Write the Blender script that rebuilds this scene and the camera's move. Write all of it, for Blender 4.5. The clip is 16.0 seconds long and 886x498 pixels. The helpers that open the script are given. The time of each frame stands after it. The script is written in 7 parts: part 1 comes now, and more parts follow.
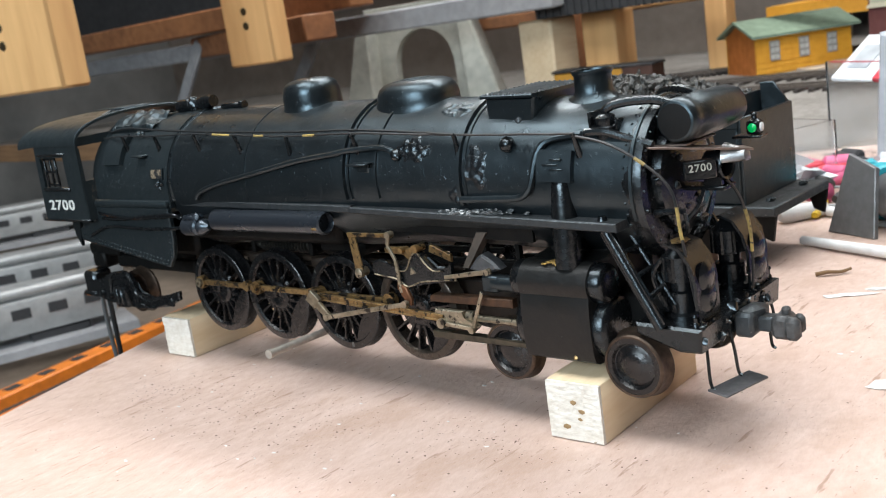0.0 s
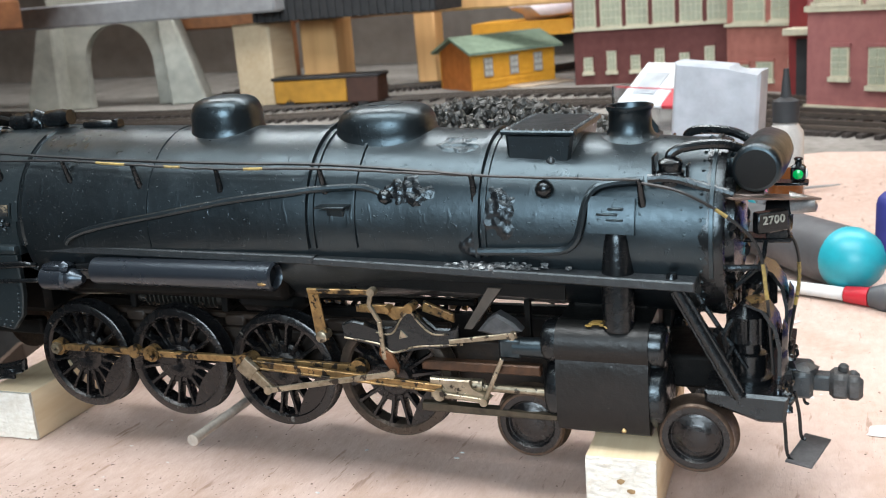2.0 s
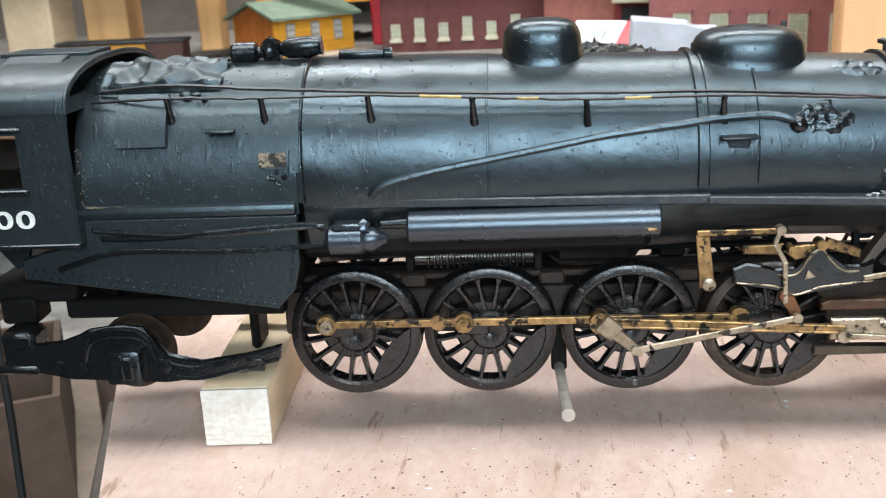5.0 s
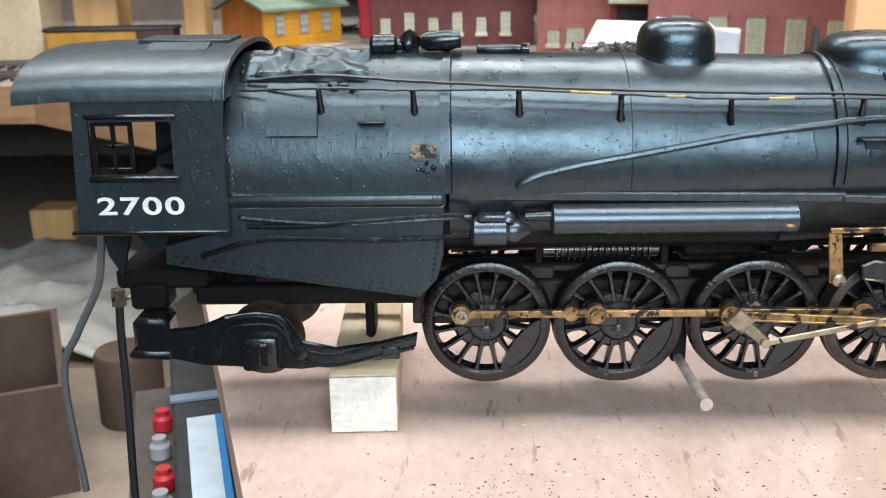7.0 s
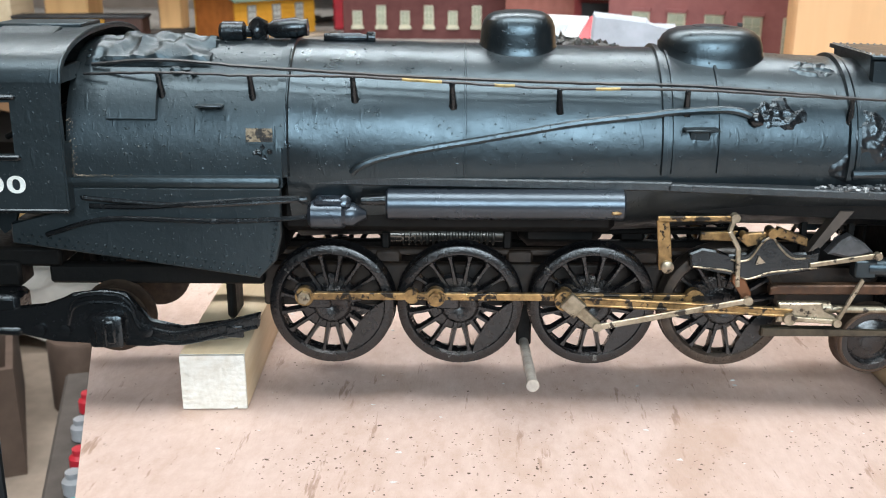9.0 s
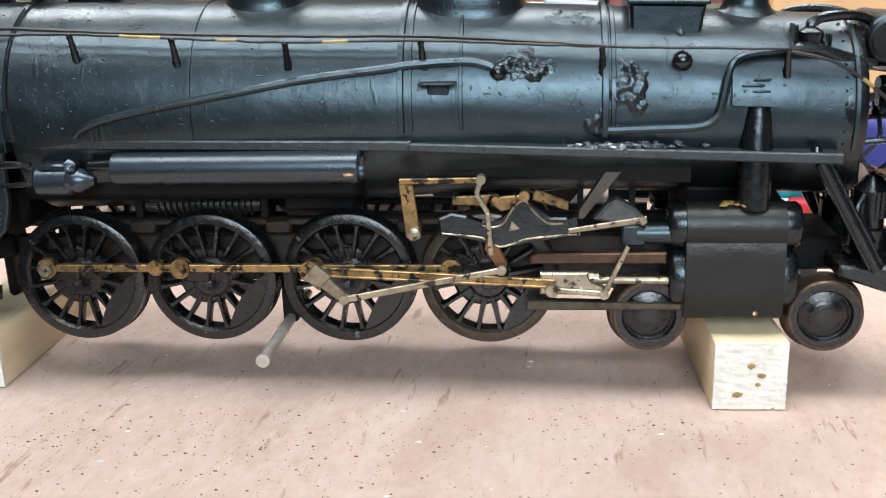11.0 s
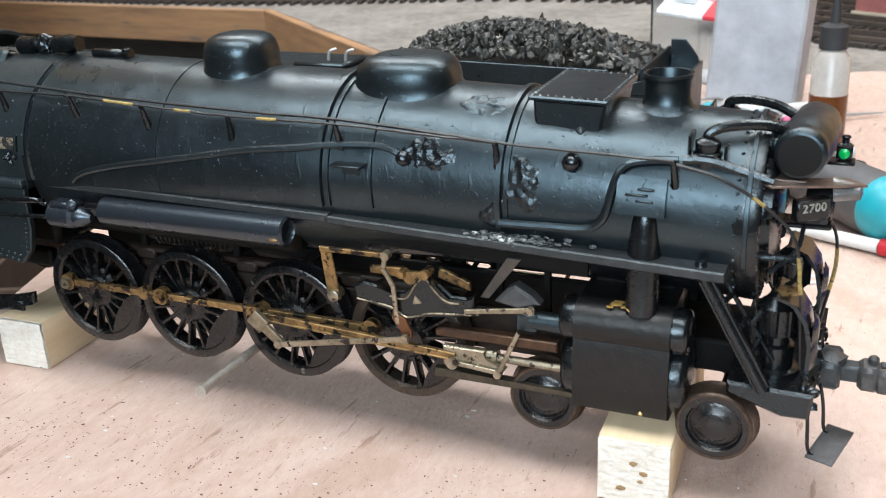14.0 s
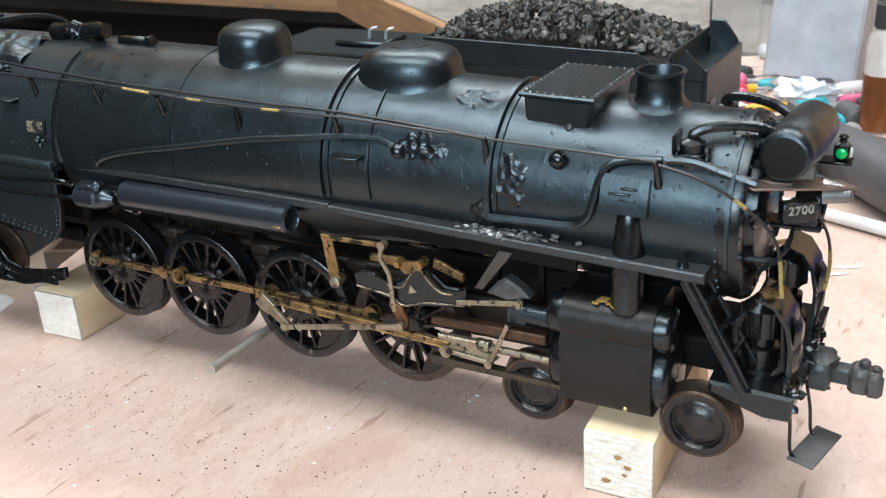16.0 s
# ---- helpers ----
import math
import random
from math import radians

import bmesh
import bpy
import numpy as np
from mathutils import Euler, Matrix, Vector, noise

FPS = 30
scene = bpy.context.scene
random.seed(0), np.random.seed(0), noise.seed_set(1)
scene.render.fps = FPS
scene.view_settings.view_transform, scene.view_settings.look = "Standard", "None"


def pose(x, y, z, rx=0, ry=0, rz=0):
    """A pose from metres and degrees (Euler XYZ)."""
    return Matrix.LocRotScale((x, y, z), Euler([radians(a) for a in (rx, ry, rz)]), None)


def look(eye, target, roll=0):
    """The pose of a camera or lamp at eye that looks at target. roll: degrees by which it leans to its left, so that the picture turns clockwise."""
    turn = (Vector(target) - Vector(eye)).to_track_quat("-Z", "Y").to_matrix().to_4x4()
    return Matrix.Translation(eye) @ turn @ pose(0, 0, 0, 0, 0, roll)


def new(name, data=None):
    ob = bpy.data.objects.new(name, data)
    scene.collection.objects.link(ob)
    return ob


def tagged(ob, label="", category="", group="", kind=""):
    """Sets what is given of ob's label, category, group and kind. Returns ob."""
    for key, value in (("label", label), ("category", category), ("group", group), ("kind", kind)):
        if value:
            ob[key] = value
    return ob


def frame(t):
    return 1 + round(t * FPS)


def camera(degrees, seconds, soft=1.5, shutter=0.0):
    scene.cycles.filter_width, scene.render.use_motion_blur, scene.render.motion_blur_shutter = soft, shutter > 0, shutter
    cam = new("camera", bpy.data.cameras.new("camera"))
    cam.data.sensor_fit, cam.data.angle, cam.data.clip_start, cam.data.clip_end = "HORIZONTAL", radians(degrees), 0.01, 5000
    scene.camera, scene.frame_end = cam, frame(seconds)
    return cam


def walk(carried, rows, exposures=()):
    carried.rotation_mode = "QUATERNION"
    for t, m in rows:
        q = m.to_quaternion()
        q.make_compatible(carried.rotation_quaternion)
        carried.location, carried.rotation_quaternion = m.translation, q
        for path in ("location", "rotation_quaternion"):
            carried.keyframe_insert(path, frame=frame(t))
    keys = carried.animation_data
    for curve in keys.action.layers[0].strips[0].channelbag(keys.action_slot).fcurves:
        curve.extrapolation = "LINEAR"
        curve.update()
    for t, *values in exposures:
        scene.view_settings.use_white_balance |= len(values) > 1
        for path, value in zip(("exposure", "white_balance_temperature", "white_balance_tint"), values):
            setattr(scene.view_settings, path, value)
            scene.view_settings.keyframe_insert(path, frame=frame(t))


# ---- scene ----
cam = camera(48.1, 16.0, soft=1.05)
cam.data.dof.use_dof, cam.data.dof.focus_distance, cam.data.dof.aperture_fstop = True, 0.31, 36.0
PATH = [
    (0, (0.308, -0.226, 0.129), (-1.047, 1.179, -0.305), -8.4),
    (0.5, (0.286, -0.228, 0.135), (-1.055, 1.191, -0.297), -8.0),
    (1, (0.256, -0.23, 0.147), (-0.942, 1.307, -0.303), -6.7),
    (1.5, (0.221, -0.236, 0.142), (-0.809, 1.411, -0.333), -5.7),
    (2, (0.193, -0.238, 0.144), (-0.587, 1.534, -0.36), -4.6),
    (2.5, (0.163, -0.243, 0.141), (-0.43, 1.592, -0.389), -4.6),
    (3, (0.13, -0.243, 0.138), (-0.366, 1.618, -0.399), -4.4),
    (3.5, (0.116, -0.249, 0.14), (-0.301, 1.629, -0.407), -4.2),
    (4, (0.091, -0.25, 0.14), (-0.258, 1.639, -0.416), -4.1),
    (4.5, (0.04, -0.248, 0.132), (-0.217, 1.651, -0.439), -3.6),
    (5, (0.001, -0.253, 0.137), (-0.182, 1.652, -0.446), -2.7),
    (5.2, (-0.016, -0.254, 0.139), (-0.177, 1.651, -0.449), -2.3),
    (7.3, (-0.05, -0.262, 0.139), (-0.118, 1.646, -0.455), -0.7),
    (7.5, (-0.049, -0.262, 0.138), (-0.103, 1.647, -0.455), -0.5),
    (8, (-0.042, -0.264, 0.137), (-0.088, 1.644, -0.46), -0.2),
    (8.5, (-0.025, -0.267, 0.14), (-0.078, 1.639, -0.464), -0.1),
    (9, (-0.005, -0.268, 0.138), (-0.087, 1.636, -0.467), -0.0),
    (9.5, (0.012, -0.261, 0.129), (-0.078, 1.651, -0.449), 0.0),
    (10, (0.042, -0.26, 0.126), (-0.068, 1.649, -0.459), 0.0),
    (10.2, (0.052, -0.256, 0.12), (-0.077, 1.652, -0.466), -0.4),
    (12.3, (0.132, -0.241, 0.123), (-0.34, 1.611, -0.468), -2.7),
    (12.5, (0.138, -0.239, 0.125), (-0.362, 1.605, -0.468), -2.8),
    (13, (0.148, -0.234, 0.126), (-0.402, 1.598, -0.459), -2.7),
    (13.5, (0.166, -0.225, 0.145), (-0.538, 1.53, -0.504), -2.2),
    (14, (0.188, -0.219, 0.164), (-0.619, 1.455, -0.576), -2.8),
    (14.5, (0.202, -0.212, 0.167), (-0.662, 1.415, -0.611), -2.9),
    (15, (0.206, -0.208, 0.169), (-0.698, 1.392, -0.62), -3.3),
    (15.5, (0.211, -0.208, 0.169), (-0.72, 1.375, -0.625), -3.4),
    (16, (0.211, -0.209, 0.172), (-0.736, 1.36, -0.629), -3.7),
]
walk(cam, [(t, look(eye, target, roll)) for t, eye, target, roll in PATH], exposures=((0.0, -0.02), (1.0, 0.20), (1.5, 0.14), (2.5, 0.0), (4.0, 0.10), (5.0, 0.2), (7.5, 0.24), (9.0, 0.18), (10.2, 0.08), (12.5, -0.03), (14.0, 0.0), (16.0, 0.0)))

# ---- light ----
world = bpy.data.worlds.new("room_air")
scene.world = world
world.use_nodes = True
world.node_tree.nodes["Background"].inputs[0].default_value = (0.85, 0.9, 1.0, 1)
world.node_tree.nodes["Background"].inputs[1].default_value = 0.25


def area_lamp(name, at, target, sx, sy, power, colour):
    d = bpy.data.lights.new(name, "AREA")
    d.shape, d.size, d.size_y, d.energy, d.color = "RECTANGLE", sx, sy, power, colour
    ob = new(name, d)
    ob.matrix_world = look(at, target)
    return ob


# two fluorescent ceiling fittings over the bench
area_lamp("ceiling_tube_lamp", (0.0, -0.34, 1.45), (0.0, -0.24, 0), 1.6, 0.70, 35, (0.93, 0.965, 0.98))
area_lamp("ceiling_tube_lamp", (-0.2, 1.00, 1.45), (-0.2, 1.00, 0), 2.2, 0.40, 42, (0.95, 0.965, 0.97))
# bluish fill lamp added behind the camera to brighten the boiler side
area_lamp("front_fill_lamp", (0.35, -2.2, 0.95), (0.0, 0.1, 0), 1.35, 0.9, 62, (0.76, 0.90, 1.0))

# ---- materials ----


def mat(name, base, rough=0.5, metal=0.0, dark=None, scale=300.0, detail=0.35, bump=0.0, bump_scale=None, fleck=None, fleck_at=0.66, fleck_scale=None, rough_var=0.12, stretch=(1, 1, 1), coat=0.0, spec=0.5, tint=(1, 1, 1)):
    """Paint, metal or wood with grain at two scales, relief and worn flecks of another colour."""
    m = bpy.data.materials.new(name)
    m.use_nodes = True
    nt = m.node_tree
    N, L = nt.nodes, nt.links
    b = N["Principled BSDF"]
    co = N.new("ShaderNodeTexCoord")
    mp = N.new("ShaderNodeMapping")
    mp.inputs["Scale"].default_value = stretch
    L.new(co.outputs["Object"], mp.inputs[0])

    def tex(s, d=4.0):
        t = N.new("ShaderNodeTexNoise")
        t.inputs["Scale"].default_value, t.inputs["Detail"].default_value = s, d
        t.inputs["Roughness"].default_value = 0.62
        L.new(mp.outputs[0], t.inputs["Vector"])
        return t.outputs["Fac"]

    def ramp(src, lo, hi):
        r = N.new("ShaderNodeMapRange")
        r.inputs["From Min"].default_value, r.inputs["From Max"].default_value = lo, hi
        L.new(src, r.inputs["Value"])
        return r.outputs[0]

    def mix(fac, a, c):
        x = N.new("ShaderNodeMix")
        x.data_type = "RGBA"
        for i, v in ((6, a), (7, c)):
            if isinstance(v, tuple):
                x.inputs[i].default_value = (*v, 1)
            else:
                L.new(v, x.inputs[i])
        L.new(fac, x.inputs[0]) if not isinstance(fac, float) else None
        return x.outputs[2]

    dark = dark or tuple(c * (1 - detail) for c in base)
    big, small = tex(scale * 0.12), tex(scale)
    add = N.new("ShaderNodeMath")
    add.operation = "ADD"
    L.new(big, add.inputs[0]), L.new(small, add.inputs[1])
    col = mix(ramp(add.outputs[0], 0.7, 1.3), dark, base)
    if fleck:
        col = mix(ramp(tex(fleck_scale or scale * 0.7, 5), fleck_at, fleck_at + 0.05), col, fleck)
    L.new(col, b.inputs["Base Color"])
    rr = N.new("ShaderNodeMapRange")
    rr.inputs["From Min"].default_value, rr.inputs["From Max"].default_value = 0.7, 1.3
    rr.inputs["To Min"].default_value, rr.inputs["To Max"].default_value = min(1, rough + rough_var), max(0.03, rough - rough_var)
    L.new(add.outputs[0], rr.inputs["Value"])
    L.new(rr.outputs[0], b.inputs["Roughness"])
    b.inputs["Metallic"].default_value = metal
    b.inputs["Coat Weight"].default_value = coat
    b.inputs["Specular IOR Level"].default_value = spec
    b.inputs["Specular Tint"].default_value = (*tint, 1)
    if bump:
        bp = N.new("ShaderNodeBump")
        bp.inputs["Strength"].default_value, bp.inputs["Distance"].default_value = min(1.0, bump), 0.0006
        L.new(tex(bump_scale or scale * 1.5, 5), bp.inputs["Height"])
        L.new(bp.outputs[0], b.inputs["Normal"])
    return m


def glass(name, tint=(1, 1, 1), rough=0.03):
    m = bpy.data.materials.new(name)
    m.use_nodes = True
    b = m.node_tree.nodes["Principled BSDF"]
    b.inputs["Base Color"].default_value = (*tint, 1)
    b.inputs["Transmission Weight"].default_value, b.inputs["Roughness"].default_value, b.inputs["IOR"].default_value = 1.0, rough, 1.38
    return m


BLACK = mat("black_paint", (0.0060, 0.0072, 0.0082), 0.34, dark=(0.0035, 0.004, 0.0045), scale=260, bump=0.20, bump_scale=300, fleck=(0.17, 0.18, 0.18), fleck_at=0.70, fleck_scale=900, rough_var=0.08, spec=0.82, tint=(0.66, 0.88, 1.0))
CAB_BLACK = mat("dusty_matt_black_paint", (0.0115, 0.0150, 0.0165), 0.40, dark=(0.0055, 0.0072, 0.008), scale=280, bump=0.30, bump_scale=240, fleck=(0.15, 0.16, 0.155), fleck_at=0.69, fleck_scale=900, rough_var=0.08, spec=0.72, tint=(0.68, 0.89, 1.0))
BLACK2 = mat("black_gloss_paint", (0.0055, 0.006, 0.0066), 0.24, dark=(0.003, 0.003, 0.0035), scale=400, bump=0.25, bump_scale=420, fleck=(0.12, 0.12, 0.115), fleck_at=0.72, fleck_scale=800, rough_var=0.08, spec=0.60, tint=(0.80, 0.93, 1.0))
# Dusty black, lightened to put the running boards' highlight into the colour.
DUSTY_SHEEN = mat("dusty_sheen_black_paint", (0.034, 0.036, 0.038), 0.40, dark=(0.009, 0.0095, 0.010), scale=320, bump=0.5, fleck=(0.20, 0.19, 0.175), fleck_at=0.675, fleck_scale=620, spec=0.65, tint=(0.8, 0.93, 1.0))
GLUE_RIVETS = mat("grey_white_glue_and_rivets", (0.16, 0.17, 0.175), 0.30, dark=(0.018, 0.019, 0.02), scale=800, bump=0.6, fleck=(0.42, 0.43, 0.43), fleck_at=0.56)
LUMP = mat("thick_lumpy_black_glue", (0.008, 0.009, 0.010), 0.30, dark=(0.004, 0.004, 0.005), scale=600, bump=0.4, bump_scale=420, spec=0.6, tint=(0.75, 0.91, 1.0))
BRASS = mat("worn_brass", (0.40, 0.26, 0.11), 0.38, 0.75, dark=(0.11, 0.065, 0.03), scale=420, bump=0.2, fleck=(0.020, 0.017, 0.014), fleck_at=0.535, fleck_scale=330)
STEEL = mat("worn_nickel_steel", (0.40, 0.355, 0.27), 0.36, 0.80, dark=(0.16, 0.125, 0.08), scale=420, bump=0.15, fleck=(0.04, 0.034, 0.028), fleck_at=0.57, fleck_scale=330)
RIM = mat("dull_wheel_rim_steel", (0.115, 0.080, 0.058), 0.38, 0.7, dark=(0.04, 0.027, 0.02), scale=400, bump=0.2)
SPOKE = mat("wheel_black_paint", (0.006, 0.006, 0.0065), 0.25, dark=(0.003, 0.003, 0.0035), scale=380, bump=0.3, fleck=(0.11, 0.105, 0.095), fleck_at=0.66, spec=0.55)
UNDER = mat("dull_black_frame", (0.006, 0.0056, 0.005), 0.55, dark=(0.0025, 0.0025, 0.0025), scale=300, bump=0.3, spec=0.15)
WIRE = mat("black_wire", (0.016, 0.017, 0.018), 0.4, scale=500)
MATT = mat("matt_black_paint", (0.0085, 0.0085, 0.008), 0.40, dark=(0.004, 0.004, 0.004), scale=300, bump=0.35, bump_scale=330, fleck=(0.10, 0.10, 0.095), fleck_at=0.70, fleck_scale=900, spec=0.36)
# Lighter, bluer black puts the tank's broad highlight into its colour.
TANK = mat("satin_blue_black_highlight_paint", (0.017, 0.020, 0.025), 0.30, dark=(0.008, 0.009, 0.012), scale=300, bump=0.14, bump_scale=380, fleck=(0.16, 0.165, 0.17), fleck_at=0.70, fleck_scale=900, spec=0.9, rough_var=0.06, tint=(0.70, 0.86, 1.0))
YELLOW_WIRE = mat("yellow_wire", (0.44, 0.31, 0.09), 0.5, dark=(0.12, 0.09, 0.04), scale=700, fleck=(0.02, 0.02, 0.02), fleck_at=0.60, fleck_scale=600)
WOOD = mat("pale_pine", (0.74, 0.60, 0.41), 0.7, dark=(0.60, 0.44, 0.27), scale=160, bump=0.3, stretch=(1, 0.12, 1))
WOOD_END = mat("white_chalky_end_grain", (0.76, 0.73, 0.67), 0.9, dark=(0.58, 0.52, 0.44), scale=500, bump=1.0, bump_scale=420, stretch=(0.6, 1, 1), fleck=(0.36, 0.28, 0.20), fleck_at=0.65, fleck_scale=420)
TIMBER = mat("orange_pine_timber", (0.72, 0.43, 0.19), 0.5, dark=(0.55, 0.30, 0.12), scale=60, bump=0.1, stretch=(1, 1, 0.1))
BROWN_TIMBER = mat("brown_stained_timber", (0.34, 0.14, 0.055), 0.6, dark=(0.17, 0.07, 0.03), scale=60, bump=0.1)
TABLE = mat("pink_brown_painted_plywood", (0.600, 0.455, 0.395), 0.44, dark=(0.49, 0.345, 0.28), scale=300, bump=0.6, bump_scale=700, fleck=(0.27, 0.165, 0.12), fleck_at=0.645, fleck_scale=620, stretch=(1.0, 0.5, 1))


def worn_strokes(m, dark, turn, stretch, scale, at, amount):
    """Short worn or stained strokes of a darker colour over a painted material."""
    nt = m.node_tree
    N, L = nt.nodes, nt.links
    b = N["Principled BSDF"]
    src = b.inputs["Base Color"].links[0].from_socket
    co, mp, tx, mr, mx = (N.new("ShaderNode" + k) for k in ("TexCoord", "Mapping", "TexNoise", "MapRange", "Mix"))
    mp.inputs["Scale"].default_value, mp.inputs["Rotation"].default_value = stretch, (0, 0, radians(turn))
    L.new(co.outputs["Object"], mp.inputs[0]), L.new(mp.outputs[0], tx.inputs["Vector"])
    tx.inputs["Scale"].default_value, tx.inputs["Detail"].default_value, tx.inputs["Roughness"].default_value = scale, 4.0, 0.65
    mr.inputs["From Min"].default_value, mr.inputs["From Max"].default_value, mr.inputs["To Max"].default_value = at, at + 0.06, amount
    L.new(tx.outputs["Fac"], mr.inputs["Value"])
    mx.data_type = "RGBA"
    L.new(mr.outputs[0], mx.inputs[0]), L.new(src, mx.inputs[6])
    mx.inputs[7].default_value = (*dark, 1)
    L.new(mx.outputs[2], b.inputs["Base Color"])


def pimples(m, scale, at, height, stretch=(1, 1, 1)):
    """Sparse raised specks of grit or runs caught under the paint."""
    nt = m.node_tree
    N, L = nt.nodes, nt.links
    b = N["Principled BSDF"]
    co, mp, tx, mr, bp = (N.new("ShaderNode" + k) for k in ("TexCoord", "Mapping", "TexNoise", "MapRange", "Bump"))
    mp.inputs["Scale"].default_value = stretch
    L.new(co.outputs["Object"], mp.inputs[0]), L.new(mp.outputs[0], tx.inputs["Vector"])
    tx.inputs["Scale"].default_value, tx.inputs["Detail"].default_value = scale, 2.0
    mr.inputs["From Min"].default_value, mr.inputs["From Max"].default_value = at, at + 0.10
    L.new(tx.outputs["Fac"], mr.inputs["Value"]), L.new(mr.outputs[0], bp.inputs["Height"])
    bp.inputs["Strength"].default_value, bp.inputs["Distance"].default_value = 1.0, height
    if b.inputs["Normal"].links:
        L.new(b.inputs["Normal"].links[0].from_socket, bp.inputs["Normal"])
    L.new(bp.outputs[0], b.inputs["Normal"])


for paint in (BLACK, CAB_BLACK, DUSTY_SHEEN):
    pimples(paint, 900, 0.66, 0.00009)
    pimples(paint, 420, 0.64, 0.00005, (1, 0.4, 0.3))
    worn_strokes(paint, (0.085, 0.09, 0.092), 35, (1.0, 0.25, 0.12), 620, 0.705, 0.8)
worn_strokes(TABLE, (0.30, 0.185, 0.13), 6, (1.0, 0.14, 1.0), 240, 0.615, 0.85)
worn_strokes(TABLE, (0.16, 0.095, 0.07), -14, (1.0, 0.40, 1.0), 330, 0.675, 0.9)
worn_strokes(TABLE, (0.44, 0.30, 0.23), 0, (1.0, 0.7, 1.0), 26, 0.56, 0.5)
WALL = mat("plain_room_wall", (0.21, 0.205, 0.195), 0.9, scale=12)
CEIL = mat("white_ceiling", (0.55, 0.55, 0.54), 0.9, scale=12)
FLOOR = mat("dark_concrete_floor", (0.10, 0.09, 0.08), 0.8, scale=20)
DECK = mat("grey_layout_ground", (0.29, 0.27, 0.245), 0.95, dark=(0.14, 0.125, 0.11), scale=120, bump=0.8, bump_scale=200)
BRICK = mat("dark_red_brick_paint", (0.22, 0.055, 0.05), 0.75, dark=(0.16, 0.04, 0.038), scale=90)
CREAM = mat("cream_window_paint", (0.62, 0.57, 0.42), 0.6, scale=90)
PANE = mat("pale_green_window_pane", (0.42, 0.44, 0.33), 0.25, scale=60)
YELLOW = mat("yellow_ochre_siding", (0.74, 0.36, 0.035), 0.6, dark=(0.60, 0.27, 0.02), scale=90)
ORANGE_WALL = mat("orange_gable_siding", (0.50, 0.15, 0.025), 0.6, scale=90)
GREEN_ROOF = mat("grey_green_roof", (0.20, 0.27, 0.19), 0.8, scale=90)
PLASTER = mat("grey_plaster", (0.50, 0.50, 0.44), 0.8, scale=60, bump=0.3)
FASCIA = mat("weathered_brown_edge_board", (0.42, 0.235, 0.115), 0.65, dark=(0.20, 0.115, 0.065), scale=90, bump=0.25, stretch=(0.12, 1, 1), fleck=(0.14, 0.10, 0.075), fleck_at=0.62)
COAL = mat("black_coal", (0.030, 0.029, 0.026), 0.40, dark=(0.010, 0.010, 0.009), scale=500, bump=0.6, fleck=(0.16, 0.15, 0.125), fleck_at=0.60)
WHITE = mat("white_lettering", (0.72, 0.74, 0.70), 0.6, scale=900)
SILVER = mat("silver_grey_car", (0.44, 0.45, 0.45), 0.4, 0.35, scale=60)
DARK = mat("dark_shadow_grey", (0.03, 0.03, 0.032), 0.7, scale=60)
GREY = mat("mid_grey_paint", (0.33, 0.33, 0.34), 0.6, scale=60)
RED = mat("red_card", (0.55, 0.02, 0.035), 0.45, scale=60)
PAPER = mat("white_paper", (0.78, 0.78, 0.77), 0.7, scale=60)
BLUE = mat("navy_blue_cloth", (0.035, 0.04, 0.23), 0.6, scale=80)
TEAL = mat("teal_plastic", (0.02, 0.36, 0.44), 0.4, scale=80)
TOOL_GREY = mat("dark_grey_plastic", (0.09, 0.09, 0.095), 0.5, scale=80)
CLEAR = glass("clear_plastic", (0.94, 0.96, 0.98), 0.10)

# ---- mesh tools ----


def B():
    return bmesh.new()


def part(name, bm, material, parent=None, label="", sharp=38, smooth=True):
    """Links a bmesh as one mesh object under a thing or a part."""
    me = bpy.data.meshes.new(name)
    bmesh.ops.recalc_face_normals(bm, faces=bm.faces)
    bm.to_mesh(me)
    bm.free()
    if smooth:
        me.polygons.foreach_set("use_smooth", [True] * len(me.polygons))
        me.set_sharp_from_angle(angle=radians(sharp))
    for m in material if isinstance(material, (list, tuple)) else [material]:
        me.materials.append(m)
    ob = new(name, me)
    if parent:
        ob.parent = parent
    if label:
        tagged(ob, label)
    return ob


def thing(name, label, category, at=(0, 0, 0), rz=0, group="", kind=""):
    ob = new(name)
    ob.empty_display_size = 0.01
    ob.matrix_world = pose(*at, 0, 0, rz)
    return tagged(ob, label, category, group, kind)


def box(bm, lo, hi, bev=0.0, m=None, seg=1):
    c = [(a + b) / 2 for a, b in zip(lo, hi)]
    s = [abs(b - a) for a, b in zip(lo, hi)]
    M = Matrix.Translation(c) @ Matrix.Diagonal((*s, 1))
    g = bmesh.ops.create_cube(bm, size=1, matrix=(m @ M) if m else M)
    if bev:
        es = list({e for v in g["verts"] for e in v.link_edges})
        bmesh.ops.bevel(bm, geom=es, offset=min(bev, min(s) * 0.45), segments=seg, affect="EDGES", profile=0.5)
    return bm


def axis_frame(p0, p1):
    p0, p1 = Vector(p0), Vector(p1)
    z = (p1 - p0).normalized()
    x = z.orthogonal().normalized()
    return p0, p1, x, z.cross(x)


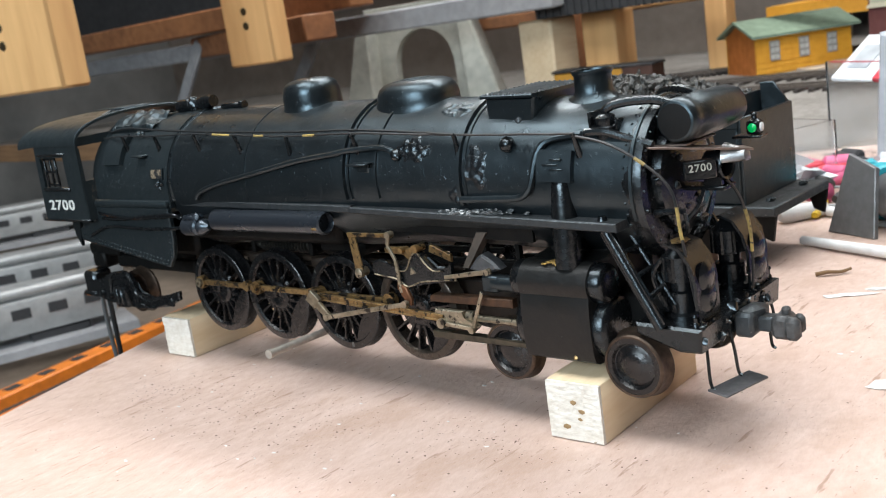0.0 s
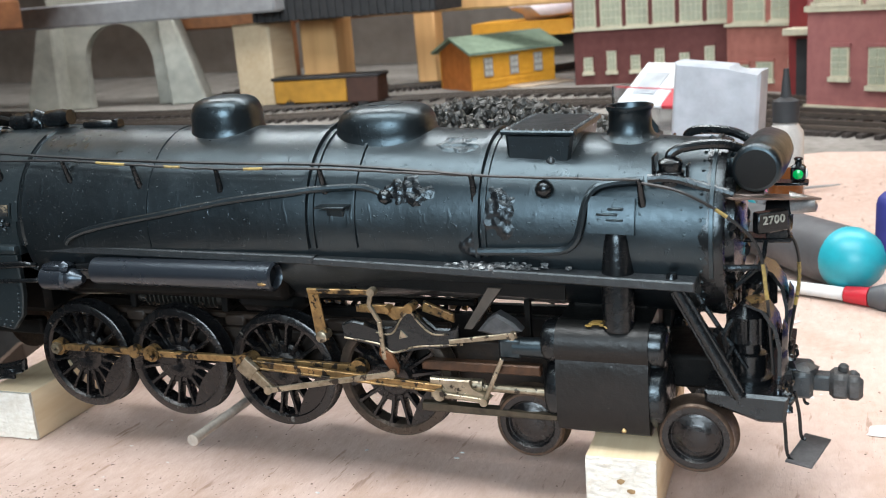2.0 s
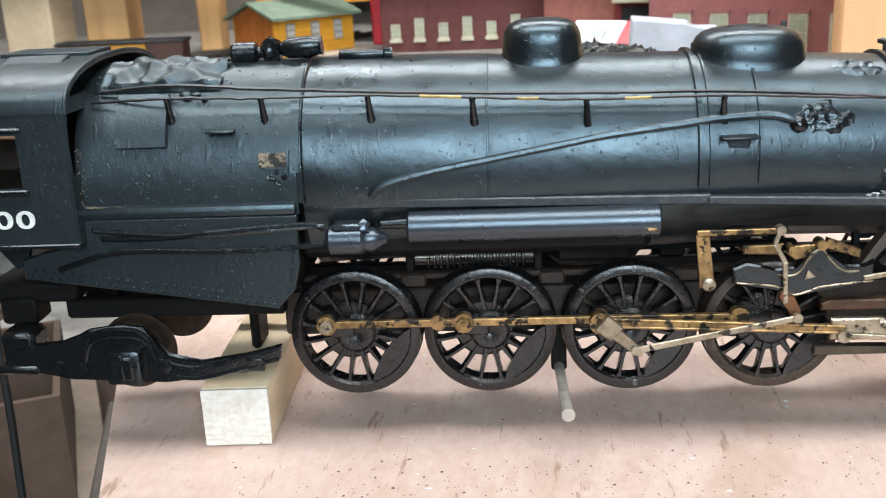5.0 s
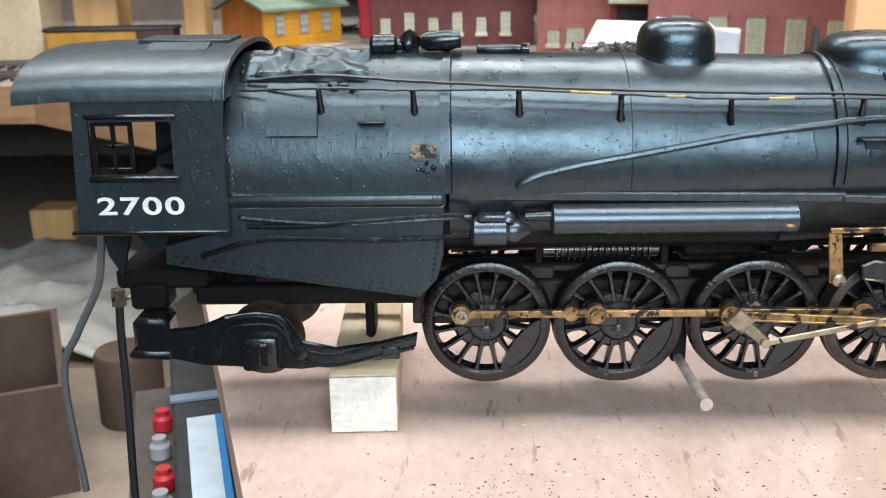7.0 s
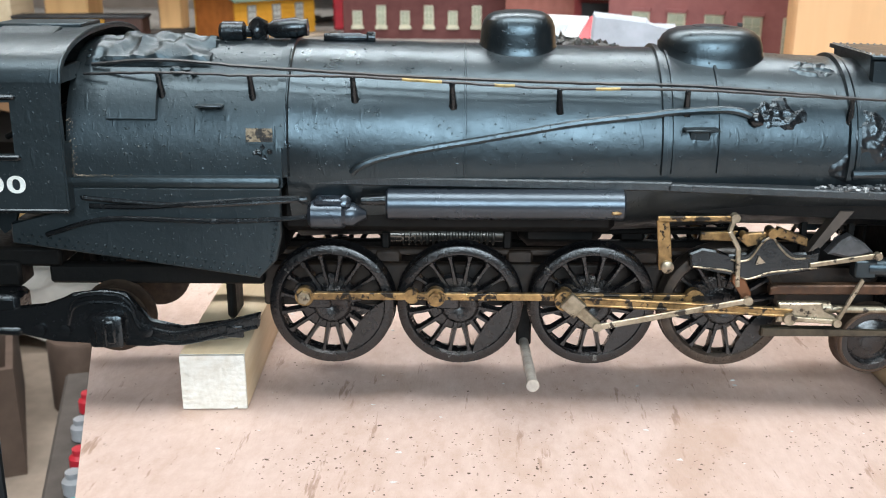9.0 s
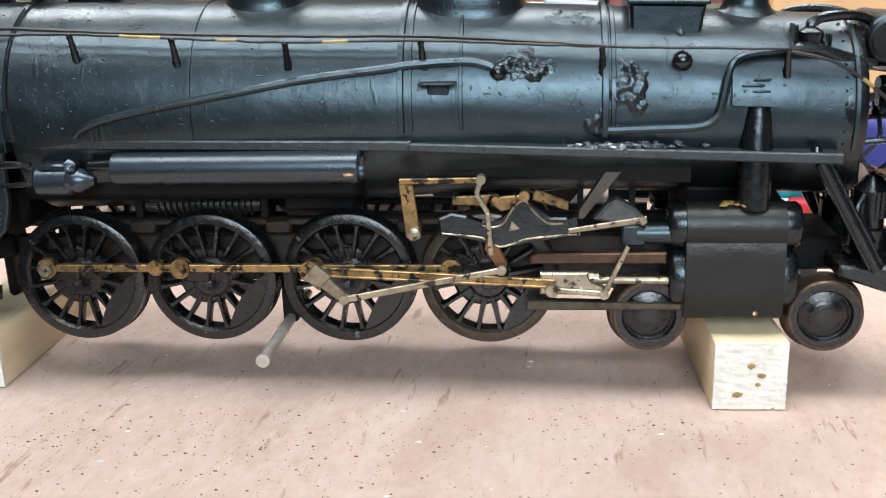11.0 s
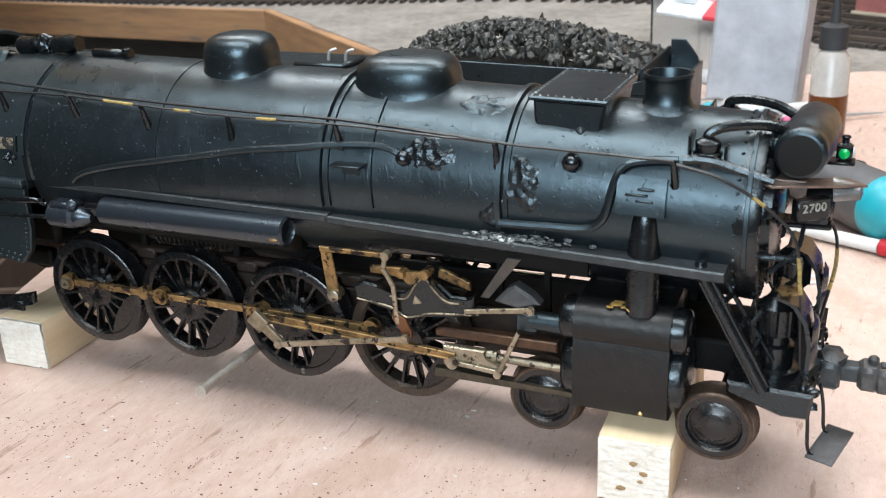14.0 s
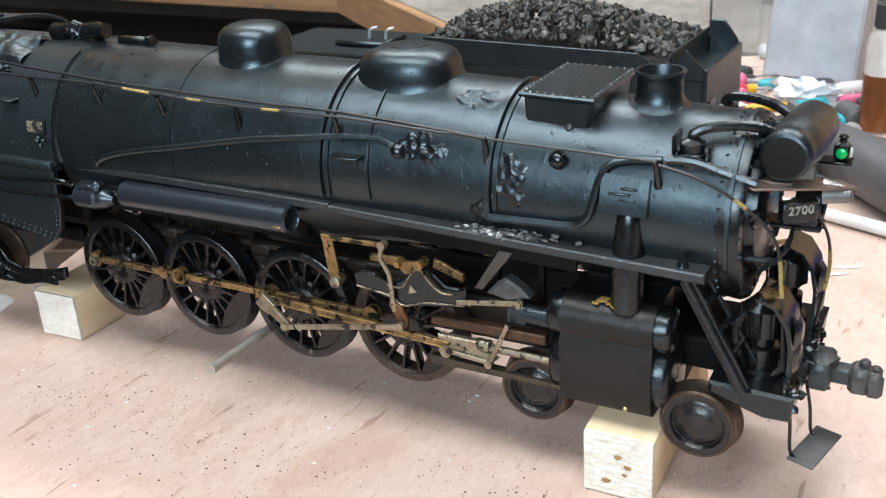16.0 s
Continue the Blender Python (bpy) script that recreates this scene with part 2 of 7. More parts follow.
def cone(bm, p0, p1, r0, r1=None, n=20, caps=True):
    """A round bar from p0 to p1."""
    r1 = r0 if r1 is None else r1
    p0, p1, x, y = axis_frame(p0, p1)
    rings = []
    for p, r in ((p0, r0), (p1, r1)):
        rings.append([bm.verts.new(p + (x * math.cos(a) + y * math.sin(a)) * r) for a in [2 * math.pi * i / n for i in range(n)]])
    for i in range(n):
        bm.faces.new((rings[0][i], rings[0][(i + 1) % n], rings[1][(i + 1) % n], rings[1][i]))
    if caps:
        bm.faces.new(rings[0][::-1])
        bm.faces.new(rings[1])
    return bm


def lathe(bm, p0, direction, profile, n=28, closed=False):
    """Turns a profile of (along, radius) about a line."""
    p0, _, x, y = axis_frame(p0, Vector(p0) + Vector(direction))
    z = Vector(direction).normalized()
    rings = []
    for h, r in profile:
        rings.append([bm.verts.new(p0 + z * h + (x * math.cos(a) + y * math.sin(a)) * max(r, 1e-6)) for a in [2 * math.pi * i / n for i in range(n)]])
    for a, b in list(zip(rings, rings[1:])) + ([(rings[-1], rings[0])] if closed else []):
        for i in range(n):
            bm.faces.new((a[i], a[(i + 1) % n], b[(i + 1) % n], b[i]))
    if not closed:
        bm.faces.new(rings[0][::-1])
        bm.faces.new(rings[-1])
    return bm


def spline(pts, k=6):
    P = [Vector(p) for p in pts]
    P = [2 * P[0] - P[1]] + P + [2 * P[-1] - P[-2]]
    out = []
    for i in range(1, len(P) - 2):
        a, b, c, d = P[i - 1:i + 3]
        for j in range(k):
            t = j / k
            out.append(0.5 * ((2 * b) + (c - a) * t + (2 * a - 5 * b + 4 * c - d) * t * t + (3 * b - a - 3 * c + d) * t ** 3))
    return out + [P[-2]]


def tube(bm, pts, r, n=8, k=6):
    """A bent round rod or wire through the points."""
    P = spline(pts, k) if k else [Vector(p) for p in pts]
    z = (P[1] - P[0]).normalized()
    x = z.orthogonal().normalized()
    rings = []
    for i, p in enumerate(P):
        z = (P[min(i + 1, len(P) - 1)] - P[max(i - 1, 0)]).normalized()
        x = (x - z * x.dot(z)).normalized()
        y = z.cross(x)
        rr = r(i / (len(P) - 1)) if callable(r) else r
        rings.append([bm.verts.new(p + (x * math.cos(a) + y * math.sin(a)) * rr) for a in [2 * math.pi * q / n for q in range(n)]])
    for a, b in zip(rings, rings[1:]):
        for i in range(n):
            bm.faces.new((a[i], a[(i + 1) % n], b[(i + 1) % n], b[i]))
    bm.faces.new(rings[0][::-1])
    bm.faces.new(rings[-1])
    return bm


def prism(bm, outline, y0, y1, bev=0.0, m=None):
    """A plate with an outline in x and z, from y0 to y1."""
    a = [bm.verts.new((x, y0, z)) for x, z in outline]
    b = [bm.verts.new((x, y1, z)) for x, z in outline]
    fs = [bm.faces.new(a), bm.faces.new(b[::-1])]
    n = len(a)
    for i in range(n):
        fs.append(bm.faces.new((a[i], b[i], b[(i + 1) % n], a[(i + 1) % n])))
    if m:
        bmesh.ops.transform(bm, matrix=m, verts=a + b)
    if bev:
        bmesh.ops.bevel(bm, geom=list({e for f in fs[:2] for e in f.edges}), offset=bev, segments=1, affect="EDGES", profile=0.5)
    return bm


def hexnut(bm, c, r, h, d=(0, -1, 0)):
    return cone(bm, c, Vector(c) + Vector(d) * h, r, r * 0.94, 6)


def lump(bm, c, r, seed=0, sub=2, squash=(1, 1, 1), rough=0.35, freq=1.2):
    """An uneven blob."""
    g = bmesh.ops.create_icosphere(bm, subdivisions=sub, radius=1)
    for v in g["verts"]:
        q = v.co.copy()
        v.co = Vector(c) + Vector([a * s * r for a, s in zip(q * (1 + rough * noise.noise(q * freq + Vector((seed * 7.3, seed * 1.7, 0)))), squash)])
    return bm


def rivets(bm, pts, r, d):
    """Small six-sided domes on a surface that faces d."""
    d = Vector(d).normalized()
    for p in pts:
        cone(bm, Vector(p) - d * r * 0.3, Vector(p) + d * r * 0.7, r, r * 0.45, 6)
    return bm

# ---- the room, the bench and the layout behind ----
part_shell = [("floor", (-3.0, -3.0, -0.95), (3.2, 3.2, -0.9), FLOOR), ("ceiling", (-3.0, -3.0, 1.5), (3.2, 3.2, 1.55), CEIL),
              ("wall_north", (-3.0, 3.2, -0.95), (3.2, 3.3, 1.55), WALL), ("wall_south", (-3.0, -3.1, -0.95), (3.2, -3.0, 1.55), WALL),
              ("wall_west", (-3.1, -3.1, -0.95), (-3.0, 3.3, 1.55), WALL), ("wall_east", (3.2, -3.1, -0.95), (3.3, 3.3, 1.55), WALL)]
for nm, lo, hi, mt in part_shell:
    tagged(part(nm, box(B(), lo, hi), mt, smooth=False), "plain painted room surface", nm.split("_")[0], kind="structure")

# the bench top, with its open edge running away to the left
bench = thing("workbench", "workbench with a worn pinkish-brown painted plywood top", "workbench")
bm = B()
cs = [(-0.0524, -0.215), (1.2, -0.215), (1.2, 0.575), (0.165, 0.575), (-0.248, 0.360)]
vt = [bm.verts.new((x, y, 0)) for x, y in cs]
vb = [bm.verts.new((x, y, -0.019)) for x, y in cs]
bm.faces.new(vt), bm.faces.new(vb[::-1])
for i in range(5):
    bm.faces.new((vt[i], vb[i], vb[(i + 1) % 5], vt[(i + 1) % 5]))
part("tabletop", bm, TABLE, bench, smooth=False)
for x, y in ((0.06, -0.16), (1.1, -0.16), (1.1, 0.50), (-0.19, 0.28)):
    part("leg", box(B(), (x, y, -0.9), (x + 0.05, y + 0.05, -0.019)), TIMBER, bench)
# crumbs, flakes and scratches on the top
rnd = random.Random(11)
bm = B()
for i in range(1000):
    x, y = rnd.uniform(-0.10, 0.24), rnd.choice((rnd.uniform(-0.12, 0.10), rnd.uniform(-0.06, 0.0)))
    if i % 3 == 0:
        x, y = rnd.choice(((-0.012, -0.022), (0.010, -0.035), (-0.045, -0.030), (0.045, -0.020), (0.10, -0.012)))
        x, y = x + rnd.gauss(0, 0.014), y + rnd.gauss(0, 0.010)
    if x < -0.09 - 0.46 * y:
        continue
    r = rnd.choice((rnd.uniform(0.00006, 0.00014), rnd.uniform(0.00008, 0.00017), rnd.uniform(0.00012, 0.00026)))
    lump(bm, (x, y, r * 0.3), r, i, 1, (rnd.uniform(1, 2.5), rnd.uniform(1, 2), 0.5), 0.7)
tagged(part("dark_crumbs", bm, mat("dark_crumb", (0.13, 0.08, 0.055), 0.8, scale=300)), "scattered dark crumbs and grit on the bench top", "crumbs", kind="stuff")
bm = B()
for i in range(70):
    x, y = rnd.uniform(-0.08, 0.22), rnd.uniform(-0.10, 0.12)
    r = rnd.uniform(0.0002, 0.0006)
    lump(bm, (x, y, r * 0.3), r, i, 1, (rnd.uniform(1, 2.2), 1, 0.4), 0.8)
tagged(part("pale_crumbs", bm, PAPER), "tiny pale flakes scattered on the bench top", "flakes", kind="stuff")

bm = B()
edge = [(2.6, 0.585), (-0.215, 0.585), (-0.56, 0.870), (-2.6, 0.95), (-2.6, 3.1), (2.6, 3.1)]
vt = [bm.verts.new((x, y, -0.014)) for x, y in edge]
vb = [bm.verts.new((x, y, -0.055)) for x, y in edge]
bm.faces.new(vt), bm.faces.new(vb[::-1])
for i in range(6):
    bm.faces.new((vt[i], vb[i], vb[(i + 1) % 6], vt[(i + 1) % 6]))
tagged(part("layout_deck", bm, DECK, smooth=False), "grey-brown scenic ground board of a model railway", "layout board", kind="structure")
fas = part("deck_fascia", box(B(), (0.0, -0.012, -0.045), (0.46, 0.0, 0.0), 0.001), FASCIA)
tagged(fas, "orange-brown timber edge board of the layout deck", "edge board")
fas.matrix_world = pose(-0.562, 0.866, -0.012, 0, 0, -39.6)
part("painted_end", box(B(), (0.4602, -0.012, -0.045), (0.4640, 0.0, 0.0), 0.0005), mat("bright_orange_paint", (0.80, 0.16, 0.03), 0.5, scale=60), fas)
fas2 = part("deck_fascia", box(B(), (0.0, -0.012, -0.045), (2.0, 0.0, 0.0), 0.001), FASCIA)
tagged(fas2, "long orange-brown timber edge board of the layout deck", "edge board").matrix_world = pose(-2.56, 0.944, -0.012, 0, 0, -2.2)
tagged(part("lower_shelf", box(B(), (-2.6, 0.05, -0.34), (-0.22, 3.0, -0.31)), mat("dusty_brown_shelf", (0.25, 0.195, 0.15), 0.8, scale=40), smooth=False), "dusty brown low shelf beside the bench", "shelf", kind="structure")


def beam(name, lo, hi, m, label, rz=0.0, at=(0, 0, 0), bev=0.003, tilt=0.0):
    o = part(name, box(B(), lo, hi, bev), m)
    o.matrix_world = pose(*at, 0, tilt, rz)
    return tagged(o, label, "timber")


# timber hung above the layout
p = beam("hanging_post", (-0.105, -0.02, 0), (0.105, 0.02, 1.378), TIMBER, "pale pine board hanging down with two screws", 12, (-0.838, 0.30, 0.122))
q = beam("hanging_post", (-0.044, -0.02, 0), (0.044, 0.02, 1.387), TIMBER, "narrow pale pine board hanging down with two screws", 8, (-0.857, 0.67, 0.113))
SCREW = mat("brown_screw", (0.12, 0.09, 0.05), 0.4, 0.8, scale=300)
for o, d in ((p, 0.02), (q, 0.0)):
    for z in (0.055, 0.075):
        part("screw", lathe(B(), (d, -0.0195, z), (0, -1, 0), [(0, 0.006), (0.0012, 0.005), (0.0014, 0.002)], 14), SCREW, o)
beam("shelf_rail", (-1.1, -0.02, -0.018), (1.1, 0.02, 0.018), GREY, "grey painted shelf rail under the timbers", 0, (-1.70, 1.05, 0.150))
beam("cross_timber", (-0.7, -0.03, -0.022), (0.7, 0.03, 0.022), BROWN_TIMBER, "dark stained cross timber with a pale sawn end", 0, (-1.68, 1.00, 0.205))
beam("cross_timber", (-0.3, -0.03, -0.022), (0.3, 0.03, 0.022), BROWN_TIMBER, "stained cross timber with a pale sawn end", -16, (-1.27, 0.98, 0.158))
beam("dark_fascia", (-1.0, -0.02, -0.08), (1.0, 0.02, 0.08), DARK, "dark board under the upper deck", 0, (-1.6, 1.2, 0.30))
for x, y in ((-1.60, 1.02), (-1.25, 1.06)):
    beam("diagonal_strut", (-0.13, -0.006, -0.014), (0.13, 0.006, 0.014), GREY, "flat grey diagonal shelf strut", 0, (x, y, 0.07), tilt=-48)
tagged(part("shelf_backboard", box(B(), (-3.0, 1.9, -0.31), (-0.5, 1.95, 0.6)), mat("brown_grey_backboard", (0.33, 0.275, 0.235), 0.9, scale=20)), "brown-grey board behind the layout shelves", "backboard", kind="structure")
tagged(part("upper_deck", box(B(), (-2.4, 1.65, 0.36), (2.4, 3.0, 0.40)), BROWN_TIMBER, smooth=False), "brown underside of an upper layout deck", "upper deck", kind="structure")

# tunnel portal of grey plaster with splayed wings
portal = thing("tunnel_portal", "grey plaster model tunnel portal with a round arch", "tunnel portal", (-1.035, 1.20, -0.014), 18)
bm = B()
arch = [(0.062 * math.cos(a), 0.085 + 0.062 * math.sin(a)) for a in [math.pi * i / 16 for i in range(17)]]
outl = [(0.062, 0.0), (0.130, 0.0), (0.105, 0.186), (-0.105, 0.186), (-0.130, 0.0), (-0.062, 0.0)] + [(-x, z) for x, z in arch]
prism(bm, outl, -0.012, 0.012, 0.002)
part("arch_wall", bm, PLASTER, portal)
for s in (-1, 1):
    bm = B()
    prism(bm, [(s * 0.100, 0.0), (s * 0.165, 0.0), (s * 0.112, 0.180), (s * 0.092, 0.180)], -0.055, -0.010, 0.003)
    part("wing_buttress", bm, PLASTER, portal)
part("parapet", box(B(), (-0.115, -0.018, 0.178), (0.115, 0.016, 0.194), 0.002), PLASTER, portal)

# posts and trestle frame
beam("pale_post", (-0.037, -0.03, 0), (0.037, 0.03, 0.13), WOOD, "square pale wood post under a model building", -8, (-0.683, 1.12, -0.014))
beam("brown_post", (-0.031, -0.03, 0), (0.031, 0.03, 0.13), TIMBER, "square stained wood post", 0, (-0.592, 1.16, -0.014))
beam("brown_post", (-0.02, -0.02, 0), (0.02, 0.02, 0.16), BROWN_TIMBER, "thin dark stained post", 0, (-0.76, 1.30, -0.014))
beam("brown_post", (-0.02, -0.02, 0), (0.02, 0.02, 0.16), TIMBER, "thin orange stained wood post", 0, (-0.53, 1.42, -0.014))
beam("trestle_cap", (-0.24, -0.02, -0.012), (0.24, 0.02, 0.012), TIMBER, "long stained timber across two posts", 0, (-0.42, 1.30, 0.122))
beam("trestle_cap", (-0.20, -0.02, -0.012), (0.20, 0.02, 0.012), BROWN_TIMBER, "dark stained timber across two posts", 10, (-0.80, 1.32, 0.12))
shed = thing("model_shed", "black corrugated model shed with a mossy green roof edge", "model building", (-0.52, 1.10, 0.117))
part("shed_wall", box(B(), (-0.14, -0.04, 0), (0.16, 0.06, 0.10), 0.002), DARK, shed)
for i in range(22):
    part("wall_rib", box(B(), (-0.135 + 0.0134 * i, -0.0425, 0.0), (-0.130 + 0.0134 * i, -0.0395, 0.10)), DARK, shed)
part("shed_roof", prism(B(), [(-0.27, 0.018), (-0.135, 0.020), (-0.135, 0.040), (-0.25, 0.030)], -0.05, 0.05, 0.001), mat("mossy_green_roof", (0.10, 0.13, 0.07), 0.8, dark=(0.05, 0.06, 0.04), scale=80), shed)

# yellow model freight car
car = thing("model_freight_car", "small yellow and brown model freight car on the layout", "model train car", (-0.55, 1.08, -0.014), 4)
part("car_body", box(B(), (-0.085, -0.02, 0.010), (0.035, 0.02, 0.044), 0.002), mat("mustard_car", (0.55, 0.27, 0.03), 0.6, scale=60), car)
part("car_end", box(B(), (0.035, -0.021, 0.008), (0.085, 0.021, 0.046), 0.002), mat("brown_car_end", (0.07, 0.03, 0.02), 0.6, scale=60), car)
part("car_roof", box(B(), (-0.088, -0.022, 0.044), (0.088, 0.022, 0.049), 0.002), DARK, car)
for x in (-0.06, 0.06):
    for s in (-1, 1):
        part("wheel", cone(B(), (x, s * 0.016, 0.008), (x, s * 0.020, 0.008), 0.008), DARK, car)

# yellow house with a green roof
house = thing("model_house", "yellow clapboard model house with a grey-green gable roof", "model house", (-0.378, 1.225, -0.014), 51.7)
L_, W_, E_, P_ = 0.157, 0.100, 0.060, 0.079
part("front_wall", box(B(), (0, 0, 0), (L_, 0.003, E_)), YELLOW, house)
part("rear_wall", box(B(), (0, W_ - 0.003, 0), (L_, W_, E_)), YELLOW, house)
for x in (0.0, L_ - 0.003):
    bm = B()
    a = [bm.verts.new((x, y, z)) for y, z in ((0.003, 0), (W_ - 0.003, 0), (W_ - 0.003, E_), (W_ / 2, P_), (0.003, E_))]
    b = [bm.verts.new((v.co.x + 0.003, v.co.y, v.co.z)) for v in a]
    bm.faces.new(a), bm.faces.new(b[::-1])
    for i in range(5):
        bm.faces.new((a[i], a[(i + 1) % 5], b[(i + 1) % 5], b[i]))
    part("gable_wall", bm, ORANGE_WALL, house)
for i in range(7):
    part("siding_board", box(B(), (0.0, -0.0012, 0.003 + i * 0.008), (L_, 0.0002, 0.0095 + i * 0.008)), YELLOW, house)
for s in (0, 1):
    bm = B()
    y0, y1 = (-0.012, W_ / 2) if s == 0 else (W_ / 2, W_ + 0.012)
    z0, z1 = (E_ - 0.004, P_ + 0.001) if s == 0 else (P_ + 0.001, E_ - 0.004)
    vs = [bm.verts.new((x, y, z + h)) for h in (0, 0.004) for x, y, z in ((-0.010, y0, z0), (L_ + 0.010, y0, z0), (L_ + 0.010, y1, z1), (-0.010, y1, z1))]
    for f in ((0, 1, 2, 3), (7, 6, 5, 4), (0, 4, 5, 1), (1, 5, 6, 2), (2, 6, 7, 3), (3, 7, 4, 0)):
        bm.faces.new([vs[i] for i in f])
    part("roof_slope", bm, GREEN_ROOF, house)
for x in (0.030, 0.078, 0.124):
    w = part("window", box(B(), (x - 0.008, -0.0030, 0.020), (x + 0.008, -0.0010, 0.050)), mat("grey_sash", (0.30, 0.29, 0.27), 0.6, scale=80), house)
    for dx in (-0.0037, 0.0037):
        for z in (0.0225, 0.0325, 0.0415):
            part("pane", box(B(), (x + dx - 0.0028, -0.0036, z), (x + dx + 0.0028, -0.0028, z + 0.0065)), mat("pale_pane", (0.55, 0.54, 0.50), 0.3, scale=80), w)
# plinth of light sand beside it
tagged(part("sand_patch", box(B(), (0, -0.02, 0), (0.10, 0.03, 0.003), 0.001), mat("pale_sand", (0.48, 0.38, 0.28), 0.95, scale=120)), "pale sandy patch beside the model house", "ground patch").matrix_world = pose(-0.32, 1.26, -0.0142, 0, 0, 51.7)


# brick factory buildings
def facade(name, label, at, rz, length, height, depth, wall, windows, bands):
    h = thing(name, label, "model building", at, rz)
    part("brick_wall", box(B(), (0, 0, 0), (length, depth, height), 0.001), wall, h)
    for x, z, w, hh, kind in windows:
        fr = part("window", box(B(), (x - w / 2, -0.0025, z), (x + w / 2, 0.0, z + hh)), CREAM, h)
        part("sill", box(B(), (x - w / 2 - 0.002, -0.005, z - 0.005), (x + w / 2 + 0.002, -0.0002, z - 0.0002)), CREAM, fr)
        part("lintel", box(B(), (x - w / 2 - 0.002, -0.0035, z + hh + 0.0002), (x + w / 2 + 0.002, -0.0002, z + hh + 0.004)), wall, fr)
        nx, nz = kind
        for i in range(nx):
            for j in range(nz):
                a, b = x - w / 2 + 0.0012 + (w - 0.0024) * i / nx, z + 0.0012 + (hh - 0.0024) * j / nz
                part("pane", box(B(), (a + 0.0005, -0.0031, b + 0.0005), (a + (w - 0.0024) / nx - 0.0005, -0.0024, b + (hh - 0.0024) / nz - 0.0005)), PANE, fr)
    for z, hh in bands:
        part("stone_band", box(B(), (-0.001, -0.004, z), (length + 0.001, -0.0002, z + hh)), CREAM, h)
    return h
MAROON = mat("maroon_brick", (0.125, 0.035, 0.030), 0.8, dark=(0.09, 0.026, 0.023), scale=90)
PINKBRICK = mat("pink_brown_brick", (0.33, 0.12, 0.11), 0.8, dark=(0.25, 0.09, 0.085), scale=90)
lw = [(0.022 + 0.036 * i, 0.022, 0.014, 0.030 if i % 2 else 0.022, (2, 3)) for i in range(6)] + [(0.020 + 0.039 * i, 0.088, 0.032, 0.060, (4, 5)) for i in range(6)]
facade("model_factory", "dark maroon brick model factory with rows of cream windows", (-0.222, 1.26, -0.016), 0, 0.245, 0.32, 0.3, MAROON, lw, [(0.083, 0.003)])
facade("model_factory", "pale red brick model factory wing with broad cream windows", (0.020, 1.13, -0.016), -28, 0.15, 0.32, 0.2, mat("pale_red_brick", (0.36, 0.13, 0.10), 0.8, scale=90), [(0.026, 0.018, 0.016, 0.018, (2, 2)), (0.058, 0.018, 0.024, 0.022, (3, 2)), (0.100, 0.022, 0.016, 0.022, (2, 2)), (0.035, 0.090, 0.046, 0.05, (4, 4)), (0.090, 0.092, 0.046, 0.05, (4, 4))], [(0.084, 0.004)])
rw = [(0.040 + 0.0415 * i, 0.042 if i % 5 == 0 else 0.034, 0.020, 0.030 if i % 5 == 0 else 0.038, (2, 4)) for i in range(9)] + [(0.035 + 0.062 * i, 0.118, 0.052, 0.05, (5, 4)) for i in range(6)]
facade("model_warehouse", "pinkish brick model warehouse with cream framed windows", (0.132, 0.890, -0.016), -31, 0.46, 0.34, 0.25, PINKBRICK, rw, [(0.0, 0.012), (0.108, 0.006)])
gap = thing("model_gatehouse", "small red model gatehouse between two brick buildings", "model building", (0.105, 1.02, -0.016), -20)
part("gate_wall", box(B(), (0, 0, 0), (0.075, 0.06, 0.12)), mat("deep_red_gate", (0.22, 0.02, 0.02), 0.6, scale=60), gap)
part("white_awning", box(B(), (0.005, -0.03, 0.078), (0.060, 0.0, 0.086), 0.001), CREAM, gap)
part("gate_door", box(B(), (0.010, -0.002, 0.0), (0.060, 0.0, 0.072)), DARK, gap)
# red canopy thing behind the yellow house
tagged(part("red_signal_cabin", box(B(), (-0.258, 1.40, -0.014), (-0.222, 1.44, 0.10), 0.003), RED), "small bright red model signal cabin", "model building")
tagged(part("white_bag", lump(B(), (-0.33, 1.50, 0.105), 0.045, 3, 3, (1.4, 1, 0.6), 0.5), mat("pink_white_plastic_bag", (0.75, 0.62, 0.62), 0.5, scale=60)), "crumpled pink and white plastic bag", "bag")
tagged(part("bag_shelf", box(B(), (-0.46, 1.45, 0.055), (-0.24, 1.58, 0.08)), YELLOW), "yellow shelf board under a bag", "board")

# tracks on the deck
SLEEPER = mat("dark_brown_sleeper", (0.045, 0.035, 0.03), 0.9, scale=100)
RAILM = mat("dull_brown_rail", (0.16, 0.13, 0.11), 0.45, 0.6, scale=100)
def track(pts, label):
    t = thing("model_track", label, "model track", (0, 0, -0.014))
    P = spline([(x, y, 0) for x, y in pts], 14)
    sl = []
    for a, b in zip(P, P[1:]):
        d = (b - a).normalized()
        n = Vector((-d.y, d.x, 0))
        steps = max(1, int((b - a).length / 0.013))
        for k in range(steps):
            sl.append((a.lerp(b, k / steps), math.degrees(math.atan2(d.y, d.x))))
    bm = B()
    for c, ang in sl[:400]:
        box(bm, (-0.003, -0.028, 0.0), (0.003, 0.028, 0.004), 0, pose(c.x, c.y, 0, 0, 0, ang))
    tagged(part("sleeper_bed", bm, SLEEPER, t, smooth=False), kind="stuff")
    for s in (-0.016, 0.016):
        R = []
        for i, p in enumerate(P):
            d = (P[min(i + 1, len(P) - 1)] - P[max(i - 1, 0)]).normalized()
            R.append(p + Vector((-d.y, d.x, 0)) * s + Vector((0, 0, 0.0065)))
        part("rail", tube(B(), R, 0.0028, 4, 0), RAILM, t)
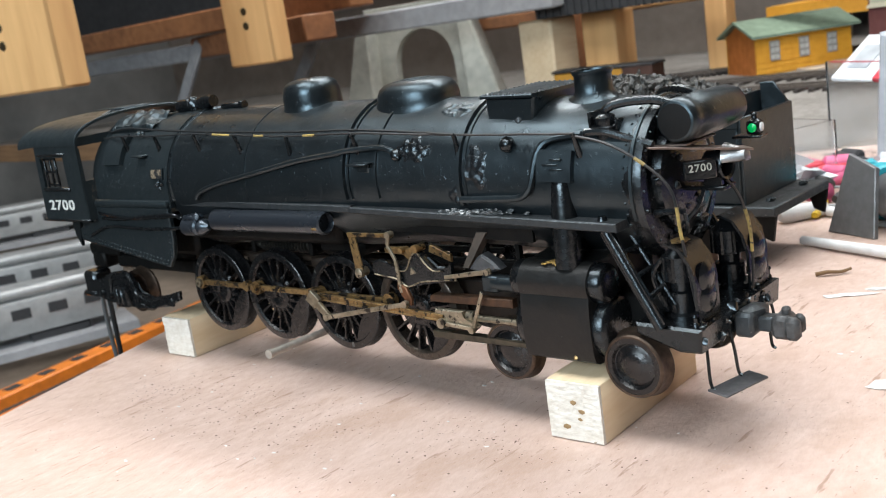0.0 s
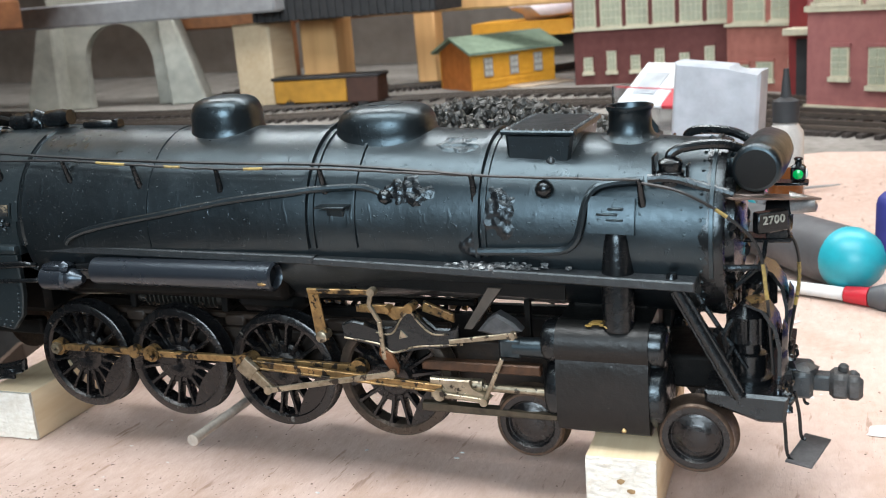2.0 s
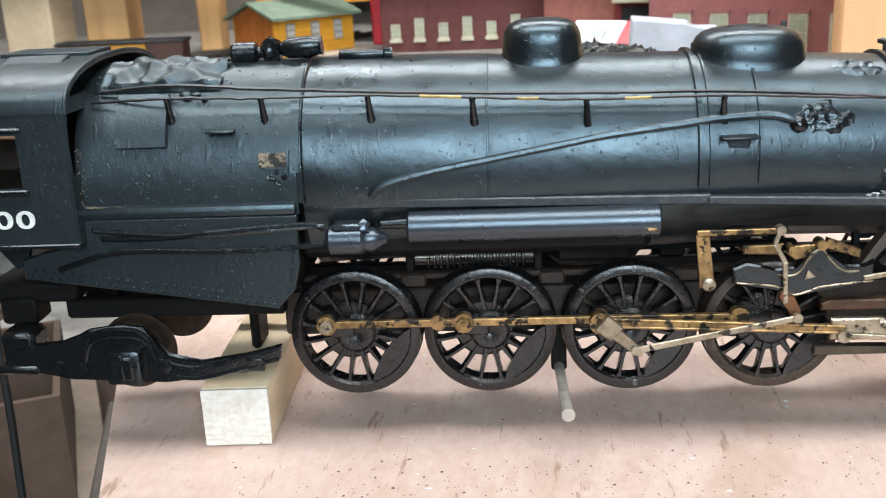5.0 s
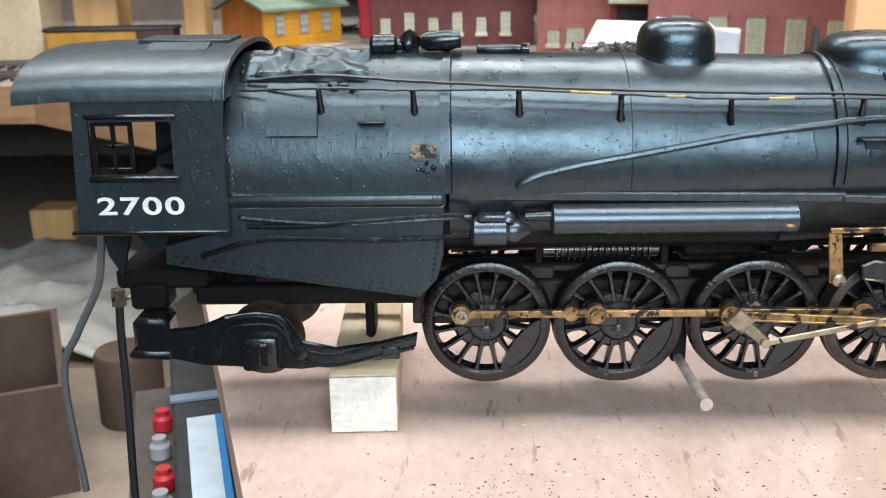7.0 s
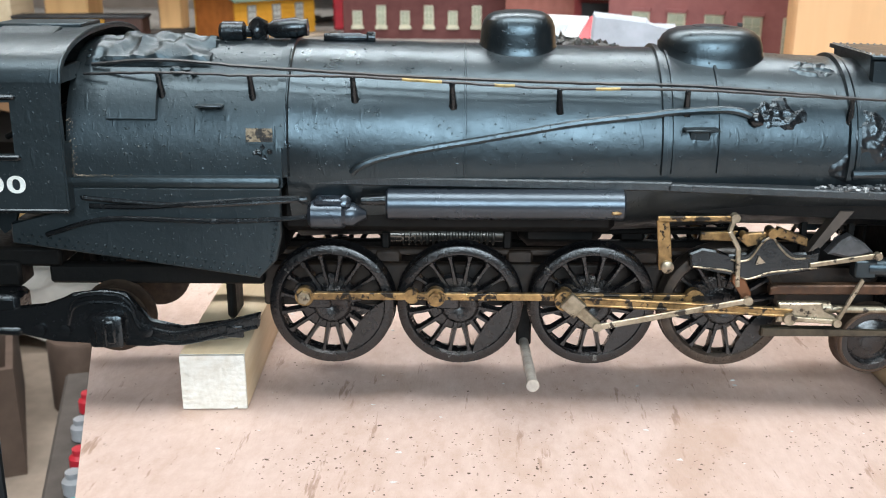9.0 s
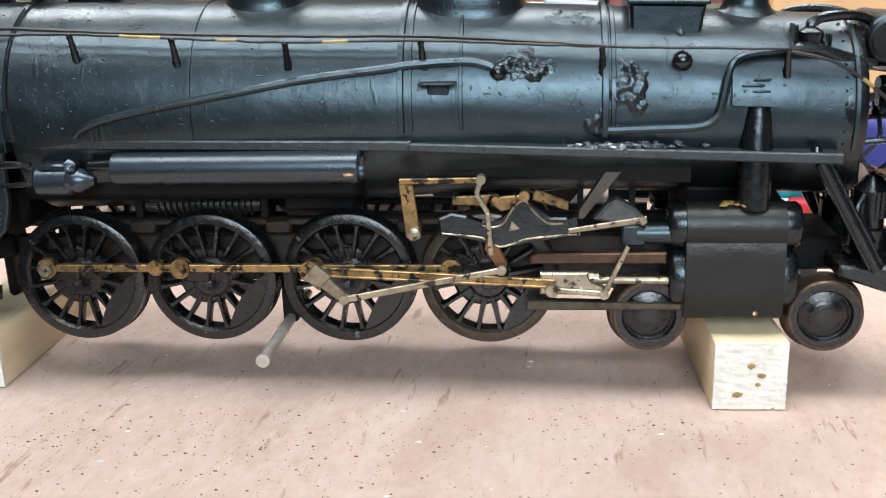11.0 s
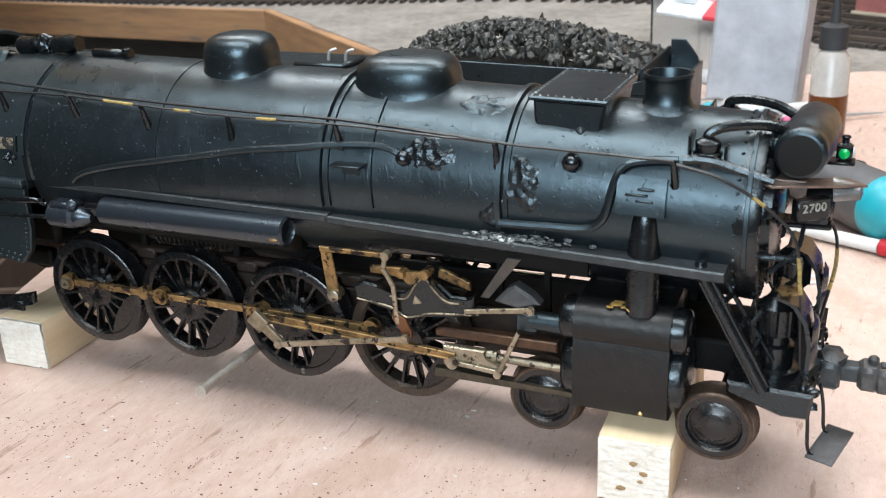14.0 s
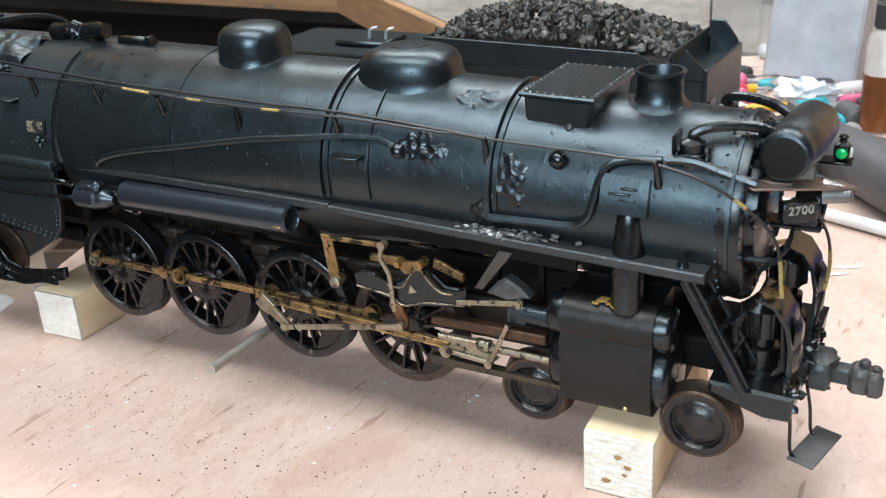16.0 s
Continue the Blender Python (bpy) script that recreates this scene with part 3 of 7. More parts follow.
track([(-1.3, 1.10), (-0.8, 1.02), (-0.40, 1.13), (-0.10, 1.12), (0.12, 0.96), (0.30, 0.86), (0.9, 0.55)], "curved model track past the brick buildings")
track([(-1.3, 0.95), (-0.7, 0.92), (-0.30, 1.00), (-0.05, 0.99), (0.10, 0.88), (0.28, 0.78), (0.9, 0.44)], "curved model track near the deck edge")
track([(-0.9, 1.32), (-0.62, 1.28), (-0.48, 1.32), (-0.40, 1.42), (-0.30, 1.6)], "model track curving behind the yellow house")
track([(0.0, 0.82), (0.12, 0.78), (0.28, 0.70), (0.9, 0.36)], "short model siding at the deck edge")

# upright plank beside the bench things
beam("upright_plank", (0, -0.01, 0), (0.40, 0.01, 0.45), mat("light_orange_plank", (0.66, 0.40, 0.20), 0.5, dark=(0.55, 0.31, 0.14), scale=40, stretch=(1, 1, 0.1)), "broad light orange wood plank standing upright", 0, (0.238, 0.56, 0.0))

# low shelves with silver passenger cars
def passenger_car(at, rz, m, label):
    c = thing("model_passenger_car", label, "model train car", at, rz, "passenger cars on the low shelf")
    part("car_body", box(B(), (-0.30, -0.028, 0.012), (0.30, 0.028, 0.062), 0.006, seg=2), m, c)
    part("car_roof", box(B(), (-0.30, -0.026, 0.0625), (0.30, 0.026, 0.078), 0.010, seg=3), m, c)
    for i in range(12):
        part("car_window", box(B(), (-0.27 + i * 0.048, -0.0290, 0.036), (-0.245 + i * 0.048, -0.0282, 0.050)), DARK, c)
    for x in (-0.22, 0.22):
        part("truck", box(B(), (x - 0.04, -0.022, 0.0), (x + 0.04, 0.022, 0.012), 0.002), DARK, c)
def shelf_row(at, rz, n):
    o = part("car_shelf", box(B(), (-0.32, -0.05, -0.012), (0.32, 0.05, 0.0)), GREY)
    o.matrix_world = pose(*at, 0, 0, rz)
    tagged(o, "grey painted shelf board under model cars", "shelf")
    for k in range(n):
        u = Vector((math.cos(radians(rz)), math.sin(radians(rz)), 0)) * (0.0 + k * 0.62)
        passenger_car((at[0] + u.x, at[1] + u.y, at[2]), rz, SILVER, "silver grey model passenger car with dark windows")
shelf_row((-1.99, 0.59, -0.20), 63, 1)
shelf_row((-1.325, 0.30, -0.20), 63, 1)
shelf_row((-1.10, 0.16, -0.21), 72, 1)
# orange strip with slots along the bench edge
strip = thing("slotted_orange_strip", "orange slotted plastic strip beside the bench edge", "plastic strip", (-0.80, 0.20, -0.20), 104)
ORANGE = mat("orange_plastic", (0.72, 0.20, 0.02), 0.5, scale=80)
part("strip_bar", box(B(), (-0.30, -0.002, -0.022), (0.55, 0.026, 0.0), 0.002), ORANGE, strip)
part("strip_bar", box(B(), (-0.30, -0.056, -0.026), (0.55, -0.032, -0.006), 0.002), ORANGE, strip)
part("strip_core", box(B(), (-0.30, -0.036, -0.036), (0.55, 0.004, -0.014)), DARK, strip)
# Dark raised blocks in place of open slots, their shade put into colour.
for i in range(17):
    part("slot_shade", box(B(), (-0.29 + i * 0.048, 0.006, -0.004), (-0.272 + i * 0.048, 0.019, 0.0008)), DARK, strip)
part("strip_bracket", box(B(), (-0.30, -0.04, -0.11), (0.55, 0.0, -0.036)), DARK, strip)

# clutter on the low shelf
cl = thing("white_cloth", "crumpled white cloth with a green stain on the low shelf", "cloth")
bm = B()
n = 26
g = [[bm.verts.new((-0.95 + 0.50 * i / n, 0.74 + 0.42 * j / n, -0.296 + 0.035 * noise.noise(Vector((i * 0.25, j * 0.25, 3))) + 0.01 * noise.noise(Vector((i * 0.8, j * 0.8, 1))))) for i in range(n + 1)] for j in range(n + 1)]
for j in range(n):
    for i in range(n):
        bm.faces.new((g[j][i], g[j][i + 1], g[j + 1][i + 1], g[j + 1][i]))
ex = bmesh.ops.extrude_face_region(bm, geom=list(bm.faces))
for v in [w for w in ex["geom"] if isinstance(w, bmesh.types.BMVert)]:
    v.co.z -= 0.003
part("cloth_sheet", bm, mat("stained_white_cloth", (0.50, 0.47, 0.43), 0.8, scale=40, fleck=(0.10, 0.30, 0.14), fleck_at=0.64, fleck_scale=9), cl)
case = thing("black_case", "black tool case with a white and blue label", "tool case", (-0.204, 0.215, -0.31), 18)
part("case_body", box(B(), (-0.014, -0.13, 0), (0.014, 0.13, 0.21), 0.002), DARK, case)
part("case_label", box(B(), (-0.0065, -0.125, 0.2104), (0.008, -0.010, 0.2115)), mat("pale_blue_white_label", (0.62, 0.72, 0.80), 0.4, scale=40), case)
part("label_edge", box(B(), (0.0082, -0.125, 0.2104), (0.0115, -0.010, 0.2118)), mat("bright_blue_edge", (0.03, 0.25, 0.60), 0.4, scale=40), case)
part("case_strap", box(B(), (-0.0145, 0.012, 0.2104), (0.0145, 0.020, 0.212)), mat("steel_blue_strap", (0.20, 0.26, 0.34), 0.4, scale=40), case)
for i, (x, y, z, m) in enumerate(((-0.244, 0.270, -0.14, RED), (-0.222, 0.202, -0.14, RED), (-0.204, 0.150, -0.14, TEAL), (-0.235, 0.236, -0.14, GREY), (-0.216, 0.178, -0.14, GREY), (-0.196, 0.128, -0.14, TEAL))):
    b_ = thing("small_jar", "small bright round jar on a box beside the case", "jar", (x, y, z), 0, "small bright jars")
    part("jar_body", lathe(B(), (0, 0, 0), (0, 0, 1), [(0, 0.005), (0.001, 0.006), (0.008, 0.006), (0.010, 0.004), (0.013, 0.004)], 16), m, b_)
tagged(part("jar_box", box(B(), (-0.016, -0.12, -0.0), (0.010, 0.13, 0.17), 0.002), mat("grey_brown_card", (0.075, 0.060, 0.050), 0.8, scale=50)), "grey-brown card box holding small jars", "box").matrix_world = pose(-0.226, 0.205, -0.31, 0, 0, 18)
bx = thing("brown_carton", "open brown cardboard carton on the low shelf", "carton", (-0.55, 0.52, -0.31), 25)
CARD = mat("brown_cardboard", (0.075, 0.045, 0.03), 0.85, scale=50)
for lo, hi in (((-0.12, -0.10, 0), (0.12, -0.094, 0.10)), ((-0.12, 0.094, 0), (0.12, 0.10, 0.10)), ((-0.12, -0.094, 0), (-0.114, 0.094, 0.10)), ((0.114, -0.094, 0), (0.12, 0.094, 0.10))):
    part("carton_wall", box(B(), lo, hi), CARD, bx)
part("carton_bottom", box(B(), (-0.114, -0.094, 0), (0.114, 0.094, 0.004)), CARD, bx)
for i, (x, y, m, lab) in enumerate(((-0.45, 0.36, GREY, "pale grey metal tin lying on the low shelf"), (-0.62, 0.30, SILVER, "dull silver tin on the low shelf"), (-0.40, 0.62, CARD, "brown card roll on the low shelf"))):
    t_ = thing("shelf_tin", lab, "tin", (x, y, -0.31), 40 * i)
    part("tin_body", lathe(B(), (0, 0, 0.0), (0, 0, 1), [(0, 0.030), (0.002, 0.032), (0.07, 0.032), (0.073, 0.030), (0.074, 0.02)], 24), m, t_)
beam("stained_post", (-0.035, -0.03, 0), (0.035, 0.03, 0.05), TIMBER, "short orange timber offcut on the low shelf", 0, (-0.74, 1.26, -0.31))

# ---- the tender ----
tender = thing("model_tender", "black model tender heaped with coal standing on the bench", "model tender", (-0.0115, 0.217, 0))
bm = B()
box(bm, (-0.125, -0.028, 0.030), (0.112, 0.028, 0.066), 0.001)
body = part("tank_body", bm, BLACK, tender)
for s in (-1, 1):
    bm = B()
    prism(bm, [(-0.024, 0.0655), (0.112, 0.0655), (0.112, 0.0700), (0.104, 0.0780), (0.100, 0.0715), (0.092, 0.0690), (0.088, 0.0710), (0.084, 0.0755), (-0.020, 0.0775)], s * 0.0275 - 0.0009, s * 0.0275 + 0.0009, 0.0003)
    part("coal_bunker_side", bm, BLACK, tender)
part("bunker_end", box(B(), (-0.022, -0.0265, 0.0655), (-0.020, 0.0265, 0.0770)), BLACK, tender)
part("end_bulkhead", box(B(), (0.0975, -0.0265, 0.0655), (0.0990, 0.0265, 0.0765), 0.0003), BLACK, tender)
part("coping_plate", prism(B(), [(0.0992, 0.0655), (0.1118, 0.0655), (0.1118, 0.0720), (0.1060, 0.0800), (0.0992, 0.0800)], 0.0245, 0.0262, 0.0003), BLACK, tender)
part("end_plate", box(B(), (0.1120, -0.028, 0.030), (0.1135, 0.028, 0.0700), 0.0004), BLACK, tender)
part("tender_deck", box(B(), (-0.132, -0.031, 0.0255), (0.128, 0.031, 0.0300), 0.0006), DUSTY_SHEEN, tender)
for s in (-1, 1):
    part("deck_bolt", lump(B(), (0.121, s * 0.018, 0.0308), 0.0022, 1, 1, (1.2, 1, 0.7)), BLACK2, tender)
    part("step_bracket", prism(B(), [(0.118, 0.0255), (0.128, 0.0255), (0.126, 0.014), (0.121, 0.016)], s * 0.029 - 0.001, s * 0.029 + 0.001), UNDER, tender)
part("water_hatch", box(B(), (-0.085, -0.012, 0.066), (-0.055, 0.012, 0.0690), 0.001), BLACK, tender)
for x in (-0.068, -0.058):
    part("hatch_handle", tube(B(), [(x, -0.004, 0.0690), (x + 0.001, -0.004, 0.0735), (x + 0.004, -0.002, 0.0745)], 0.0008, 6, 3), SILVER, tender)
for x in (-0.10, -0.06, 0.05, 0.09):
    for s in (-1, 1):
        w = part("tender_wheel", lathe(B(), (x, s * 0.0175, 0.0095), (0, s, 0), [(0, 0.003), (0, 0.0096), (0.001, 0.0096), (0.002, 0.0090), (0.005, 0.0088), (0.0052, 0.0070), (0.004, 0.003)], 24), RIM, tender)
for x in (-0.08, 0.07):
    for s in (-1, 1):
        bm = B()
        prism(bm, [(x - 0.034, 0.0130), (x - 0.026, 0.0185), (x - 0.008, 0.0190), (x - 0.006, 0.0245), (x + 0.006, 0.0245), (x + 0.008, 0.0190), (x + 0.026, 0.0185), (x + 0.034, 0.0130), (x + 0.028, 0.0060), (x + 0.012, 0.0060), (x + 0.008, 0.0120), (x - 0.008, 0.0120), (x - 0.012, 0.0060), (x - 0.028, 0.0060)], s * 0.0245 - 0.0015, s * 0.0245 + 0.0015, 0.0006)
        part("truck_frame", bm, UNDER, tender)
    part("truck_bolster", box(B(), (x - 0.006, -0.023, 0.012), (x + 0.006, 0.023, 0.0255)), UNDER, tender)
rnd = random.Random(3)
bm = B()
box(bm, (-0.019, -0.0262, 0.0660), (0.097, 0.0262, 0.0740))
cms = part("coal_bed", bm, COAL, tender)
bm = B()
for i in range(1150):
    x, y = rnd.uniform(-0.018, 0.096), rnd.uniform(-0.0255, 0.0255)
    hgt = 0.0745 + 0.0150 * max(0, 1 - (abs(x - 0.034) / 0.062) ** 2.2) * max(0, 1 - (abs(y) / 0.031) ** 2)
    g = bmesh.ops.create_icosphere(bm, subdivisions=1, radius=rnd.uniform(0.0013, 0.0030))
    R_ = Matrix.Rotation(rnd.uniform(0, 6.28), 4, Vector((rnd.gauss(0, 1), rnd.gauss(0, 1), rnd.gauss(0, 1) + 0.01)).normalized())
    sc = (rnd.uniform(0.7, 1.4), rnd.uniform(0.5, 1.1), rnd.uniform(0.4, 0.9))
    for v in g["verts"]:
        c_ = v.co * (1 + rnd.uniform(-0.25, 0.25))
        v.co = R_ @ Vector((c_.x * sc[0], c_.y * sc[1], c_.z * sc[2])) + Vector((x, y, hgt + rnd.uniform(-0.0015, 0.0010)))
tagged(part("coal", bm, COAL, tender, smooth=False), kind="stuff")
tagged(part("angle_plate", prism(B(), [(0.0, 0.0), (0.030, 0.0), (0.026, 0.034), (0.008, 0.040)], -0.0015, 0.0015, 0.0004), mat("bare_grey_plate", (0.24, 0.24, 0.24), 0.45, 0.6, scale=200)), "small bare grey metal plate leaning by the tender", "metal plate").matrix_world = pose(0.110, 0.262, 0.0, -12, 0, -25)

# ---- tools and boxes on the bench ----
pb = thing("clear_plastic_box", "clear plastic box holding a red and white card", "plastic box", (0.015, 0.505, 0), -32)
for lo, hi in (((0, 0, 0), (0.066, 0.0015, 0.064)), ((0, 0.05, 0), (0.066, 0.0515, 0.064)), ((0, 0.0015, 0), (0.0015, 0.05, 0.064)), ((0.0645, 0.0015, 0), (0.066, 0.05, 0.064))):
    part("box_wall", box(B(), lo, hi), CLEAR, pb).visible_shadow = False
part("white_card", box(B(), (0.003, 0.0, 0.0), (0.046, 0.044, 0.004), 0.001, pose(0, 0.004, 0.0485, 38)), PAPER, pb)
part("card_window", box(B(), (0.012, 0.010, 0.0042), (0.034, 0.032, 0.0050), 0, pose(0, 0.004, 0.0485, 38)), mat("grey_card_print", (0.42, 0.44, 0.46), 0.6, scale=60), pb)
part("red_card", box(B(), (0.0465, 0.0, 0.0), (0.064, 0.044, 0.004), 0.001, pose(0, 0.004, 0.0485, 38)), RED, pb)
part("card_edge", box(B(), (0.004, 0.0016, 0.0632), (0.062, 0.0026, 0.0640)), RED, pb)
part("silver_part", lump(B(), (0.033, 0.025, 0.005), 0.008, 4, 2, (1, 0.8, 0.7), 0.6), SILVER, pb)
wf = thing("white_foam_block", "white translucent foam sheet block standing on the bench", "foam block", (0.066, 0.470, 0), -8)
bm = B()
prism(bm, [(0, 0), (0.060, 0), (0.064, 0.076), (0.048, 0.074), (0.044, 0.080), (0.006, 0.084)], -0.012, 0.012, 0.002)
part("foam_sheet", bm, mat("white_foam", (0.46, 0.48, 0.52), 0.7, scale=60), wf)
tub = thing("clear_tub", "low clear plastic tub with small parts", "plastic tub", (0.00, 0.40, 0), -20)
for lo, hi in (((-0.05, -0.03, 0), (0.05, -0.0285, 0.035)), ((-0.05, 0.0285, 0), (0.05, 0.03, 0.035)), ((-0.05, -0.0285, 0), (-0.0485, 0.0285, 0.035)), ((0.0485, -0.0285, 0), (0.05, 0.0285, 0.035))):
    part("tub_wall", box(B(), lo, hi), CLEAR, tub).visible_shadow = False
part("tub_fill", lump(B(), (0, 0, 0.012), 0.02, 6, 2, (2.0, 1.1, 0.55), 0.6), PAPER, tub)
bl = part("blue_case", box(B(), (0, 0, 0), (0.36, 0.075, 0.036), 0.006, seg=3), BLUE)
tagged(bl, "navy blue flat case lying on the bench", "case").matrix_world = pose(0.196, 0.262, 0, 0, 0, -24)
gun = thing("hand_tool", "dark grey round hand tool with a teal rubber end", "hand tool", (0.152, 0.262, 0.0145))
part("tool_barrel", lathe(B(), (0, 0, 0), (0.62, -0.78, 0.02), [(-0.05, 0.008), (-0.045, 0.011), (0.0, 0.0135), (0.050, 0.0140), (0.054, 0.0138)], 28), TOOL_GREY, gun)
part("teal_end", lathe(B(), (0.0335, -0.0421, 0.0011), (0.62, -0.78, 0.02), [(0, 0.0139), (0.004, 0.0144), (0.010, 0.0132), (0.015, 0.0098), (0.018, 0.0050), (0.019, 0.001)], 28), TEAL, gun)
part("teal_collar", lathe(B(), (-0.030, 0.037, 0.0), (0.62, -0.78, 0.02), [(0, 0.0115), (0.002, 0.0140), (0.014, 0.0145), (0.016, 0.0135)], 28), TEAL, gun)
sw = thing("paint_swab", "white handled swab with a red collar and dark grip", "swab", (0.108, 0.233, 0.0028))
part("white_handle", cone(B(), (0, 0, 0), (0.078, -0.030, 0.001), 0.0022, 0.0030, 14), PAPER, sw)
part("red_collar", cone(B(), (0.0785, -0.0302, 0.001), (0.088, -0.0338, 0.0014), 0.0036, 0.0042, 14), RED, sw)
part("dark_grip", lathe(B(), (0.0885, -0.0340, 0.0016), (0.92, -0.36, 0.05), [(0, 0.0042), (0.006, 0.0062), (0.018, 0.0062), (0.024, 0.0030)], 18), TOOL_GREY, sw)
rc = [(0.216 + 0.013 * math.cos(a) + 0.010 * a / 6, 0.212 + 0.008 * math.sin(a), 0.0016 + 0.0006 * math.sin(3 * a)) for a in [0.5 * i for i in range(22)]]
tagged(part("red_cable", tube(B(), rc, 0.0016, 7, 3), mat("salmon_red_cable", (0.42, 0.11, 0.09), 0.5, scale=100)), "coil of salmon red cable on the bench", "cable")
rc = [(0.206, 0.240, 0.002), (0.219, 0.234, 0.003), (0.234, 0.226, 0.0025), (0.247, 0.221, 0.003), (0.262, 0.213, 0.002)]
tagged(part("brass_chain", tube(B(), rc, lambda t: 0.0012 + 0.0006 * math.sin(t * 90), 8, 14), mat("pale_brass_links", (0.50, 0.36, 0.18), 0.35, 0.7, scale=200)), "short pale brass chain on the bench", "chain")
bo = thing("glue_bottle", "small clear bottle of brown liquid with a black cap", "bottle", (0.150, 0.360, 0))
part("bottle_body", lathe(B(), (0, 0, 0), (0, 0, 1), [(0, 0.009), (0.001, 0.010), (0.050, 0.010), (0.056, 0.006)], 24), mat("pale_bottle_plastic", (0.55, 0.50, 0.46), 0.25, scale=60), bo)
part("brown_liquid", lathe(B(), (0, 0, 0.001), (0, 0, 1), [(0, 0.0096), (0, 0.0103), (0.030, 0.0103), (0.0305, 0.0096)], 24), mat("amber_liquid", (0.16, 0.05, 0.012), 0.2, scale=60), bo)
part("bottle_cap", lathe(B(), (0, 0, 0.056), (0, 0, 1), [(0, 0.0075), (0.012, 0.0075), (0.014, 0.003), (0.030, 0.0015)], 20), DARK, bo)
for i in range(58):
    x, y = rnd.uniform(0.01, 0.155), rnd.uniform(0.285, 0.45)
    if math.hypot(x - 0.150, y - 0.360) < 0.02 or (x > 0.12 and y < 0.31):
        continue
    m, w = rnd.choice(((TEAL, "teal"), (TOOL_GREY, "dark grey"), (SILVER, "silver"), (RED, "red"), (PAPER, "white"), (mat("bright_yellow_plastic", (0.70, 0.45, 0.02), 0.4, scale=60), "yellow"), (mat("pink_plastic", (0.65, 0.12, 0.25), 0.4, scale=60), "pink"), (DARK, "black")))
    L2, r2 = rnd.uniform(0.012, 0.04), rnd.uniform(0.0025, 0.006)
    ang = rnd.uniform(0, 3.14)
    o = thing("bench_tool", "small %s hand tool or paint tube lying on the bench" % w, "small tool", (x, y, r2), math.degrees(ang), "small tools behind the tender")
    part("tool_handle", lathe(B(), (-L2, 0, 0), (1, 0, 0), [(0, r2 * 0.6), (L2 * 0.1, r2), (L2 * 0.9, r2), (L2, r2 * 0.7), (L2 * 1.05, r2 * 0.3)], 14), m, o)
    part("tool_tip", cone(B(), (L2 * 0.05, 0, 0), (L2 * 0.8, 0, -r2 * 0.3), r2 * 0.3, r2 * 0.15, 8), SILVER, o)
for x, y, r in ((0.055, 0.345, 0.015), (0.105, 0.400, 0.012)):
    tagged(part("crumpled_wrap", lump(B(), (x, y, r * 0.55), r, int(r * 1e4), 3, (1.4, 1.0, 0.6), 0.9, 3.0), mat("milky_plastic_wrap", (0.66, 0.70, 0.74), 0.3, scale=60)), "crumpled milky plastic wrap on the bench", "plastic wrap")
tw = thing("tweezers", "pair of bright steel tweezers lying on the bench", "tweezers", (0.118, 0.268, 0.001), 15)
for s in (-1, 1):
    part("tweezer_arm", tube(B(), [(-0.002, 0, 0), (0.012, s * 0.003, 0.001), (0.030, s * 0.002, 0.0005), (0.045, s * 0.0004, 0)], 0.0009, 6, 4), SILVER, tw)
tagged(part("twig", tube(B(), [(0.1345, 0.183, 0.0012), (0.139, 0.186, 0.0018), (0.143, 0.1895, 0.0012), (0.1465, 0.1925, 0.0022)], lambda t: 0.0010 - 0.0004 * t, 7, 5), mat("dry_brown_twig", (0.22, 0.13, 0.06), 0.8, scale=300)), "short dry brown twig on the bench", "twig")
for x, y, a, b in ((0.158, 0.162, 0.0085, 0.0022), (0.152, 0.158, 0.004, 0.0018), (0.203, 0.076, 0.0080, 0.0045), (0.165, 0.172, 0.005, 0.0015)):
    o = part("glue_flake", lump(B(), (0, 0, 0.0003), 1.0, int(x * 1e4), 2, (a, b, 0.0004), 0.5), PAPER)
    tagged(o, "thin pale dried glue flake on the bench", "glue flake", "dried glue flakes").matrix_world = pose(x, y, 0, 0, 0, 25)

# ---- the locomotive, built about its own centre line, x towards the front ----
loco = thing("model_steam_locomotive", "worn black O-scale model steam locomotive raised on two wood blocks", "model locomotive", (0, 0.0285, 0), 1.4)
AXLES = (-0.0503, -0.0124, 0.0266, 0.0650)
AZ = 0.0333


def top_z(x):
    return float(np.interp(x, [-0.125, -0.06, 0.045, 0.09, 0.16], [0.1092, 0.1085, 0.1062, 0.1040, 0.1000]))


def rad(x):
    return float(np.interp(x, [-0.125, -0.06, 0.04, 0.07, 0.16], [0.0300, 0.0295, 0.0272, 0.0255, 0.0238]))


def on_boiler(x, deg, off=0.0):
    """A point on the boiler: deg 0 is the top, 90 the side that faces the open bench."""
    r, a = rad(x) + off, radians(deg)
    return Vector((x, -r * math.sin(a), top_z(x) - rad(x) + r * math.cos(a)))


def side_angle(x, z):
    return math.degrees(math.acos(max(-1, min(1, (z - top_z(x) + rad(x)) / rad(x)))))


def boiler_skin(bm, xs, a0=-180, a1=180, n=72, off=0.0, wob=0.0):
    rows = [[bm.verts.new(on_boiler(x, a0 + (a1 - a0) * i / n, off + wob * noise.noise(Vector((x * 90, i * 0.35, 2))))) for i in range(n + 1)] for x in xs]
    for r, q in zip(rows, rows[1:]):
        for i in range(n):
            bm.faces.new((r[i], r[i + 1], q[i + 1], q[i]))
    return rows


# boiler barrel with its front plate, slightly dented
bm = B()
rows = boiler_skin(bm, [-0.0605 + 0.2185 * i / 60 for i in range(61)], wob=0.00025)
bmesh.ops.remove_doubles(bm, verts=bm.verts, dist=1e-6)
part("boiler_barrel", bm, BLACK, loco)
bm = B()
ax = (0.158, 0, top_z(0.158) - rad(0.158))
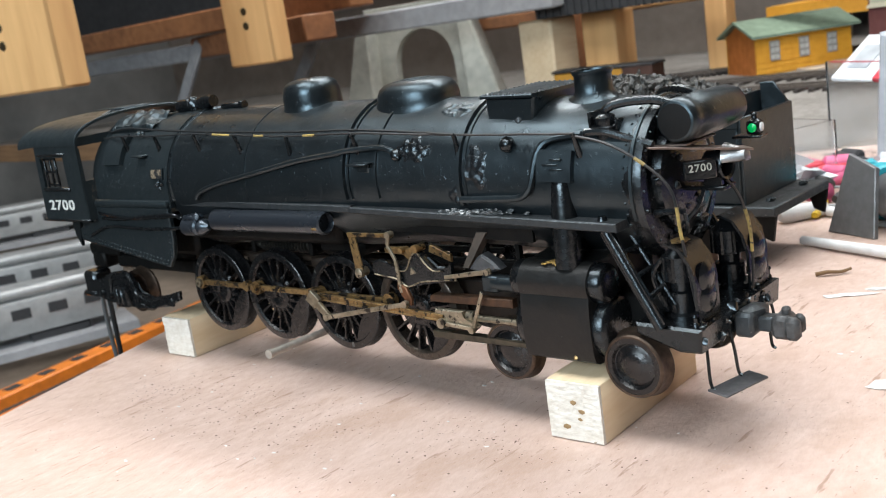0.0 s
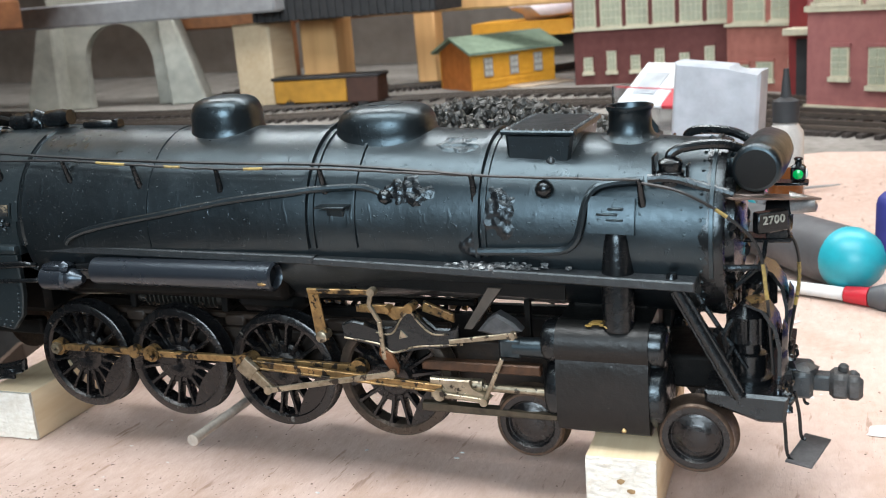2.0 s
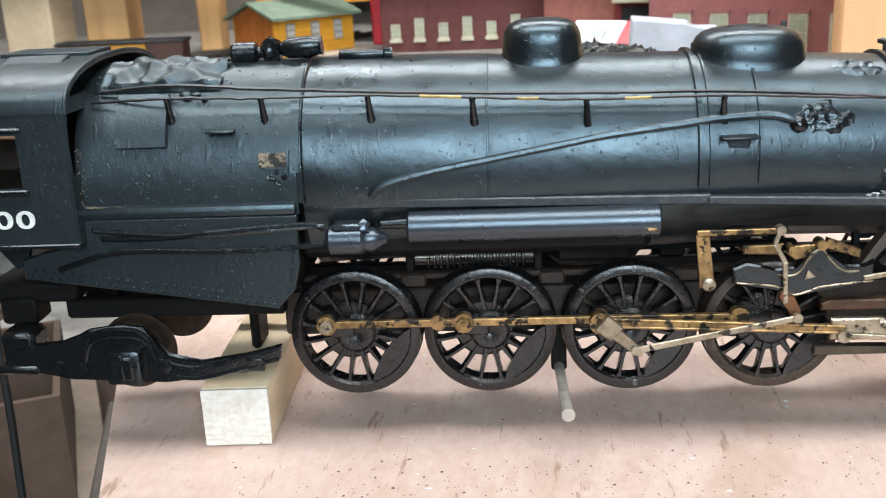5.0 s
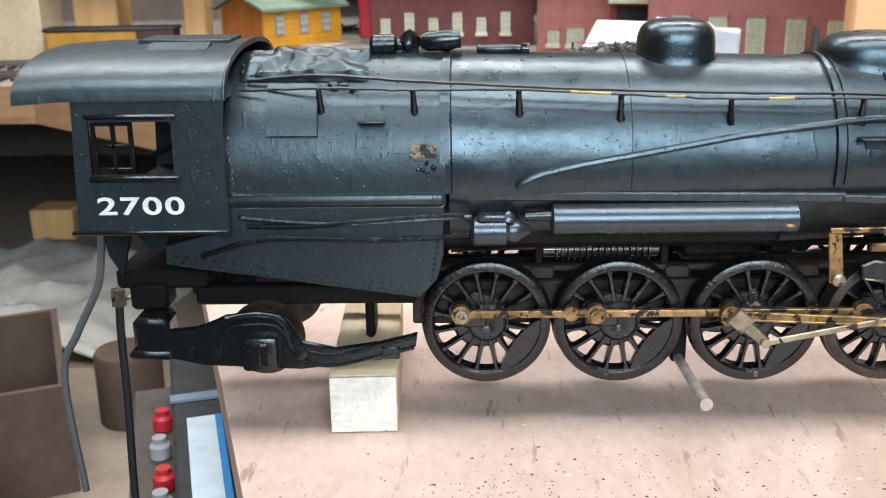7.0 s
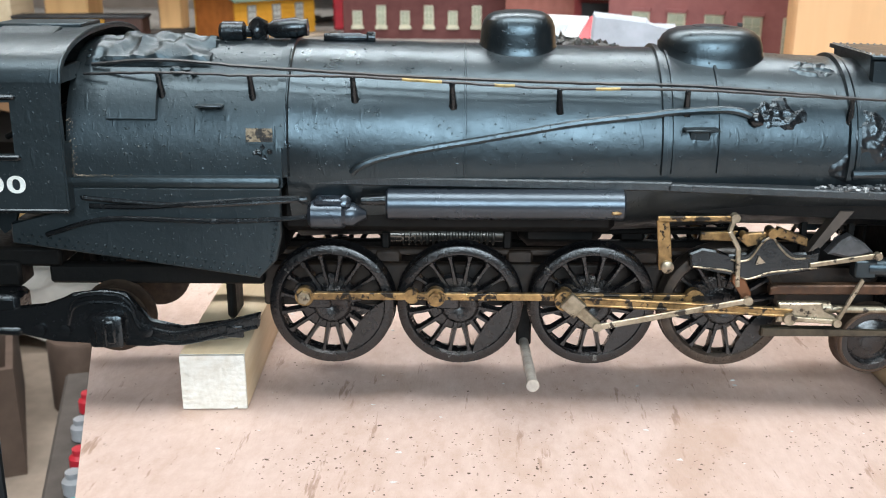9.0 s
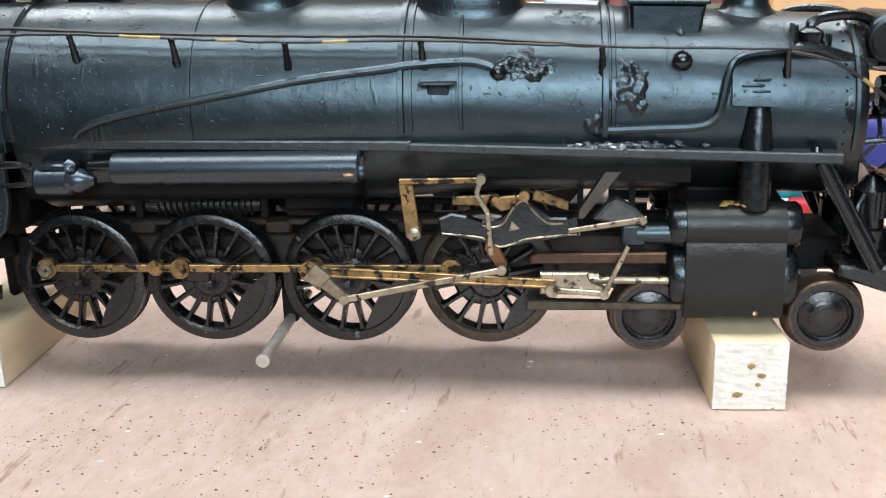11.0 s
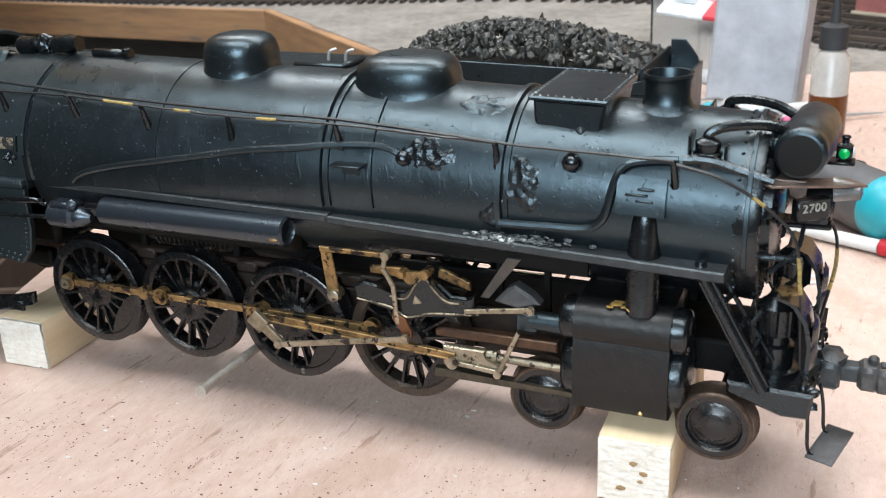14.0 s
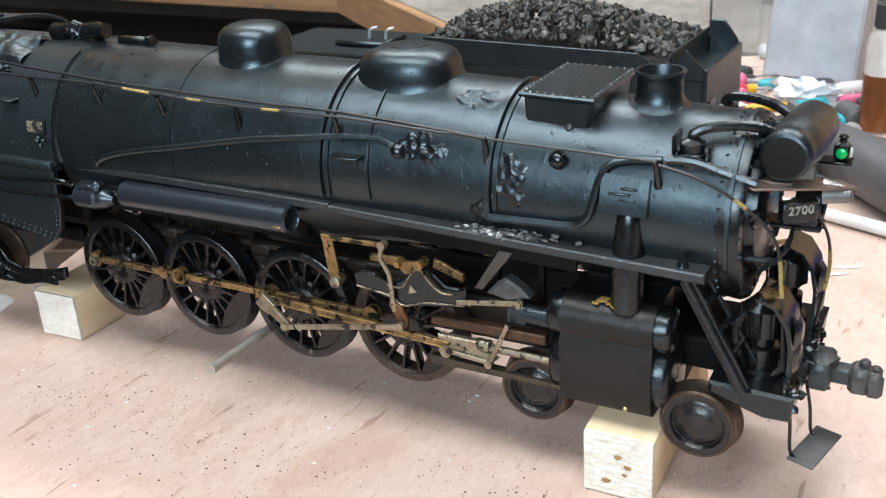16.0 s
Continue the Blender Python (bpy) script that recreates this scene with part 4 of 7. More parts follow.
lathe(bm, ax, (1, 0, 0), [(-0.004, 0.0238), (0.0006, 0.0242), (0.0020, 0.0236), (0.0022, 0.0206), (0.0012, 0.0200), (0.0014, 0.0165), (0.0040, 0.0160), (0.0052, 0.0120), (0.0058, 0.004)], 56)
part("smokebox_front", bm, BLACK2, loco)
bm = B()
for i in range(44):
    a = 360 * i / 44
    rivets(bm, [on_boiler(0.1546, a, 0.0001)], 0.00052, on_boiler(0.155, a, 1) - on_boiler(0.155, a, 0))
for i in range(24):
    a = 2 * math.pi * i / 24
    rivets(bm, [(0.1601, 0.0222 * math.cos(a), ax[2] + 0.0222 * math.sin(a))], 0.0005, (1, 0, 0))
tagged(part("rivet_strip", bm, BLACK, loco), kind="stuff")
# bands
for x, w, h, a in ((-0.0610, 0.0016, 0.0006, 100), (-0.0112, 0.0004, 0.0003, 100), (0.0437, 0.0010, 0.0011, 100), (0.0462, 0.0005, 0.0006, 100), (0.0590, 0.0006, 0.0006, 100), (0.0955, 0.0011, 0.0011, 104), (0.0975, 0.0008, 0.0004, 104), (0.1572, 0.0008, 0.0008, 110)):
    bm = B()
    f = [boiler_skin(bm, [x - w, x - w * 0.6, x + w * 0.6, x + w], -a, a, 60, o) for o in (h,)]
    for v in bm.verts:
        if abs(abs(v.co.x - x) - w) < 1e-5:
            v.co += (Vector((v.co.x, 0, top_z(v.co.x) - rad(v.co.x))) - v.co).normalized() * h * 1.6
    part("boiler_band", bm, BLACK, loco)
# firebox: round top, flat sides
bm = B()
prev = None
for x in (-0.1205, -0.112, -0.10, -0.09, -0.075, -0.0615):
    ring = []
    r, zc = 0.0305, top_z(x) - 0.0305
    for i in range(33):
        a = radians(-90 + 180 * i / 32)
        ring.append(bm.verts.new((x, -r * math.sin(-a) * 1.0, zc + r * math.cos(a) + 0.0003 * noise.noise(Vector((x * 80, i * 0.4, 1))))))
    ring = [bm.verts.new((x, -r, 0.071))] + ring + [bm.verts.new((x, r, 0.071))]
    if prev:
        for i in range(len(ring) - 1):
            bm.faces.new((prev[i], prev[i + 1], ring[i + 1], ring[i]))
    else:
        bm.faces.new(ring)
    prev = ring
bm.faces.new(prev[::-1])
part("firebox", bm, CAB_BLACK, loco)
for s in (-1, 1):
    part("firebox_ledge", box(B(), (-0.1215, s * 0.0285, 0.0713), (-0.0618, s * 0.0328, 0.0745), 0.0012, seg=2), CAB_BLACK, loco)
# washout plate, builder's plate, side steps on the firebox
bm = B()
def skin_plate(bm, x0, x1, a0, a1, h):
    boiler_skin(bm, [x0, x0 + 1e-4, x1 - 1e-4, x1], a0, a1, 8, h)
    es = [f for f in bm.faces]
    g = bmesh.ops.extrude_face_region(bm, geom=es)
    for v in [q for q in g["geom"] if isinstance(q, bmesh.types.BMVert)]:
        v.co += (Vector((v.co.x, 0, top_z(v.co.x) - rad(v.co.x))) - v.co).normalized() * (h + 0.0005)
    return bm
rnd_plate = random.Random(21)
part("washout_plate", skin_plate(B(), -0.1088, -0.0953, 43, 70, 0.0027), CAB_BLACK, loco)
bp = part("builder_plate", skin_plate(B(), -0.0714, -0.0630, 73, 82, 0.0018), CAB_BLACK, loco)
part("plate_face", skin_plate(B(), -0.0708, -0.0636, 74.2, 80.8, 0.0022), mat("rusty_brass_plate", (0.30, 0.24, 0.16), 0.6, 0.3, dark=(0.03, 0.022, 0.016), scale=700, bump=0.8, fleck=(0.01, 0.01, 0.01), fleck_at=0.5, fleck_scale=500), bp, "rubbed brass face of the plate")
bm = B()
for i in range(9):
    lump(bm, on_boiler(-0.0672 + rnd_plate.gauss(0, 0.0016), 86 + rnd_plate.gauss(0, 2.2), 0.0014), rnd_plate.uniform(0.0004, 0.0009), i, 1, rough=0.6)
tagged(part("glue_patch", bm, LUMP, loco), kind="stuff")
part("boiler_seam", skin_plate(B(), -0.0628, -0.0604, 22, 84, 0.0012), CAB_BLACK, loco)
part("inspection_plate", skin_plate(B(), 0.1264, 0.1384, 63, 84, 0.0020), BLACK, loco)
bm = B()
for i, (dx, dz, w) in enumerate(((0.0012, 0.0020, 0.004), (-0.001, 0.0004, 0.0055), (0.0010, -0.0010, 0.0045), (-0.0010, -0.0022, 0.004))):
    p = on_boiler(0.1324 + dx, 74, 0.0021)
    box(bm, (p.x - w / 2, p.y - 0.0004, p.z + dz - 0.0003), (p.x + w / 2, p.y + 0.0006, p.z + dz + 0.0003), 0.0002)
part("plate_ribs", bm, BLACK, loco)
for x, z, w in ((0.0532, 0.0872, 0.0095), (-0.0808, 0.0935, 0.0072)):
    a = side_angle(x, z)
    p = on_boiler(x, a)
    bm = B()
    box(bm, (x - w / 2, p.y - 0.0045, p.z - 0.0004), (x + w / 2, p.y + 0.002, p.z + 0.0002), 0.0002)
    box(bm, (x - w * 0.3, p.y - 0.001, p.z - 0.0035), (x + w * 0.3, p.y + 0.003, p.z - 0.0004), 0.0004)
    part("side_step", bm, BLACK, loco)
# domes: upright sides, a broad rounded shoulder and a nearly flat top
def dome(cx, ax_, ay, top, n=44):
    bm = B()
    prof = [(0.0, 0.0), (0.40, -0.0001), (0.66, -0.0006), (0.82, -0.0015), (0.92, -0.0028), (0.98, -0.0046), (1.0, -0.0066), (1.0, None), (1.005, None), (1.05, None)]
    prev = c = None
    for k, (f, dz) in enumerate(prof):
        if f == 0:
            c = bm.verts.new((cx, 0, top))
            continue
        ring = []
        for i in range(n):
            a = 2 * math.pi * i / n
            x, y = cx + ax_ * f * math.copysign(abs(math.cos(a)) ** 0.82, math.cos(a)), ay * f * math.copysign(abs(math.sin(a)) ** 0.82, math.sin(a))
            skin = top_z(x) - rad(x) + math.sqrt(max(0, rad(x) ** 2 - y * y))
            z = skin + {7: 0.0024, 8: 0.0007, 9: -0.0003}[k] if dz is None else top + dz
            q = 1 + 0.012 * noise.noise(Vector((x * 130, y * 130, k * 0.3)))
            ring.append(bm.verts.new((cx + (x - cx) * q, y * q, z)))
        for i in range(n):
            if prev:
                bm.faces.new((prev[i], prev[(i + 1) % n], ring[(i + 1) % n], ring[i]))
            else:
                bm.faces.new((c, ring[(i + 1) % n], ring[i]))
        prev = ring
    return bm
part("sand_dome", dome(0.0042, 0.0109, 0.0107, 0.1170), BLACK, loco, sharp=60)
d2 = part("steam_dome", dome(0.0602, 0.0148, 0.0128, 0.1126), BLACK, loco, sharp=60)
part("dome_cap", lathe(B(), (0.0602, 0, 0.1122), (0, 0, 1), [(0, 0.0056), (0.0005, 0.0053), (0.0007, 0.003)], 28), BLACK, d2)
# chimney
bm = B()
lathe(bm, (0.1332, 0, 0.0), (0, 0, 1), [(0.0985, 0.0086), (0.1003, 0.0086), (0.1010, 0.0078), (0.1020, 0.0066), (0.1036, 0.0059), (0.1080, 0.0058), (0.1086, 0.0062), (0.1093, 0.0065), (0.1099, 0.0064), (0.1098, 0.0056), (0.1060, 0.0046), (0.1000, 0.0046)], 40)
for v in bm.verts:
    if v.co.z < 0.1012 and math.hypot(v.co.x - 0.1332, v.co.y) > 0.005:
        v.co.z += (top_z(v.co.x) - rad(v.co.x) + math.sqrt(rad(v.co.x) ** 2 - v.co.y ** 2)) - 0.1008
part("chimney", bm, BLACK, loco, sharp=50)
# feed box before the chimney, with a riveted lid
bm = B()
prism(bm, [(0.1022, 0.0965), (0.1196, 0.0965), (0.1210, 0.1044), (0.1018, 0.1050)], -0.0150, 0.0150, 0.0008)
fb = part("feed_box", bm, BLACK, loco)
bm = B()
prism(bm, [(0.1010, 0.1048), (0.1216, 0.1042), (0.1216, 0.1054), (0.1010, 0.1060)], -0.0166, 0.0166, 0.0004)
lid = part("feed_box_lid", bm, BLACK, fb)
bm = B()
for i in range(14):
    y = -0.0155 + 0.031 * i / 13
    for x in (0.1020, 0.1206):
        rivets(bm, [(x, y, 0.1060 - (x - 0.101) * 0.03)], 0.00055, (0, 0, 1))
for i in range(1, 9):
    for y in (-0.0155, 0.0155):
        x = 0.1020 + 0.0186 * i / 9
        rivets(bm, [(x, y, 0.1060 - (x - 0.101) * 0.03)], 0.00055, (0, 0, 1))
# Rivet heads share the pale glue colour so they stand out on the lid.
tagged(part("lid_rivet_strip", bm, GLUE_RIVETS, lid), kind="stuff")
part("feed_box_stud", lump(B(), (0.1145, -0.0150, 0.0972), 0.0012, 3), DUSTY_SHEEN, fb)
# stanchions and the rails and wires on them
ST = [(-0.0945, 0.1015), (-0.0695, 0.1008), (-0.0415, 0.1005), (-0.0145, 0.0990), (0.0148, 0.0973), (0.0496, 0.0970), (0.0948, 0.0945), (0.1400, 0.0930)]
tips = []
for x, z in ST:
    a = side_angle(x, z - 0.0062)
    p0 = on_boiler(x, a, -0.0005)
    p1 = Vector((x - 0.0003, -0.0252 if x > 0 else -0.0262, z))
    if x > 0.08:
        p1.y = -0.0235
    bm = B()
    cone(bm, p0, p1, 0.0011, 0.0007, 10)
    lump(bm, p0, 0.0014, int(x * 1e4), 1, (1, 0.7, 1))
    lump(bm, p1, 0.00095, int(x * 1e4), 1, rough=0.2)
    part("stanchion", bm, BLACK2, loco)
    tips.append(p1)
def slack(pts, seed, amp=0.00035):
    return [p + Vector((0, 0, 1)) * amp * noise.noise(Vector((p.x * 220, seed, 0))) + Vector((0, -1, 0)) * abs(amp * noise.noise(Vector((p.x * 180, seed, 5)))) for p in spline(pts, 10)]
rail = [Vector((-0.1165, -0.0225, 0.1012))] + [t + Vector((0, 0, 0.0006)) for t in tips]
fine = slack(rail, 1)
part("hand_rail_wire", tube(B(), fine, 0.00042, 6, 0), WIRE, loco)
for lo, hi in ((-0.059, -0.055), (-0.030, -0.0165), (-0.004, 0.003), (0.024, 0.031), (0.072, 0.085)):
    seg = [p for p in fine if lo <= p.x <= hi]
    if len(seg) > 2:
        part("bare_wire_stretch", tube(B(), seg, 0.00046, 6, 0), YELLOW_WIRE, loco, "yellow insulation showing on the wire")
rail2 = [Vector(p) for p in ((-0.1150, -0.0195, 0.1035), (-0.0950, -0.0222, 0.1050), (-0.0694, -0.0232, 0.1033), (-0.0241, -0.0240, 0.1008), (0.0211, -0.0240, 0.0992), (0.0479, -0.0237, 0.0986), (0.0783, -0.0236, 0.0966), (0.0949, -0.0240, 0.0952))]
part("upper_rail_wire", tube(B(), slack(rail2, 4, 0.0002), 0.00052, 6, 0), WIRE, loco)
front_wire = [tips[-1], (0.150, -0.0235, 0.0905), (0.160, -0.0220, 0.0845), (0.168, -0.0215, 0.0765), (0.1705, -0.0225, 0.0640), (0.1715, -0.0215, 0.0520), (0.1722, -0.0205, 0.0420)]
fw = spline(front_wire, 10)
part("lamp_lead", tube(B(), fw, 0.00045, 6, 0), WIRE, loco)
part("bare_wire_stretch", tube(B(), fw[18:22], 0.00053, 6, 0), YELLOW_WIRE, loco)
part("bare_wire_stretch", tube(B(), fw[34:42], 0.00053, 6, 0), YELLOW_WIRE, loco)
fw2 = spline([(0.1735, -0.001, 0.0765), (0.1765, 0.002, 0.0700), (0.1772, 0.006, 0.0600), (0.1755, 0.010, 0.0470), (0.1745, 0.011, 0.0400)], 8)
part("lamp_lead", tube(B(), fw2, 0.00045, 6, 0), WIRE, loco)
part("bare_wire_stretch", tube(B(), fw2[12:22], 0.00053, 6, 0), YELLOW_WIRE, loco)
# pipes along the boiler
pp = [(-0.0424, -0.0300, 0.0752), (-0.0400, -0.0302, 0.0772), (-0.0349, -0.0300, 0.0792), (-0.0243, -0.0296, 0.0815), (-0.0093, -0.0290, 0.0840), (0.0058, -0.0281, 0.0865), (0.0210, -0.0269, 0.0889), (0.0393, -0.0259, 0.0908), (0.0463, -0.0252, 0.0916), (0.0600, -0.0241, 0.0921), (0.0660, -0.0243, 0.0910), (0.0681, -0.0244, 0.0895)]
part("injector_pipe", tube(B(), pp, 0.00100, 8), BLACK, loco)
bm = B()
lump(bm, (0.0686, -0.0242, 0.0893), 0.0022, 4)
part("check_valve", bm, BLACK2, loco)
pp = [(0.0960, -0.0262, 0.0745), (0.1100, -0.0259, 0.0748), (0.1190, -0.0258, 0.0752), (0.1228, -0.0257, 0.0775), (0.1242, -0.0252, 0.0810), (0.1255, -0.0238, 0.0870), (0.1274, -0.0220, 0.0907), (0.1316, -0.0208, 0.0922), (0.1402, -0.0200, 0.0928)]
part("air_pipe", tube(B(), pp, 0.00110, 8), BLACK, loco)
part("front_pipe", tube(B(), [(0.1412, -0.0200, 0.0932), (0.1475, -0.0195, 0.0932), (0.1540, -0.0190, 0.0912), (0.1622, -0.0186, 0.0888)], 0.0012, 8), BLACK2, loco)
for s in (-1, 1):
    part("drum_pipe", tube(B(), [(0.1462, s * 0.0160, 0.0975), (0.1466, s * 0.0158, 0.0990), (0.1492, s * 0.0148, 0.1002), (0.1545, s * 0.0125, 0.1006), (0.1600, s * 0.0100, 0.1000), (0.1650, s * 0.0080, 0.0978)], 0.0013, 9), BLACK2, loco)
    bm = B()
    lathe(bm, (0.1464, s * 0.0158, 0.0905), (0, s * 0.12, 1), [(0, 0.0036), (0.0040, 0.0036), (0.0044, 0.0030), (0.0060, 0.0031), (0.0068, 0.0030), (0.0076, 0.0016)], 16)
    box(bm, (0.1420, s * 0.0120, 0.0925), (0.1428, s * 0.0190, 0.0990), 0.0003)
    box(bm, (0.1505, s * 0.0125, 0.0920), (0.1512, s * 0.0185, 0.0965), 0.0003)
    part("check_valve_body", bm, BLACK2, loco)
# stub knob, glue lumps, rough patches
part("side_knob", lump(B(), on_boiler(0.1143, side_angle(0.1143, 0.0905), 0.0010), 0.0026, 8, 2, rough=0.15), BLACK2, loco)
def glue_smear(x0, x1, a0, a1, h, seed, coarse=320, n=34):
    """Thick paint or glue smeared on the boiler, uneven and fading out at its edge."""
    bm = B()
    g = []
    for i in range(n + 1):
        row = []
        for j in range(n + 1):
            u, v = i / n * 2 - 1, j / n * 2 - 1
            x, a = x0 + (x1 - x0) * i / n, a0 + (a1 - a0) * j / n
            p = Vector((x * coarse, a * 0.0005 * coarse, seed * 3.1))
            ridge = 1 - abs(noise.noise(p)) * 1.5 + 0.6 * noise.noise(p * 2.4)
            d = 1 - math.hypot(u, v) - 0.25 * abs(noise.noise(p * 0.6 + Vector((9, 3, 0))))
            row.append(bm.verts.new(on_boiler(x, a, -0.0003 + h * max(0, ridge) * min(1, max(0, d * 2.6)))))
        g.append(row)
    for i in range(n):
        for j in range(n):
            bm.faces.new((g[i][j], g[i + 1][j], g[i + 1][j + 1], g[i][j + 1]))
    return bm
rnd = random.Random(5)
part("glue_patch", glue_smear(0.0665, 0.0845, 50, 76, 0.0008, 2, 210), LUMP, loco, "thick black glue smeared beside the pipe end")
part("glue_patch", glue_smear(0.0950, 0.1085, 52, 98, 0.0008, 5, 190), LUMP, loco, "thick black glue smeared behind the boiler band")
part("glue_patch", glue_smear(0.0885, 0.1010, 84, 108, 0.0008, 7, 210), LUMP, loco, "thick black glue over the pipe end")
bm = B()
for i in range(130):
    lump(bm, (rnd.gauss(0.0985, 0.0062), rnd.uniform(-0.0282, -0.0236), 0.0703 + rnd.uniform(-0.0002, 0.0007)), rnd.uniform(0.0003, 0.0009), i, 1, (1.4, 1, 0.6), 0.8)
tagged(part("glue_patch", bm, GLUE_RIVETS, loco), kind="stuff")
part("glue_patch", glue_smear(0.0785, 0.0945, 12, 38, 0.0008, 11, 300), BLACK, loco, "rough round scar of thick paint")
bm = B()
for i in range(1100):
    x = rnd.choice((rnd.uniform(-0.119, 0.152), rnd.uniform(-0.119, -0.02)))
    a = rnd.uniform(4, 96)
    lump(bm, on_boiler(x, a, 0.0 if x > -0.06 else 0.0009), rnd.choice((rnd.uniform(0.00005, 0.00010), rnd.uniform(0.00006, 0.00013), rnd.uniform(0.0001, 0.00024))), i, 1, (1.3, 1, 1), rough=0.5)
tagged(part("paint_grit", bm, BLACK, loco), kind="stuff")
bm = B()
for i in range(420):
    r = rnd.choice((rnd.uniform(0.00006, 0.00013), rnd.uniform(0.0001, 0.00026)))
    p = (rnd.uniform(-0.119, -0.063), -0.0305, rnd.uniform(0.0752, 0.0880)) if i % 3 else (rnd.uniform(-0.157, -0.121), -0.0365, rnd.choice((rnd.uniform(0.067, 0.0795), rnd.uniform(0.0965, 0.1005))))
    if i % 3 == 2:
        p = (rnd.uniform(-0.120, -0.070), -0.0324, rnd.uniform(0.056, 0.0705))
    lump(bm, p, r, i, 1, (1.2, 1, 1.1), rough=0.5)
tagged(part("paint_grit", bm, CAB_BLACK, loco), kind="stuff")
bm = B()
for i in range(150):
    at = (rnd.gauss(-0.1182, 0.0004), rnd.uniform(-0.0335, -0.0306), rnd.uniform(0.0745, 0.0905)) if i % 2 else (-0.1185 + abs(rnd.gauss(0, 0.007)), rnd.uniform(-0.0328, -0.0306), 0.0747)
    lump(bm, at, rnd.uniform(0.00006, 0.00016), i, 1, rough=0.6)
tagged(part("settled_dust", bm, mat("tan_dust", (0.26, 0.215, 0.16), 0.95, scale=300), loco), kind="stuff")
# crumpled cover sheet on the firebox roof
bm = B()
g = []
for i in range(41):
    row = []
    for j in range(19):
        u, v = i / 40, j / 18
        x, a = -0.1175 + 0.0350 * u, 8 + 30 * v
        p = Vector((x * 190, v * 2.2, 4))
        lip = min(1, (1 - abs(2 * v - 1)) * 5, u * 12, (1.02 - u + 0.25 * noise.noise(Vector((v * 3, 1, 0)))) * 6)
        row.append(bm.verts.new(on_boiler(x, a, 0.0004 + max(-0.4, lip) * (0.0021 + 0.0016 * noise.noise(p) + 0.0007 * noise.noise(p * 3)))))
    g.append(row)
for i in range(40):
    for j in range(18):
        bm.faces.new((g[i][j], g[i + 1][j], g[i + 1][j + 1], g[i][j + 1]))
part("crumpled_cover", bm, CAB_BLACK, loco, "crumpled black sheet stuck on the firebox roof")
bm = B()
for i in range(16):
    x, a = rnd.choice((rnd.uniform(-0.1185, -0.1120), rnd.uniform(-0.092, -0.086))), rnd.uniform(26, 46)
    lump(bm, on_boiler(x, a, 0.0008), rnd.uniform(0.0007, 0.0016), i, 2, (1.3, 1.0, 0.8), 0.5)
tagged(part("glue_patch", bm, CAB_BLACK, loco), kind="stuff")
# dynamo and whistle on the firebox roof
bm = B()
lathe(bm, (-0.0828, -0.0020, 0.1108), (1, 0, 0), [(0, 0.0022), (0.001, 0.0030), (0.007, 0.0030), (0.0078, 0.0016), (0.0095, 0.0016)], 18)
lump(bm, (-0.0715, -0.0020, 0.1118), 0.0030, 2, 2, rough=0.4)
lathe(bm, (-0.0685, -0.0020, 0.1115), (1, 0, 0.05), [(0, 0.0018), (0.002, 0.0028), (0.008, 0.0031), (0.0105, 0.0024), (0.0115, 0.0026)], 14)
box(bm, (-0.0735, -0.0035, 0.1075), (-0.0690, 0.0010, 0.1105), 0.0004)
part("dynamo", bm, BLACK2, loco)
bm = B()
lathe(bm, (-0.0525, -0.0010, 0.1090), (1, 0, 0), [(0, 0.0012), (0.0006, 0.0015), (0.0105, 0.0015), (0.0112, 0.0011), (0.0125, 0.0012), (0.0130, 0.0018), (0.0150, 0.0018)], 14)
box(bm, (-0.0400, -0.0025, 0.1070), (-0.0380, 0.0008, 0.1108), 0.0003)
part("whistle", bm, BLACK2, loco)

# running boards
for s in (-1, 1):
    y0, y1 = (s * 0.0285, s * 0.0185)
    bm = B()
    prism(bm, [(0.0448, 0.0698), (0.1536, 0.0656), (0.1536, 0.0683), (0.0448, 0.0721)], min(y0, y1), max(y0, y1), 0.0004)
    part("running_board", bm, DUSTY_SHEEN, loco)
    bm = B()
    prism(bm, [(-0.0604, 0.0716), (0.0462, 0.0699), (0.0462, 0.0726), (-0.0604, 0.0741)], min(y0, y1), max(y0, y1), 0.0004)
    for x in (-0.030, 0.011):
        lump(bm, (x, s * 0.0262, 0.0737), 0.0012, 1, 1, (1.3, 1, 0.6))
    part("running_board", bm, DUSTY_SHEEN, loco)
    bm = B()
    prism(bm, [(0.034, 0.0625), (0.118, 0.0595), (0.118, 0.0670), (0.034, 0.0700)], s * 0.0195 - 0.0006, s * 0.0195 + 0.0006)
    part("valance", bm, UNDER, loco)
part("board_bolt", cone(B(), (0.1476, -0.0255, 0.0683), (0.1476, -0.0255, 0.0698), 0.0016, 0.0012, 10), BLACK2, loco)
# air tank, pump and pipes under the board
bm = B()
lathe(bm, (-0.0330, -0.0292, 0.0663), (1, 0, 0), [(0, 0.0036), (0.0006, 0.0043), (0.0656, 0.0043), (0.0662, 0.0036), (0.0655, 0.0033), (0.0640, 0.0032)], 28)
part("air_tank", bm, TANK, loco)
part("paint_chip", lump(B(), (0.0305, -0.0330, 0.0650), 0.0014, 1, 2, (1.2, 0.5, 0.5)), BRASS, loco, "bare brass where paint chipped off")
bm = B()
lathe(bm, (-0.0548, -0.0292, 0.0632), (1, 0, 0), [(0, 0.0030), (0.001, 0.0040), (0.0095, 0.0040), (0.0105, 0.0032), (0.0125, 0.0034), (0.0145, 0.0022), (0.0162, 0.0012)], 20)
box(bm, (-0.0530, -0.0320, 0.0662), (-0.0430, -0.0265, 0.0682), 0.0006)
lump(bm, (-0.0445, -0.0305, 0.0672), 0.0020, 3, 1)
